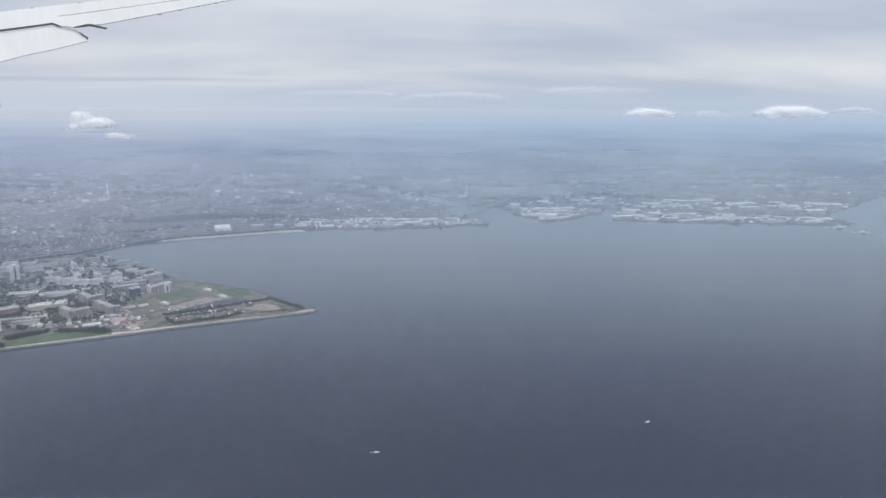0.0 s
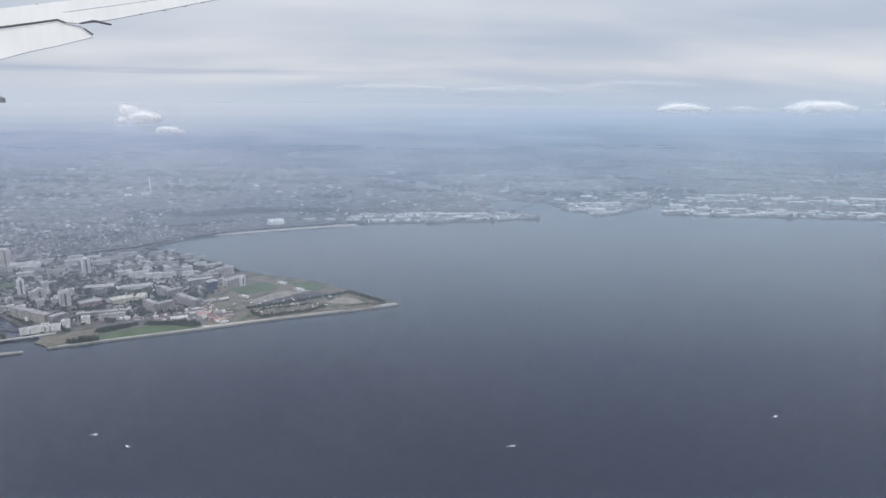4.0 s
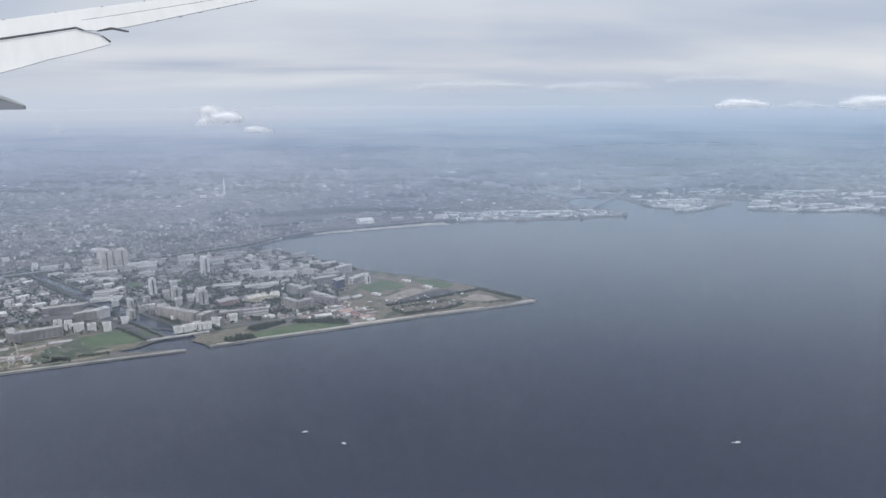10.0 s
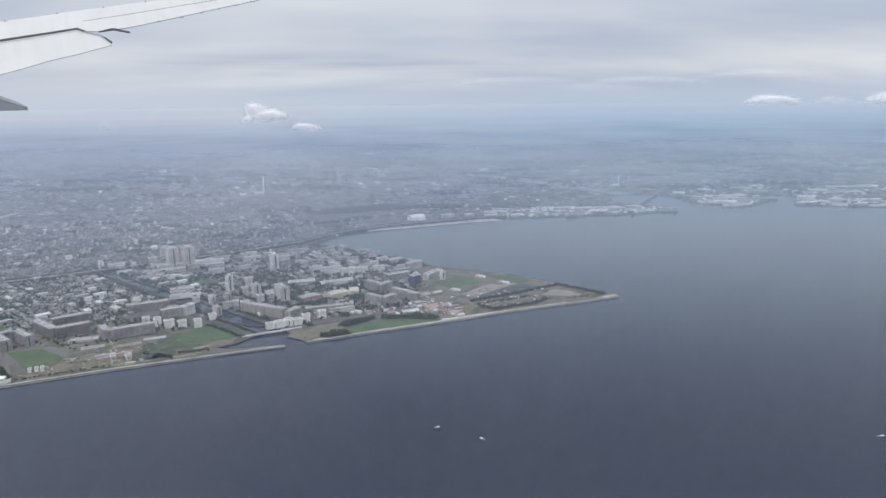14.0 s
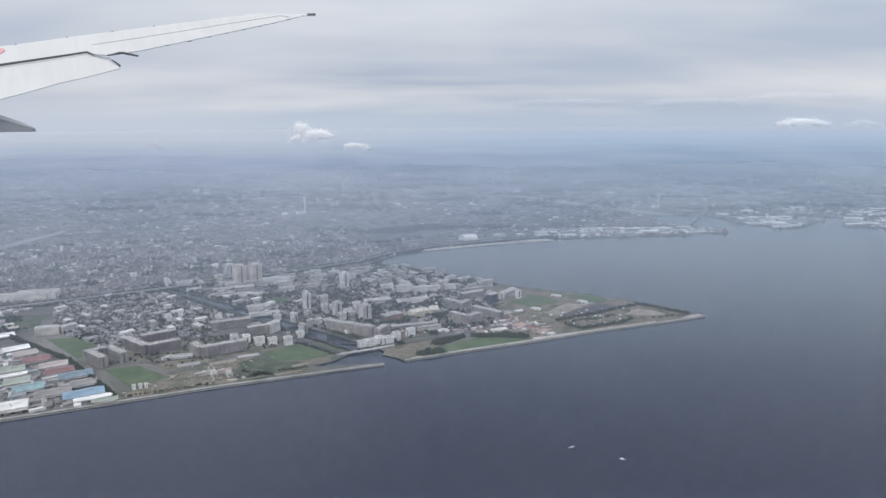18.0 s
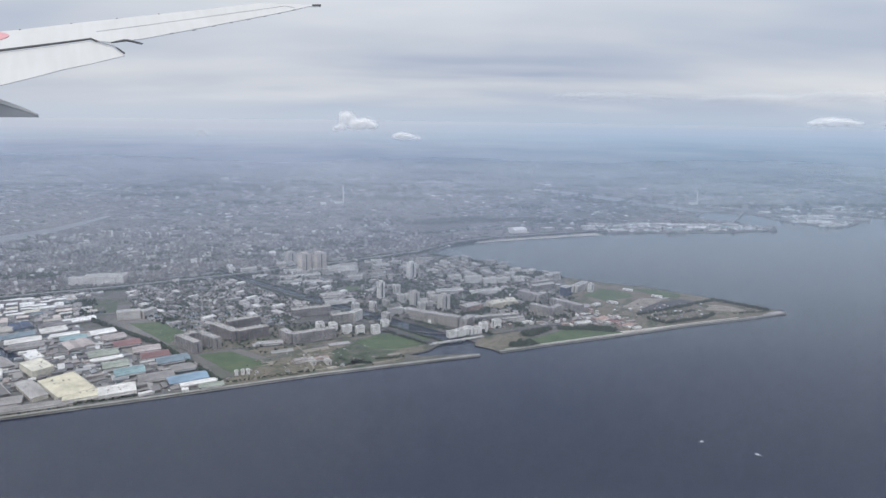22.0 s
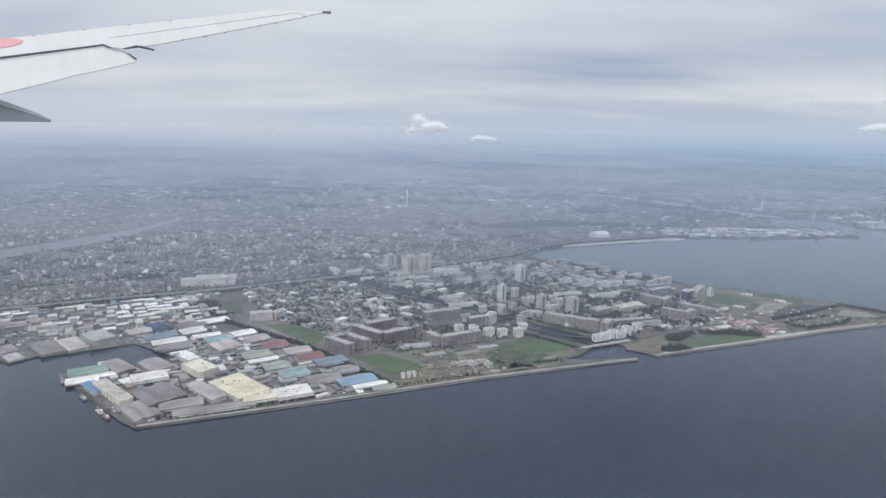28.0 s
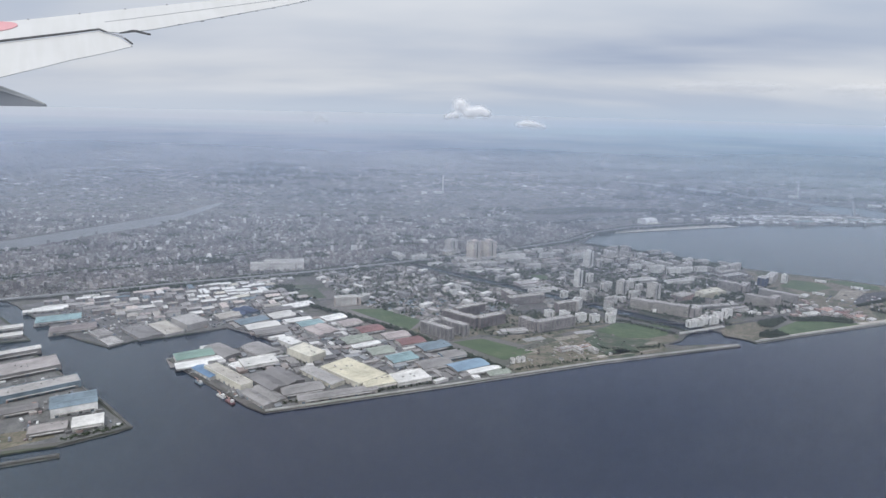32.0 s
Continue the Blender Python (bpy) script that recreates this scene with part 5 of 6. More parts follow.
def mid_town():
    """Old town just behind the expressway."""
    gap = np.where(np.arange(170) % 2, 1.2, 2.0)
    u, v = np.meshgrid(np.arange(-200, 200, 1.32), np.cumsum(gap) - 136)
    u, v = (u + rng.normal(0, 0.22, u.shape)).ravel(), (v + rng.normal(0, 0.14, v.shape)).ravel()
    c, n = math.cos(radians(24)), math.sin(radians(24))
    x, y = -290 + u * c - v * n, 275 + u * n + v * c
    near = (x > -460) & (x < -120) & (y > 205) & (y < 352) & (rng.random(len(x)) < 0.86) & (np.abs(np.mod(u, 13.0)) > 0.9)
    x, y = x[near], y[near]
    line = 212 + (x + 331) * 0.50
    ok = inside(x, y, LAND) & (y > np.where(x < -274, line + 3, 240 + (x + 274) * 0.62 + 4))
    for g in GREEN:
        ok &= ~inside(x, y, g)
    x, y = x[ok], y[ok]
    n = len(x)
    w, d = rng.uniform(0.7, 1.3, n), rng.uniform(0.6, 1.0, n)
    h = rng.uniform(0.4, 0.72, n) + (rng.random(n) < 0.07) * rng.uniform(0.4, 1.8, n)
    rot = np.radians(24 + 90 * (rng.random(n) < 0.25) + rng.normal(0, 4, n))
    tagged(boxes_mesh("old_town", x, y, w, d, h, rot, TOP - 0.05, MAT_OLD, rng.uniform(0.1, 0.25, n), MAT_ROOFS), "dense grey old town behind the expressway", "houses", kind="stuff")


mid_town()
OLD = [(-420, 235), (-330, 240), (-280, 262), (-230, 300), (-170, 336), (-190, 380), (-300, 360), (-420, 330)]
flat_blocks("old_town_halls", OLD, 90, 6.0, 81, (2.0, 5.5), (0.6, 1.2), MAT_HALLS, "schools, halls and flats standing in the old town", "buildings", 22)
flat_blocks("old_town_flats", OLD, 90, 7.0, 82, (1.3, 3.0), (0.9, 2.0), MAT_HALLS, "taller pale flats standing in the old town", "buildings", 22)

# ---- trees ----
def crown_mesh(bm, cx, cy, cz, r, clumps, rnd):
    for _ in range(clumps):
        u, v = rnd.uniform(0, math.tau), rnd.uniform(-0.75, 1)
        q = r * rnd.uniform(0.35, 1.0)
        px, py, pz = cx + q * math.cos(u) * math.sqrt(max(0, 1 - v * v)), cy + q * math.sin(u) * math.sqrt(max(0, 1 - v * v)), cz + 0.85 * q * v
        s = r * rnd.uniform(0.16, 0.34)
        o = [bm.verts.new((px + s * rnd.uniform(0.6, 1.2) * a, py + s * rnd.uniform(0.6, 1.2) * b, pz + s * rnd.uniform(0.6, 1.1) * c)) for a, b, c in ((1, 0, 0), (-1, 0, 0), (0, 1, 0), (0, -1, 0), (0, 0, 1), (0, 0, -1))]
        for a, b, c in ((0, 2, 4), (2, 1, 4), (1, 3, 4), (3, 0, 4), (2, 0, 5), (1, 2, 5), (3, 1, 5), (0, 3, 5)):
            bm.faces.new((o[a], o[b], o[c]))


tree_kinds = []
for k in range(4):
    rnd = random.Random(40 + k)
    height = 0.9 + 0.12 * k
    root = thing("tree", 0, 0, label="dark green broadleaved tree in a dense belt", category="tree", group="trees of the belts and parks")
    bm = bmesh.new()
    bmesh.ops.create_cone(bm, cap_ends=True, segments=6, radius1=0.07, radius2=0.03, depth=height * 0.6, matrix=Matrix.Translation((0, 0, height * 0.28)))
    for q in range(3):
        bmesh.ops.create_cone(bm, cap_ends=True, segments=4, radius1=0.03, radius2=0.01, depth=0.35, matrix=pose(0.08 * math.cos(q * 2.1), 0.08 * math.sin(q * 2.1), height * 0.55, 35 * math.sin(q * 2.1), -35 * math.cos(q * 2.1), 0))
    part("trunk", bm, MAT_BARK, root)
    bm = bmesh.new()
    crown_mesh(bm, 0, 0, height * 0.66, 0.46 + 0.04 * k, 46, rnd)
    part("crown", bm, MAT_LEAF, root)
    tree_kinds.append(root)
tree_count = 0


def plant(x, y, scale=1.0):
    global tree_count
    m = pose(x, y, TOP, 0, 0, local.uniform(0, 360))
    k = tree_count % 4
    if tree_count < 4:
        tree_kinds[k].matrix_basis = m
    else:
        copy_thing(tree_kinds[k], m)
    tree_count += 1


def belt_y(x):
    """The tree belt bends a little halfway."""
    return 159.4 + (-207.8 - x) * (1.0 if x > -232 else 0.69) + (0 if x > -232 else 24.2 * 0.31)


for i in range(104):                                # belt between the warehouses and the houses
    s = i / 103
    u = -207.8 - 54 * s
    if all((u - a) ** 2 + (belt_y(u) - b) ** 2 > (0.75 * q) ** 2 for a, b, q in OCCUPIED):
        plant(u + local.uniform(-0.3, 0.3), belt_y(u) + local.uniform(-0.3, 0.3))
for x, y in spread([(-136, 187), (-132.7, 190.4), (-128.4, 191), (-127, 188.6), (-133.5, 185.8)], 16, 0.9, 11) + spread([(-131.4, 195.8), (-122.4, 203.4), (-121, 202), (-128.8, 195)], 20, 0.9, 12) + spread([(-119.6, 202.4), (-112, 203.6), (-105.6, 204.6), (-101.4, 201.8), (-111.4, 201.8)], 22, 0.9, 13):
    plant(x, y)
for a, b, n in (((-90.5, 217.4), (-67.7, 229.9), 22), ((-67.7, 229.9), (-58.3, 235.9), 10), ((-58.3, 235.9), (-44.4, 223.9), 20), ((-88.5, 213.6), (-83.9, 209), 5), ((-83.9, 209), (-69.5, 215), 14), ((-69.5, 215), (-64.7, 219.5), 6)):
    for i in range(n):
        plant(a[0] + (b[0] - a[0]) * i / n + local.uniform(-0.3, 0.3), a[1] + (b[1] - a[1]) * i / n + local.uniform(-0.3, 0.3))


def grove(name, places, label, r=(0.45, 0.75)):
    bm_v, bm_f = [], []
    rnd = random.Random(len(places))
    octa = ((0, 2, 4), (2, 1, 4), (1, 3, 4), (3, 0, 4), (2, 0, 5), (1, 2, 5), (3, 1, 5), (0, 3, 5))
    for x, y in places:
        big = rnd.uniform(*r)
        for _ in range(12):
            px, py, pz = x + rnd.gauss(0, big * 0.5), y + rnd.gauss(0, big * 0.5), TOP + big * rnd.uniform(0.3, 1.3)
            s, base = big * rnd.uniform(0.25, 0.5), len(bm_v)
            bm_v.extend((px + s * a * rnd.uniform(0.7, 1.2), py + s * b * rnd.uniform(0.7, 1.2), pz + s * c * rnd.uniform(0.7, 1.1)) for a, b, c in ((1, 0, 0), (-1, 0, 0), (0, 1, 0), (0, -1, 0), (0, 0, 1), (0, 0, -1)))
            bm_f.extend((base + a, base + b, base + c) for a, b, c in octa)
    tagged(mesh_object(name, bm_v, bm_f, MAT_LEAF), label, "trees", kind="stuff")


def line_of(a, b, n, spreadout):
    return [(a[0] + (b[0] - a[0]) * k / n + local.gauss(0, spreadout), a[1] + (b[1] - a[1]) * k / n + local.gauss(0, spreadout)) for k in range(n)]


grove("canal_trees", line_of((-249.6, 267.2), (-154.2, 189.4), 200, 0.25) + line_of((-245.6, 273.4), (-146.2, 194.8), 200, 0.25) + line_of((-172, 198), (-158, 187), 30, 0.4), "dark green trees lining the canal", (0.35, 0.55))
grove("street_trees", spread(TOWN_A, 620, 0.95, 21) + spread(TOWN_B, 300, 1.0, 22) + spread(TOWN_C, 420, 1.05, 23) + spread([(-198, 194), (-190, 194), (-178, 198), (-186, 206), (-204, 203)], 40, 1.4, 27) + spread([(-219, 196), (-213, 191), (-208, 195), (-213, 199)], 40, 0.9, 27) + spread([(-144, 206), (-112, 214), (-108, 236), (-128, 246), (-150, 226)], 260, 1.0, 28) + spread([(-110, 236), (-140, 205), (-172, 200), (-186, 222), (-150, 250)], 220, 1.3, 24), "dark green street trees between the buildings", (0.45, 0.75))
grove("estate_trees", spread([(-221, 178.6), (-212, 184.4), (-201, 178), (-188, 188.4), (-173.6, 197), (-182, 204), (-205, 200.6), (-222, 192), (-230, 186.4)], 110, 1.2, 33), "dark trees and shrubs round the estate slabs", (0.35, 0.65))
grove("avenue_trees", [(x + local.gauss(0, 0.25), y + local.gauss(0, 0.25)) for turn, lines in ((AXIS, ((-140, 196), (-130, 204), (-124, 222), (-150, 232), (-112, 230))), (AXIS - 108, ((-188, 208), (-176, 226), (-200, 246), (-168, 252), (-216, 256), (-152, 212)))) for a, b in lines for k in range(44)
      for x, y in [(a + 0.8 * k * math.cos(radians(turn)), b + 0.8 * k * math.sin(radians(turn)))] if all((x - p) ** 2 + (y - q) ** 2 > (0.8 * r) ** 2 for p, q, r in OCCUPIED) and inside(np.array([x]), np.array([y]), LAND)[0]], "dark rows of avenue trees between the blocks", (0.45, 0.8))
grove("court_trees", spread([(-150, 196), (-112, 212), (-106, 238), (-112, 262), (-140, 284), (-160, 300), (-240, 272), (-206, 244), (-186, 226)], 600, 1.0, 29), "dark green trees in the courts between the blocks", (0.4, 0.75))
grove("expressway_trees", [(x, y + k) for a, b in zip(EXPRESSWAY[1:9], EXPRESSWAY[2:10]) for k in (-2.6, 2.6) for x, y in line_of(a, b, int(2.1 * math.dist(a, b)), 0.45)], "dark plane trees lining the expressway", (0.45, 0.8))
grove("railway_trees", [(x, y + k) for a, b in zip(RAILWAY, RAILWAY[1:]) for k in (-1.7, 1.7) for x, y in line_of(a, b, int(1.7 * math.dist(a, b)), 0.45)], "dark shrubs along the railway", (0.45, 0.75))
grove("shrine_grove", [(x, y) for x, y in spread([(-322, 251), (-314, 250), (-302, 256), (-303, 260), (-312, 259)], 120, 0.8, 77)], "dark oval shrine grove in the old town", (0.55, 0.95))
grove("belt_shrubs", line_of((-207.8, 159.4), (-232, 183.6), 110, 0.25) + line_of((-232, 183.6), (-262, 204.3), 120, 0.25), "dense dark shrubs under the belt trees", (0.35, 0.6))
HEDGES = [[(-131.6, 195.6), (-130.5, 199.4), (-122.4, 203.6), (-121, 202), (-128.8, 194.8)], [(-119.6, 202.2), (-119.2, 204.8), (-112, 203.6), (-105.6, 204.8), (-101.2, 201.8), (-103.2, 200.2), (-111.4, 201.6), (-116.7, 201.4)], [(-136, 187), (-132.7, 190.4), (-128.4, 191), (-127, 188.6), (-133.5, 185.8)]]
grove("park_groves", [q for k, o in enumerate(HEDGES) for q in spread(o, 150, 0.42, 61 + k)], "solid dark clipped groves round the park lawn", (0.32, 0.48))
grove("cape_hedges", line_of((-90.5, 217.4), (-67.7, 229.9), 80, 0.3) + line_of((-66.6, 231), (-58.3, 235.9), 30, 0.3) + line_of((-58.3, 235.9), (-44.4, 223.9), 60, 0.3) + line_of((-44.4, 223.4), (-59, 220), 16, 0.25) + line_of((-88.5, 213.6), (-83.9, 209), 18, 0.25) + line_of((-83.9, 209), (-69.5, 215), 44, 0.25) + line_of((-69.5, 215), (-64.7, 219.5), 20, 0.25) + line_of((-86, 216), (-70, 222.6), 34, 0.4), "dark windbreak hedges ringing the cape", (0.3, 0.5))
grove("shore_hedges", line_of((-255, 139), (-224, 151.5), 60, 0.3) + line_of((-206, 159.5), (-186, 167.6), 40, 0.3) + line_of((-182, 176), (-172, 172.5), 30, 0.5) + line_of((-172, 176), (-164.5, 178), 24, 0.4) + line_of((-289, 123.4), (-281, 128.6), 30, 0.3) + line_of((-222.6, 152.8), (-262, 186.5), 70, 0.15) + line_of((-248, 144.2), (-276, 168), 45, 0.15) + line_of((-238.5, 147.4), (-262, 167.5), 45, 0.15) + line_of((-270, 202), (-300, 187), 60, 0.3), "dark scrub behind the sea wall", (0.22, 0.4))
grove("town_groves", spread([(-176, 246), (-150, 238), (-120, 244), (-130, 262), (-165, 268)], 150, 1.2, 66) + spread([(-272, 205), (-262, 212), (-268, 218), (-277, 211)], 60, 0.9, 67), "dark groves among the apartment blocks", (0.4, 0.7))
grove("bay_trees", [(-160 + 26 * s + local.uniform(-1, 1), 305.5 - 16 * s - 1 + local.uniform(-0.8, 0.8)) for s in np.linspace(0, 1, 60)] + [(-134 + 27 * s + local.uniform(-1.6, 1), 288 - 22 * s + local.uniform(-2.5, 0.2)) for s in np.linspace(0, 1, 150)], "dark pines along the bay wall")
grove("old_town_groves", [(x + local.gauss(0, 3.2), y + local.gauss(0, 2.0)) for x, y in spread(OLD, 44, 14.0, 83) for _ in range(26)], "dark shrine groves and parks in the old town", (0.5, 0.9))
grove("pocket_parks", [(x + local.gauss(0, 1.3), y + local.gauss(0, 1.1)) for x, y in PARKS for _ in range(18)], "dark green pocket parks among the houses", (0.4, 0.65))
grove("pine_hill", spread([(-128, 265.6), (-121, 263.4), (-113, 266.4), (-117, 272), (-126, 272)], 130, 0.7, 71) + spread([(-140, 281), (-130, 270), (-126, 272), (-134, 284)], 90, 0.8, 72), "dark pine clump by the bay wall", (0.6, 0.95))
grove("works_grove", [(-274.8 + local.gauss(0, 2.4), 222.0 + local.gauss(0, 1.7)) for _ in range(110)], "dark grove beside the small works", (0.45, 0.75))
grove("far_wood", spread([(-180, 386), (-168, 400), (-134, 413), (-114, 402), (-138, 391), (-160, 383)], 210, 1.5, 26) + [(-104 + local.gauss(0, 13), 403 + local.gauss(0, 4)) for _ in range(90)] + [(-190 + local.gauss(0, 10), 396 + local.gauss(0, 6)) for _ in range(70)], "dark wood around a far sanctuary pond", (0.7, 1.2))

grove("far_parks", [q for x, y in spread([(-420, 400), (-200, 430), (40, 460), (300, 490), (620, 900), (-640, 900)], 130, 18.0, 84) for q in [(x + local.gauss(0, 7.0 + y * 0.010), y + local.gauss(0, 3.5)) for _ in range(18)] if inside(np.array([q[0]]), np.array([q[1]]), LAND)[0]], "dim green parks and woods across the far plain", (1.3, 2.2))

# ---- buildings on the shore plots and the cape ----
for x, y, w, d, h, rot, c in ((-191.0, 173.0, 4.0, 1.4, 0.8, 30, "pink"), (-188.2, 172.4, 3.2, 1.2, 1.0, 120, "plaster"), (-186.4, 174.4, 4.2, 1.2, 0.8, 30, "salmon"), (-184.2, 172.6, 2.6, 1.2, 0.9, 120, "plaster")):
    apartment(x, y, w, d, h, rot, c, "offwhite", "half-built pale pink low building on bare plots", False, "low buildings on the shore plots", "low_building")
for x, y, w, d, h, rot, c in ((-103.8, 211.9, 4.2, 2.4, 0.7, 40, "salmon"), (-100.4, 209.4, 3.4, 2.0, 0.6, 130, "red"), (-97.0, 206.6, 3.4, 1.8, 0.5, 30, "salmon"), (-94.8, 204.0, 2.6, 1.4, 0.5, 30, "offwhite"), (-110.5, 208.0, 5.2, 2.0, 0.6, 24, "offwhite"), (-99.6, 214.0, 3.0, 1.6, 0.5, 40, "lightgrey"), (-106.4, 226.0, 4.0, 2.0, 0.5, 40, "lightgrey"), (-102.0, 228.0, 3.2, 1.6, 0.6, 40, "offwhite")):
    warehouse(x, y, w, d, h, rot, c, "offwhite", "gable", group="low pavilions near the park")
for x, y in ((-205.2, 164.0), (-203.8, 164.6), (-202.6, 165.0)):
    apartment(x, y, 0.8, 0.7, 1.0, 24, "white", "white", "small white tower house by the sea wall", False, "white tower houses", "tower_house")
patch("yard_cape", [(-91, 219.5), (-82, 232), (-70, 237), (-64, 233), (-70, 230.6)], MAT["asphalt"], "dark empty asphalt yard on the cape", "yard", 0.035)
patch("soil_cape", [(-101, 201), (-88.2, 205.6), (-76, 210), (-78, 209), (-88, 204.4), (-99.6, 199.6)], MAT["sand"], "pale bare sand by the sea wall", "soil", 0.04)
patch("soil_field", [(-93, 227), (-83, 239), (-76, 236), (-89, 223)], MAT["soil"], "brown ploughed soil beside the green field", "soil", 0.045)
patch("soil_tip", [(-66, 225), (-58, 222.6), (-52, 224), (-54, 228), (-60, 231)], MAT["soil"], "brown bare soil inside the tree ring", "soil", 0.04)
patch("lawn_tip", [(-86.4, 214.6), (-82, 211), (-71, 216.6), (-67, 222), (-72, 225), (-82, 219)], MAT_SCRUB, "grey-green rough ground inside the tree ring", "lawn", 0.03)
patch("rubble_tip", [(-49, 219.7), (-43, 221.6), (-40.6, 222.6), (-41, 224), (-44.4, 223)], MAT["concrete"], "pale rubble head at the end of the cape", "breakwater", 0.05)
for x, y in ((-77.4, 239.6), (-85.5, 247.9), (-95.5, 231.0)):
    warehouse(x, y, 3.6, 1.3, 0.5, 150, "offwhite", "white", "flat", "long low white clubhouse beside the field", "low pavilions near the park")


def footbridge(a, b):
    """A low road bridge: deck, two rails, piers in the water."""
    a, b = Vector(a), Vector(b)
    long = (b - a).length
    root = thing("canal_bridge", *((a + b) / 2), math.degrees(math.atan2(b.y - a.y, b.x - a.x)), TOP, "low pale concrete bridge across the canal mouth", "bridge")
    part("deck", box(bmesh.new(), -long / 2, -0.5, 0.1, long / 2, 0.5, 0.32), MAT["concrete"], root)
    for side in (-0.5, 0.42):
        part("railing", box(bmesh.new(), -long / 2, side, 0.3, long / 2, side + 0.08, 0.42), MAT["offwhite"], root)
    for k in range(4):
        u = long * (k + 0.5) / 4 - long / 2
        part("pier", box(bmesh.new(), u - 0.15, -0.4, -0.7, u + 0.15, 0.4, 0.12), MAT["concrete"], root)


footbridge((-158.2, 187.0), (-142.5, 194.4))

for k, (x, y, w, d, deg, c) in enumerate(((-204, 186.5, 7, 2.6, 24, "lightgrey"), (-198, 181.0, 6, 2.4, 24, "seawall"), (-189, 182.6, 7, 2.2, 26, "soil"), (-183.5, 187.5, 6, 2.0, 24, "lightgrey"), (-200.5, 171.5, 5, 2.2, 26, "soil"), (-180.5, 170.6, 7, 1.4, 22, "sand"),
                                         (-167.5, 180.0, 4, 1.5, 22, "soil"), (-176.5, 174.0, 4, 2.6, 24, "soil"), (-128, 209.0, 6, 2.6, 24, "seawall"), (-108, 214.6, 6, 2.0, 30, "lightgrey"), (-86, 226.0, 7, 3.0, 32, "soil"), (-76, 238.0, 8, 2.0, 32, "seawall"))):
    e, n = Vector((math.cos(radians(deg)), math.sin(radians(deg)))), Vector((-math.sin(radians(deg)), math.cos(radians(deg))))
    o = Vector((x, y))
    patch("plot", [tuple(o - e * w / 2 - n * d / 2), tuple(o + e * w / 2 - n * d / 2), tuple(o + e * w / 2 + n * d / 2), tuple(o - e * w / 2 + n * d / 2)], MAT[c], "bare levelled building plot or car park", "plot", 0.03)
road([(-207, 159.4), (-186, 168.2), (-172, 173.4), (-166, 176.2)], 0.5, "path", "brown earth path behind the sea wall", TOP + 0.03, "soil", 0.02)
road([(-187, 168.6), (-190, 178), (-196, 186.4)], 0.5, "path", "brown earth path across the plots", TOP + 0.03, "soil", 0.02)
road([(-137, 184.6), (-118, 192.4), (-100, 199.6), (-80, 208.4), (-58, 216.4)], 0.5, "path", "pale promenade along the park", TOP + 0.045, "sand", 0.02)
MAT_SITE = material("site_mix", island_build([(0.0, (0.08, 0.08, 0.075)), (0.5, (0.19, 0.17, 0.15)), (0.85, (0.27, 0.25, 0.225)), (1.0, (0.42, 0.40, 0.37))]), 0.85)
flat_blocks("plot_clutter", [(-207, 161), (-187, 170), (-172, 177), (-176, 186), (-186, 187), (-204, 174)], 60, 1.0, 57, (0.25, 1.1), (0.1, 0.35), MAT_SITE, "huts, fences and stacks on the bare plots", "site goods", 24)
flat_blocks("cape_clutter", [(-92, 216), (-78, 212), (-60, 222), (-62, 232), (-82, 232), (-100, 226)], 90, 1.2, 58, (0.3, 1.3), (0.12, 0.4), MAT_CLUTTER, "stacks and parked vehicles on the cape", "site goods", 30)

# ---- parked lorries ----
def lorry(x, y, rot, color):
    root = thing("lorry", x, y, rot, label=f"{color} box lorry parked in a yard", category="lorry", group="lorries parked in the yards")
    part("cargo_box", box(bmesh.new(), -0.45, -0.12, 0.09, 0.3, 0.12, 0.36), MAT[color], root)
    cab = part("cab", box(bmesh.new(), 0.33, -0.11, 0.06, 0.52, 0.11, 0.30), MAT["white"], root)
    part("windscreen", box(bmesh.new(), 0.515, -0.09, 0.17, 0.53, 0.09, 0.27), MAT["window"], cab)
    for wx in (-0.3, 0.4):
        for wy in (-0.12, 0.1):
            part("wheel", box(bmesh.new(), wx - 0.05, wy, 0.0, wx + 0.05, wy + 0.02, 0.1), MAT["asphalt"], root)


for i in range(46):
    s = i / 46
    e = local.choice((-1.6, -1.1, 1.0))
    lorry(-227 - 42 * s + e * 0.65 + local.uniform(-0.4, 0.4), 156.5 + 36 * s + e * 0.76 + local.uniform(-0.3, 0.3), AXIS + local.choice((0, 90)), local.choice(("white", "white", "lightgrey", "steel", "blue", "salmon")))

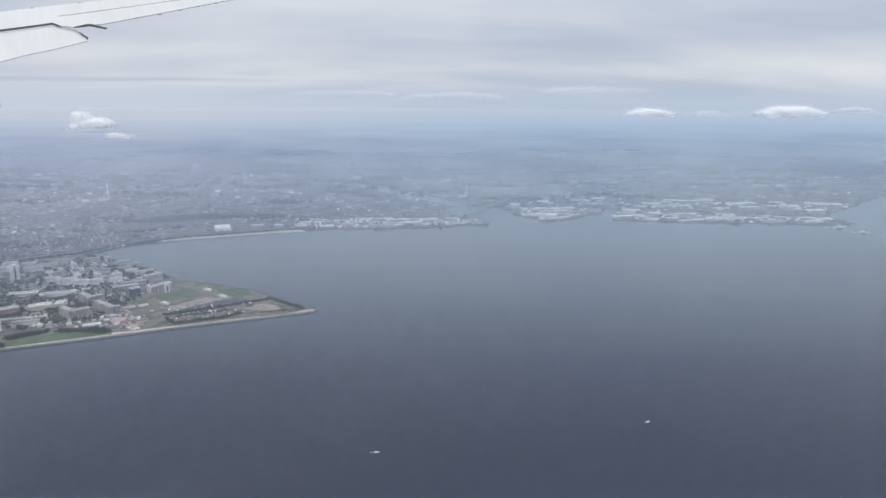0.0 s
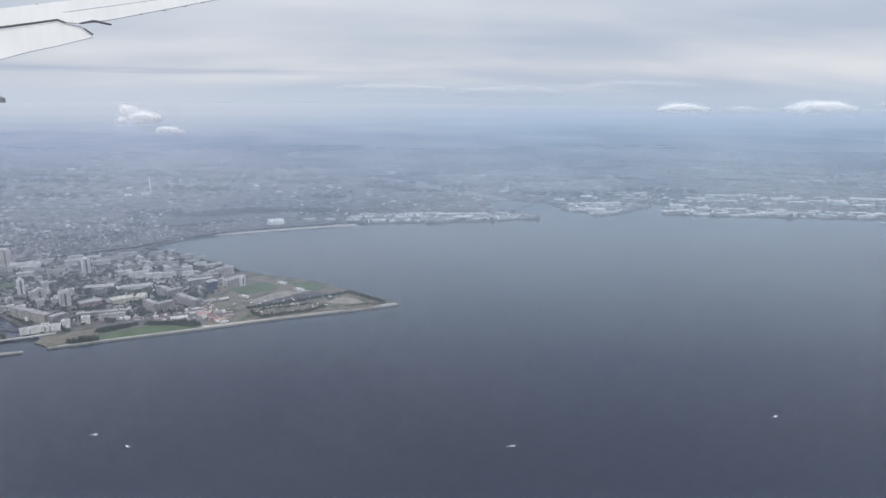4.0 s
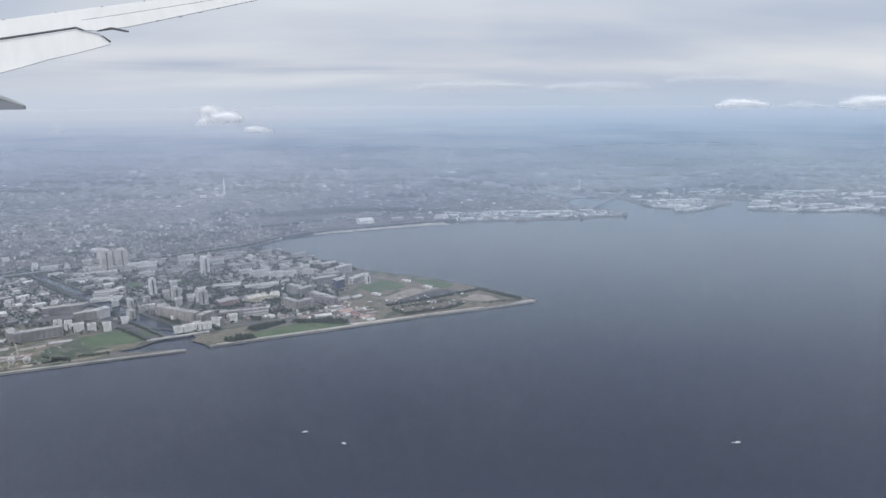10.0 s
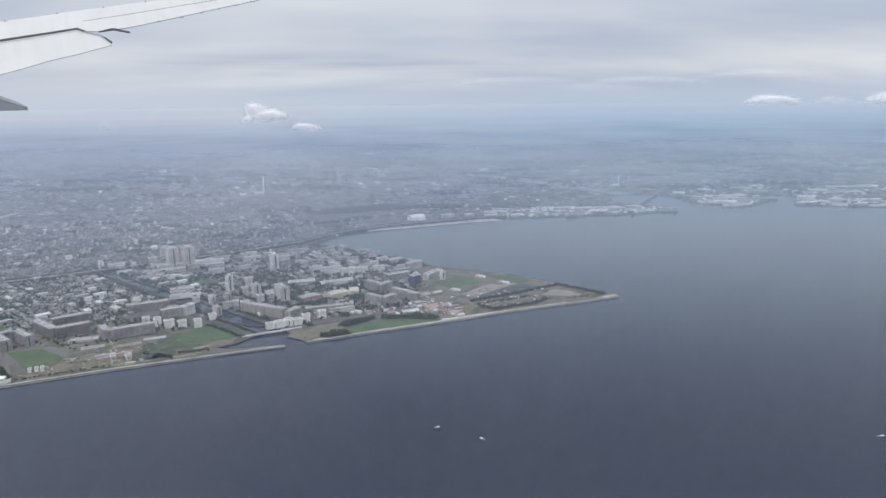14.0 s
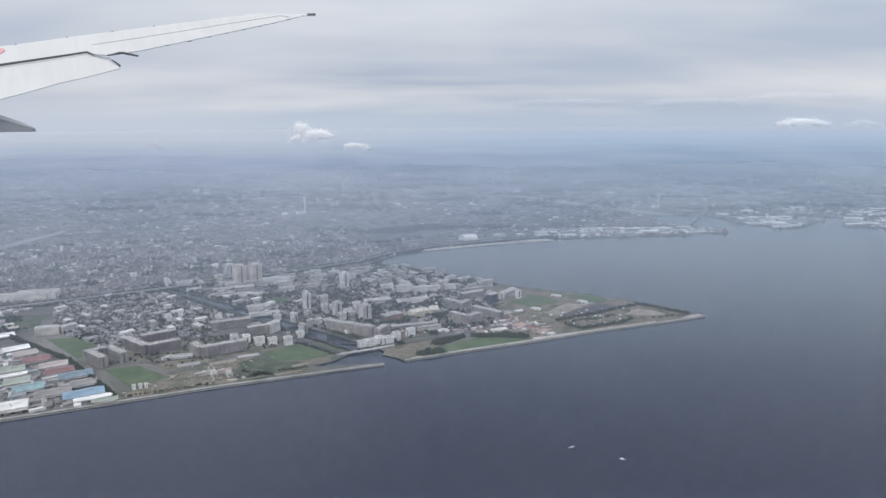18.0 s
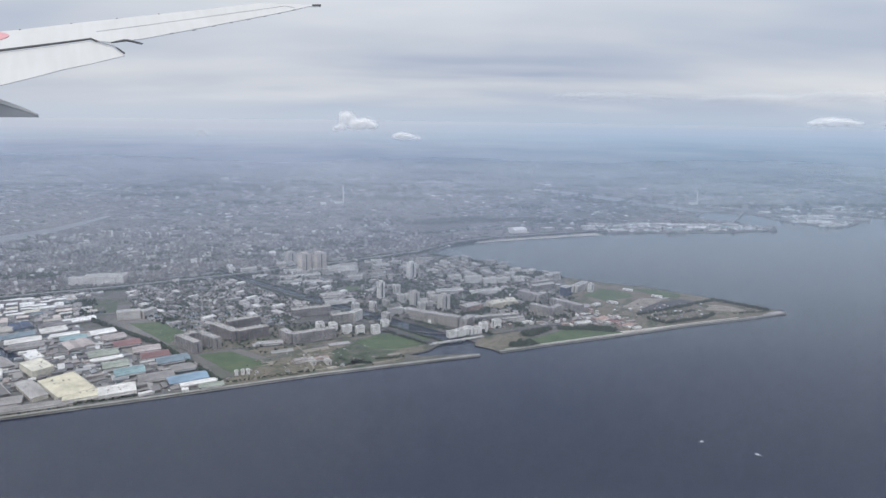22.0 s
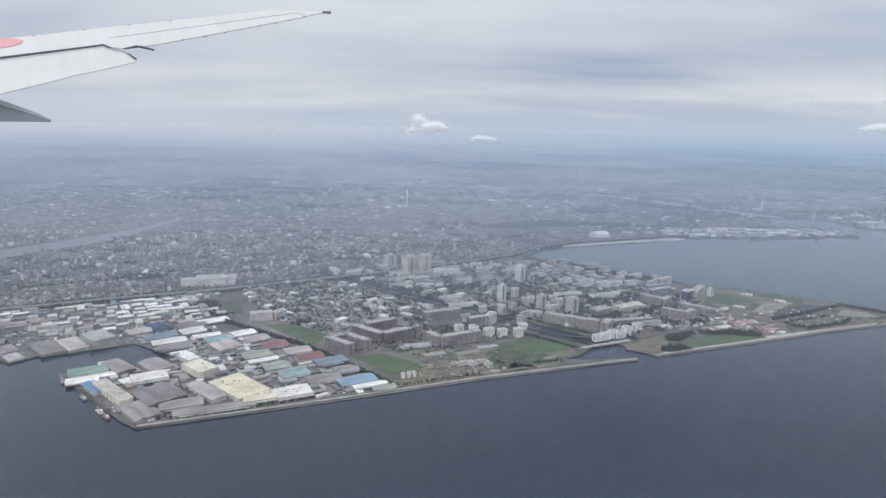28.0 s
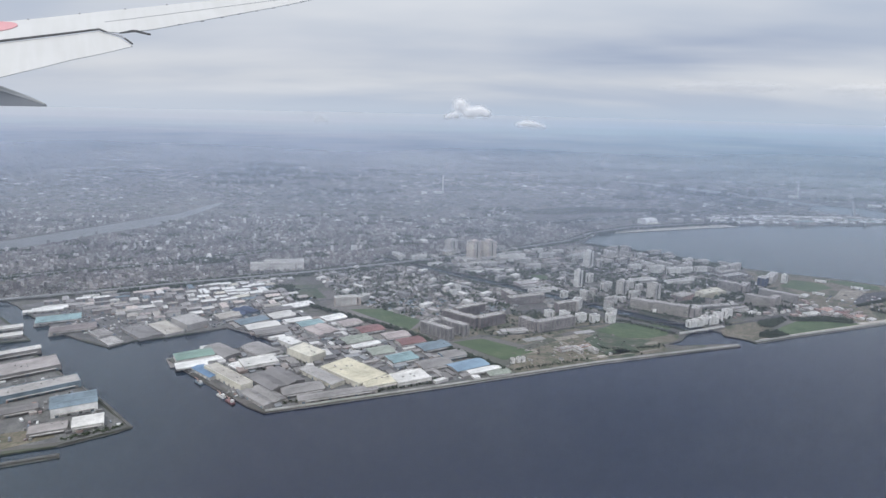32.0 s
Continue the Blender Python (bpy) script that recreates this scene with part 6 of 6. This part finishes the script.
# ---- far shore ----
MAT_PORT = material("port_mix", island_build([(0.0, (0.14, 0.14, 0.15)), (0.3, (0.34, 0.34, 0.34)), (0.55, (0.56, 0.56, 0.55)), (1.0, (0.82, 0.82, 0.81))]), 0.8)
FAR = "sheds of the far port"
for outline, n, seed, big in (([(-20, 376), (36, 385), (31, 397), (0, 400), (-20, 392)], 10, 31, 12), ([(-76, 368), (-22, 374), (-22, 398), (-70, 392)], 10, 32, 12), ([(62, 414), (80, 396), (90, 403), (112, 424), (100, 440), (62, 436)], 16, 33, 13),
                              ([(122, 399), (152, 393), (186, 391), (210, 389), (246, 384), (256, 402), (180, 412), (136, 428)], 24, 34, 13), ([(60, 448), (130, 446), (260, 424), (300, 455), (180, 480), (80, 480)], 26, 35, 14)):
    for x, y in spread(outline, n, big * 0.72, seed):
        warehouse(x, y, local.uniform(0.5, 1.1) * big, local.uniform(0.22, 0.4) * big, local.uniform(0.8, 1.5), local.choice((-10, 4, 14)), local.choice(("portwhite", "portwhite", "white", "offwhite", "lightgrey", "lightgrey", "grey", "teal")), local.choice(("white", "offwhite", "lightgrey")), "flat", f"{local.choice(('long', 'broad'))} white flat-roofed shed on the far quay", FAR)
    flat_blocks("port_sheds", outline, 90, 2.2, seed + 200, (1.0, 4.0), (0.3, 1.3), MAT_PORT, "small sheds, tanks and stacks on the far quays", "port buildings", 6)
hall = thing("exhibition_hall", -113.7, 364.5, 26, label="large white hall above a pale beach", category="hall", group="")
part("wall", box(bmesh.new(), -3.8, -3.4, -0.05, 3.8, 3.4, 1.7), MAT["white"], hall)
part("roof", arch(bmesh.new(), 7.8, 7.0, 1.7, 1.3), MAT["white"], hall)
part("annex", box(bmesh.new(), -3, -5.4, -0.05, 4, -3.3, 1.0), MAT["cream"], hall)
for x, y, w in ((-96, 372, 7), (-84, 372, 5)):
    warehouse(x, y, w, 4, 1.6, 24, "offwhite", "lightgrey", "flat", group=FAR)


def chimney(x, y, h, r, label):
    root = thing("chimney", x, y, 20, label=label, category="chimney")
    bm = bmesh.new()
    bmesh.ops.create_cone(bm, cap_ends=True, segments=16, radius1=r, radius2=r * 0.8, depth=h, matrix=Matrix.Translation((0, 0, h / 2)))
    shaft = part("shaft", bm, MAT["offwhite"], root)
    bm = bmesh.new()
    bmesh.ops.create_cone(bm, cap_ends=True, segments=16, radius1=r * 0.95, radius2=r * 0.95, depth=0.35, matrix=Matrix.Translation((0, 0, h - 0.2)))
    part("cap_ring", bm, MAT["lightgrey"], shaft)
    part("plant_building", box(bmesh.new(), -6.0, -2.5, -0.05, -0.8, 2.5, 1.2), MAT["offwhite"], root)


chimney(-224.4, 468.7, 12.5, 0.6, "tall white incinerator chimney with a low plant beside it")
chimney(31.8, 489.7, 9.5, 0.55, "white harbour chimney behind the river mouth")
for x, y, w, h in ((-60, 700, 4, 13), (-220, 640, 6, 6), (-150, 560, 5, 5)):
    tower_block(x, y, w, h, 30, "lightgrey", "lightgrey", "hazy far high-rise tower")

# ---- boats ----
def boat(x, y, rot, size, label):
    root = thing("boat", x, y, rot, 0.0, label, "boat", "boats on the bay")
    bm = bmesh.new()
    keel = [(-1, -0.22), (0.55, -0.24), (1.0, 0.0), (0.55, 0.24), (-1, 0.22)]
    low = [bm.verts.new((a * size * 0.9, b * size * 0.8, -0.05)) for a, b in keel]
    top = [bm.verts.new((a * size, b * size, 0.16 * size)) for a, b in keel]
    bm.faces.new(top)
    for i in range(5):
        bm.faces.new((low[i], low[(i + 1) % 5], top[(i + 1) % 5], top[i]))
    part("hull", bm, MAT["white"], root)
    cabin = part("cabin", box(bmesh.new(), -0.45 * size, -0.14 * size, 0.15 * size, 0.15 * size, 0.14 * size, 0.38 * size), MAT["white"], root)
    part("windows", box(bmesh.new(), -0.3 * size, -0.147 * size, 0.25 * size, 0.157 * size, 0.147 * size, 0.32 * size), MAT["window"], cabin)
    bm = bmesh.new()
    rnd = random.Random(int(x))
    for i in range(5):
        px, s = -size * (1.0 + 0.3 * i), 0.05 * size * (1 + 0.06 * i)
        for side in (-1, 1):
            qy = side * (0.08 + 0.022 * i) * size + rnd.uniform(-0.05, 0.05)
            v = [bm.verts.new((px + a * s * 2.2, qy + b * s, 0.035 + 0.01 * rnd.random())) for a, b in ((-1, -0.6), (0.9, -1), (1.2, 0.5), (-0.7, 1))]
            bm.faces.new(v)
    part("wake", bm, MAT["offwhite"], root, "thin white broken wake")


boat(-101.8, 134.2, 15, 0.42, "small white motor boat with a short wake")
boat(-93.0, 129.3, 150, 0.42, "small white motor boat on dark water")
boat(-12.0, 128.2, 5, 0.6, "white motor boat trailing a wake")
boat(51.0, 140.4, 20, 0.5, "small white boat far out on the bay")
boat(250.6, 359.7, 0, 3.2, "pale ship lying off the far port")
boat(246.0, 374.0, 0, 4.0, "pale ship at the far breakwater")


def barge(x, y, rot, color, label):
    """A flat work barge with deck house, bollards and a stubby crane."""
    root = thing("barge", x, y, rot, 0.0, label, "barge", "barges moored at the point")
    part("hull", box(bmesh.new(), -1.3, -0.4, -0.1, 1.3, 0.4, 0.3), MAT[color], root)
    house = part("deck_house", box(bmesh.new(), -1.1, -0.28, 0.28, -0.4, 0.28, 0.75), MAT["white"], root)
    part("windows", box(bmesh.new(), -1.0, -0.29, 0.5, -0.39, 0.29, 0.64), MAT["window"], house)
    part("crane", box(box(bmesh.new(), 0.3, -0.1, 0.28, 0.5, 0.1, 0.9), 0.35, -0.05, 0.82, 1.4, 0.05, 0.94), MAT["salmon"], root)
    for u in (-1.2, 1.15):
        part("bollard", box(bmesh.new(), u, 0.3, 0.28, u + 0.08, 0.38, 0.4), MAT["rock"], root)


barge(-264.9, 140.4, 139, "red", "rust-red work barge moored at the point")
barge(-267.6, 142.9, 139, "offwhite", "off-white work barge moored at the point")
barge(-274.6, 149.2, 139, "steel", "grey-blue work barge moored beside the quay")
flat_blocks("quay_gear", [(-285.6, 160.2), (-265, 141.8), (-263.4, 143.2), (-284, 161.4)], 60, 0.5, 59, (0.25, 0.8), (0.1, 0.4), MAT_CLUTTER, "fenders, nets and crates along the quay edge", "quay gear")

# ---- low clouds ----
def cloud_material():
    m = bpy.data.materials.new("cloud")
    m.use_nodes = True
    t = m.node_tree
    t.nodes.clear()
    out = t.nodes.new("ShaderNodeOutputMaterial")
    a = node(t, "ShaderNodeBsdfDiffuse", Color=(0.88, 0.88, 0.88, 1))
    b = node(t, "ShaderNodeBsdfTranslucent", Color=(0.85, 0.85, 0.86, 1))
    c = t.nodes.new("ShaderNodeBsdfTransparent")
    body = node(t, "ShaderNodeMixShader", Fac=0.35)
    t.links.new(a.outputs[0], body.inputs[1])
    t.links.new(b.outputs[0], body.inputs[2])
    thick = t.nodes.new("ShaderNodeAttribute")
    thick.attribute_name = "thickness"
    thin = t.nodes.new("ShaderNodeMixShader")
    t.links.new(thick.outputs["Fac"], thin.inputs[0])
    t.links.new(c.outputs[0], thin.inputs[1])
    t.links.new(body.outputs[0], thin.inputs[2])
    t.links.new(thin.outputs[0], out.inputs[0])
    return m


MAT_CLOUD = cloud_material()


def cloud(x, y, z, wide, high, label, seed, heads, thick=0.9):
    """A cumulus: three swelling veils one behind the other, dense in the heads and thinning out to nothing at the rim."""
    rnd = random.Random(seed)
    root = thing("cloud", x, y, 0, z, label, "cloud", "low clouds over the plain")
    nx, nz = 60, 34
    faces = [(i * nz + j, (i + 1) * nz + j, (i + 1) * nz + j + 1, i * nz + j + 1) for i in range(nx - 1) for j in range(nz - 1)]
    for k in range(3):
        jig = [(u + rnd.uniform(-0.03, 0.03), v + rnd.uniform(-0.03, 0.03), r * rnd.uniform(0.9, 1.08)) for u, v, r in heads]
        verts, density = [], []
        for i in range(nx):
            for j in range(nz):
                u, v = -1.0 + 2.0 * i / (nx - 1), -0.5 + 1.9 * j / (nz - 1)
                q = Vector((u * 1.7 + seed, v * 1.3, k * 0.4))
                rough = 0.22 * noise.noise(q * 1.3) + 0.13 * noise.noise(q * 2.9)
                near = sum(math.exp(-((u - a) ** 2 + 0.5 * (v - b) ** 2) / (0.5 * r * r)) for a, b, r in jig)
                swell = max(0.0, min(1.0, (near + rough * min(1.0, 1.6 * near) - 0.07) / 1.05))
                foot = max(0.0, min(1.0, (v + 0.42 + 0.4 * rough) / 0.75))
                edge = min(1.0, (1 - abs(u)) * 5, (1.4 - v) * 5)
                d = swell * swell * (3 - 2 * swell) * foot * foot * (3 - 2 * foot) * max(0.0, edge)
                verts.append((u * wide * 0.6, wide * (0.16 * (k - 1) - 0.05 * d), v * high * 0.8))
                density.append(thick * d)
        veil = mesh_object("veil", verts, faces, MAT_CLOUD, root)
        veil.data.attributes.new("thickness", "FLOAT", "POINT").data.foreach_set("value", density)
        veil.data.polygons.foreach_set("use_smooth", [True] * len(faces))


PUFF = [(-0.32, 0.52, 0.30), (-0.08, 0.10, 0.28), (0.26, 0.24, 0.26), (0.48, 0.08, 0.20), (-0.52, -0.02, 0.22), (-0.72, -0.14, 0.15), (0.08, 0.1, 0.24)]
FLAT = [(-0.4, 0.0, 0.3), (-0.1, 0.14, 0.36), (0.22, 0.06, 0.32), (0.55, -0.08, 0.24)]
BANK = [(-0.6, 0.0, 0.24), (-0.3, 0.2, 0.36), (0.0, 0.14, 0.34), (0.3, 0.18, 0.34), (0.62, 0.02, 0.26)]
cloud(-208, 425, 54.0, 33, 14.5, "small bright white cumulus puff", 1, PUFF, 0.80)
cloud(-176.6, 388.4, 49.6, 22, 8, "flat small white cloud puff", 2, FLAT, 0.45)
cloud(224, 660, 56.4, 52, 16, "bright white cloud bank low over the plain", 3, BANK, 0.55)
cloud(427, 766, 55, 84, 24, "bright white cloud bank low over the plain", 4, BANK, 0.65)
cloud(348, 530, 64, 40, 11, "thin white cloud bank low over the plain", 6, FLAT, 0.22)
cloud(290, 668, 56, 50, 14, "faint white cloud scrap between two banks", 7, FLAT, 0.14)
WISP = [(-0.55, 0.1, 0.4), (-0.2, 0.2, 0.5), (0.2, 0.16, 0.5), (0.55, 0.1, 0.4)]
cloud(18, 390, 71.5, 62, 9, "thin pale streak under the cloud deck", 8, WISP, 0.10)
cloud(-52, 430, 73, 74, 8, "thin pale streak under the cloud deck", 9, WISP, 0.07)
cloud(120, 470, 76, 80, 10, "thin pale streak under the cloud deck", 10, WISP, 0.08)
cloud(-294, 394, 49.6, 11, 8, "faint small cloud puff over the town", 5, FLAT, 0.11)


def stratus_material():
    m = bpy.data.materials.new("stratus")
    m.use_nodes = True
    t = m.node_tree
    t.nodes.clear()
    out = t.nodes.new("ShaderNodeOutputMaterial")
    co = t.nodes.new("ShaderNodeTexCoord").outputs["Object"]
    dist = t.nodes.new("ShaderNodeVectorMath")
    dist.operation = "LENGTH"
    t.links.new(co, dist.inputs[0])
    soft = ramp_of(t, [(0.0, (1, 1, 1)), (0.35, (0.75,) * 3), (0.95, (0, 0, 0))], dist.outputs["Value"])
    ragged = ramp_of(t, [(0.30, (0.2,) * 3), (0.70, (1.0,) * 3)], noise_of(t, 1.3, 2, 0.45, co))
    shade = node(t, "ShaderNodeMix")
    shade.data_type = "RGBA"
    shade.inputs["A"].default_value, shade.inputs["B"].default_value = (1, 1, 1, 1), (0.76, 0.80, 0.88, 1)
    t.links.new(blend(t, soft, ragged, 1.0, "MULTIPLY"), shade.inputs["Factor"])
    thin = t.nodes.new("ShaderNodeBsdfTransparent")
    t.links.new(shade.outputs["Result"], thin.inputs[0])
    t.links.new(thin.outputs[0], out.inputs[0])
    return m


MAT_STRATUS = stratus_material()


def stratus(x, y, z, wide, deep, turn, label):
    """A thin sagging wisp under the cloud deck."""
    bm = bmesh.new()
    bmesh.ops.create_grid(bm, x_segments=24, y_segments=24, size=1.0)
    for v in bm.verts:
        v.co.z = 0.0
    for f in bm.faces:
        f.smooth = True
    ob = part("stratus_cloud", bm, MAT_STRATUS, None)
    ob.matrix_basis = pose(x, y, z, 0, 0, turn) @ Matrix.Diagonal((wide, deep, 20, 1))
    tagged(ob, label, "cloud", "grey wisps under the cloud deck")


stratus(-150, 225, 79, 58, 70, 0, "thin dark grey wisp under the cloud deck")
stratus(-120, 330, 81, 90, 80, 5, "thin grey wisp under the cloud deck")

# ---- aircraft wing ----
# So far off and so large that it keeps its place beside the camera while the coast goes by.
SPAN, CHORD, NORMAL = Vector((0.9078, 0.4057, 0.1065)), Vector((-0.3865, 0.7104, 0.5882)), Vector((0.1629, -0.5751, 0.8017))
wing = new("aircraft_wing")
tagged(wing, "white airliner wing with lowered flap and red disc", "aircraft wing")
wing.matrix_basis = Matrix.Translation((-1960.9, 4348.4, 412.1)) @ Matrix((SPAN, CHORD, NORMAL)).transposed().to_4x4()


def wing_paint(color, gloss):
    def build(t, b):
        c = ramp_of(t, [(0.35, tuple(0.94 * k for k in color)), (0.65, color)], noise_of(t, 0.003, 3, 0.5))
        streak = t.nodes.new("ShaderNodeMapping")
        streak.inputs["Scale"].default_value = (0.02, 0.002, 0.002)
        t.links.new(t.nodes.new("ShaderNodeTexCoord").outputs["Object"], streak.inputs[0])
        s = ramp_of(t, [(0.4, (0.96, 0.96, 0.95)), (0.6, (1, 1, 1))], noise_of(t, 1.0, 3, 0.5, streak.outputs[0]))
        t.links.new(blend(t, c, s, 1.0, "MULTIPLY"), b.inputs["Base Color"])
    m = material("wing_paint", build, gloss)
    return m


MAT_WING, MAT_WING_GREY, MAT_WING_RED = wing_paint((0.545, 0.54, 0.525), 0.4), wing_paint((0.27, 0.275, 0.29), 0.4), wing_paint((0.60, 0.30, 0.31), 0.4)
MAT_WING_DARK = wing_paint((0.03, 0.03, 0.032), 0.6)


def plate(name, outline, z0, z1, mat, label=""):
    return part(name, slab(bmesh.new(), outline, z0, z1), mat, wing, label)


plate("main_wing", [(-1579, 111), (-756, 216), (-602, 236), (-278, 288), (69, 337), (542, 402), (831, 442), (1021, 422), (1170, 396), (1269, 394), (1263, 374), (1165, 376), (1054, 335), (789, 260), (505, 185), (220, 109), (5, 53), (-70, 44), (-163, 29), (-243, 50), (-289, 91), (-450, 64), (-753, 19), (-1551, -100)], -6, 0, MAT_WING)
plate("flap", [(-1548, -122), (-753, 0), (-450, 45), (-290, 75), (-253, 45), (-183, -8), (-116, -112), (-305, -178), (-459, -220), (-608, -278), (-750, -327), (-1486, -599)], -14, -9, MAT_WING, "white lowered trailing-edge flap")
plate("flap_gap", [(-1552, -98), (-753, 19), (-450, 65), (-289, 92), (-240, 42), (-259, 44), (-291, 75), (-451, 47), (-753, -1), (-1547, -122)], -3, 1, MAT_WING_DARK, "black slot between wing and flap")
plate("aileron_seam", [(-252, 165), (21, 211), (1002, 395), (1066, 367), (1064, 359), (1000, 389), (20, 205), (-253, 159)], -1, 1, MAT_WING_GREY, "thin grey panel seam")
plate("tip_cap", [(1205, 397), (1270, 396), (1264, 374), (1200, 378)], -8, 2, MAT_WING_DARK, "dark wing tip light")
arm = plate("flap_arm", [(-259, 55), (-166, -3), (-112, -96), (-119, -107), (-172, -13), (-260, 45)], -3, 1, MAT_WING_GREY)
part("arm_end", slab(bmesh.new(), [(-151, -27), (-111, -95), (-118, -108), (-155, -37)], -4, 2), MAT_WING_DARK, arm, "black end piece of the arm")
plate("flap_arm", [(-179, 32), (-101, 58), (-75, 52), (4, 1), (-4, -10), (-88, 35), (-177, 25)], -3, 1, MAT_WING_DARK, "dark bent flap arm")
for u, v in ((183, 98), (330, 127), (464, 166), (583, 201), (705, 232), (830, 265), (937, 296), (1050, 335)):
    plate("static_wick", [(u - 10, v + 3), (u + 14, v + 8), (u + 17, v + 2), (u - 6, v - 4)], -3, 1, MAT_WING_GREY)
for u, v in ((-679, 223), (-394, 270), (-125, 308), (135, 347)):
    plate("vortex_fin", [(u, v - 4), (u + 8, v - 4), (u + 8, v + 2), (u, v + 2)], -3, 5, MAT_WING_GREY)
bm = bmesh.new()
bmesh.ops.create_cone(bm, cap_ends=True, segments=40, radius1=1, radius2=1, depth=4, matrix=Matrix.LocRotScale((-888, 151, 2), Euler((0, 0, 0.07)), (156, 56, 1)))
part("red_disc", bm, MAT_WING_RED, wing, "faded red disc painted on the wing")


def fairing(name, sectors, mat, label, swell=1.0):
    """The tapered pod under the flap: a loft of oval rings, or a few sectors of it."""
    up, across = Vector((0.166, 0.721, 0.673)), Vector((0.372, 0.587, -0.719))
    bm, rings = bmesh.new(), []
    for u, v, w, r in ((-1330, -367, -17, 144), (-955, -348, -147, 110), (-801, -351, -198, 74), (-720, -354, -222, 52), (-664, -355, -237, 30), (-650, -355, -240, 22)):
        rings.append([bm.verts.new(Vector((u, v, w)) + (up * math.cos(a * math.tau / 16) - across * 0.7 * math.sin(a * math.tau / 16)) * r * swell) for a in sectors])
    closed = len(sectors) == 16
    for a, b in zip(rings, rings[1:]):
        for i in range(len(sectors) - (0 if closed else 1)):
            j = (i + 1) % len(sectors)
            bm.faces.new((a[i], a[j], b[j], b[i])).smooth = True
    if closed:
        bm.faces.new(rings[-1])
        bmesh.ops.recalc_face_normals(bm, faces=bm.faces[:])
    else:
        bmesh.ops.recalc_face_normals(bm, faces=bm.faces[:])
        bmesh.ops.solidify(bm, geom=bm.faces[:], thickness=3)
    return part(name, bm, mat, wing, label)


fairing("flap_track_fairing", list(range(16)), MAT_WING_GREY, "grey tapered flap track fairing")
# white strip puts the sunlit upper edge of the fairing into colour
fairing("fairing_cover", [-2, -1, 0, 1, 2], MAT_WING, "white upper cover of the fairing", 1.03)

# ---- set the plan up at its scale ----
for ob in list(scene.objects):
    if ob.parent is None and ob not in (cam, sun, wing):
        ob.matrix_basis = Matrix.Scale(SCALE, 4) @ ob.matrix_basis
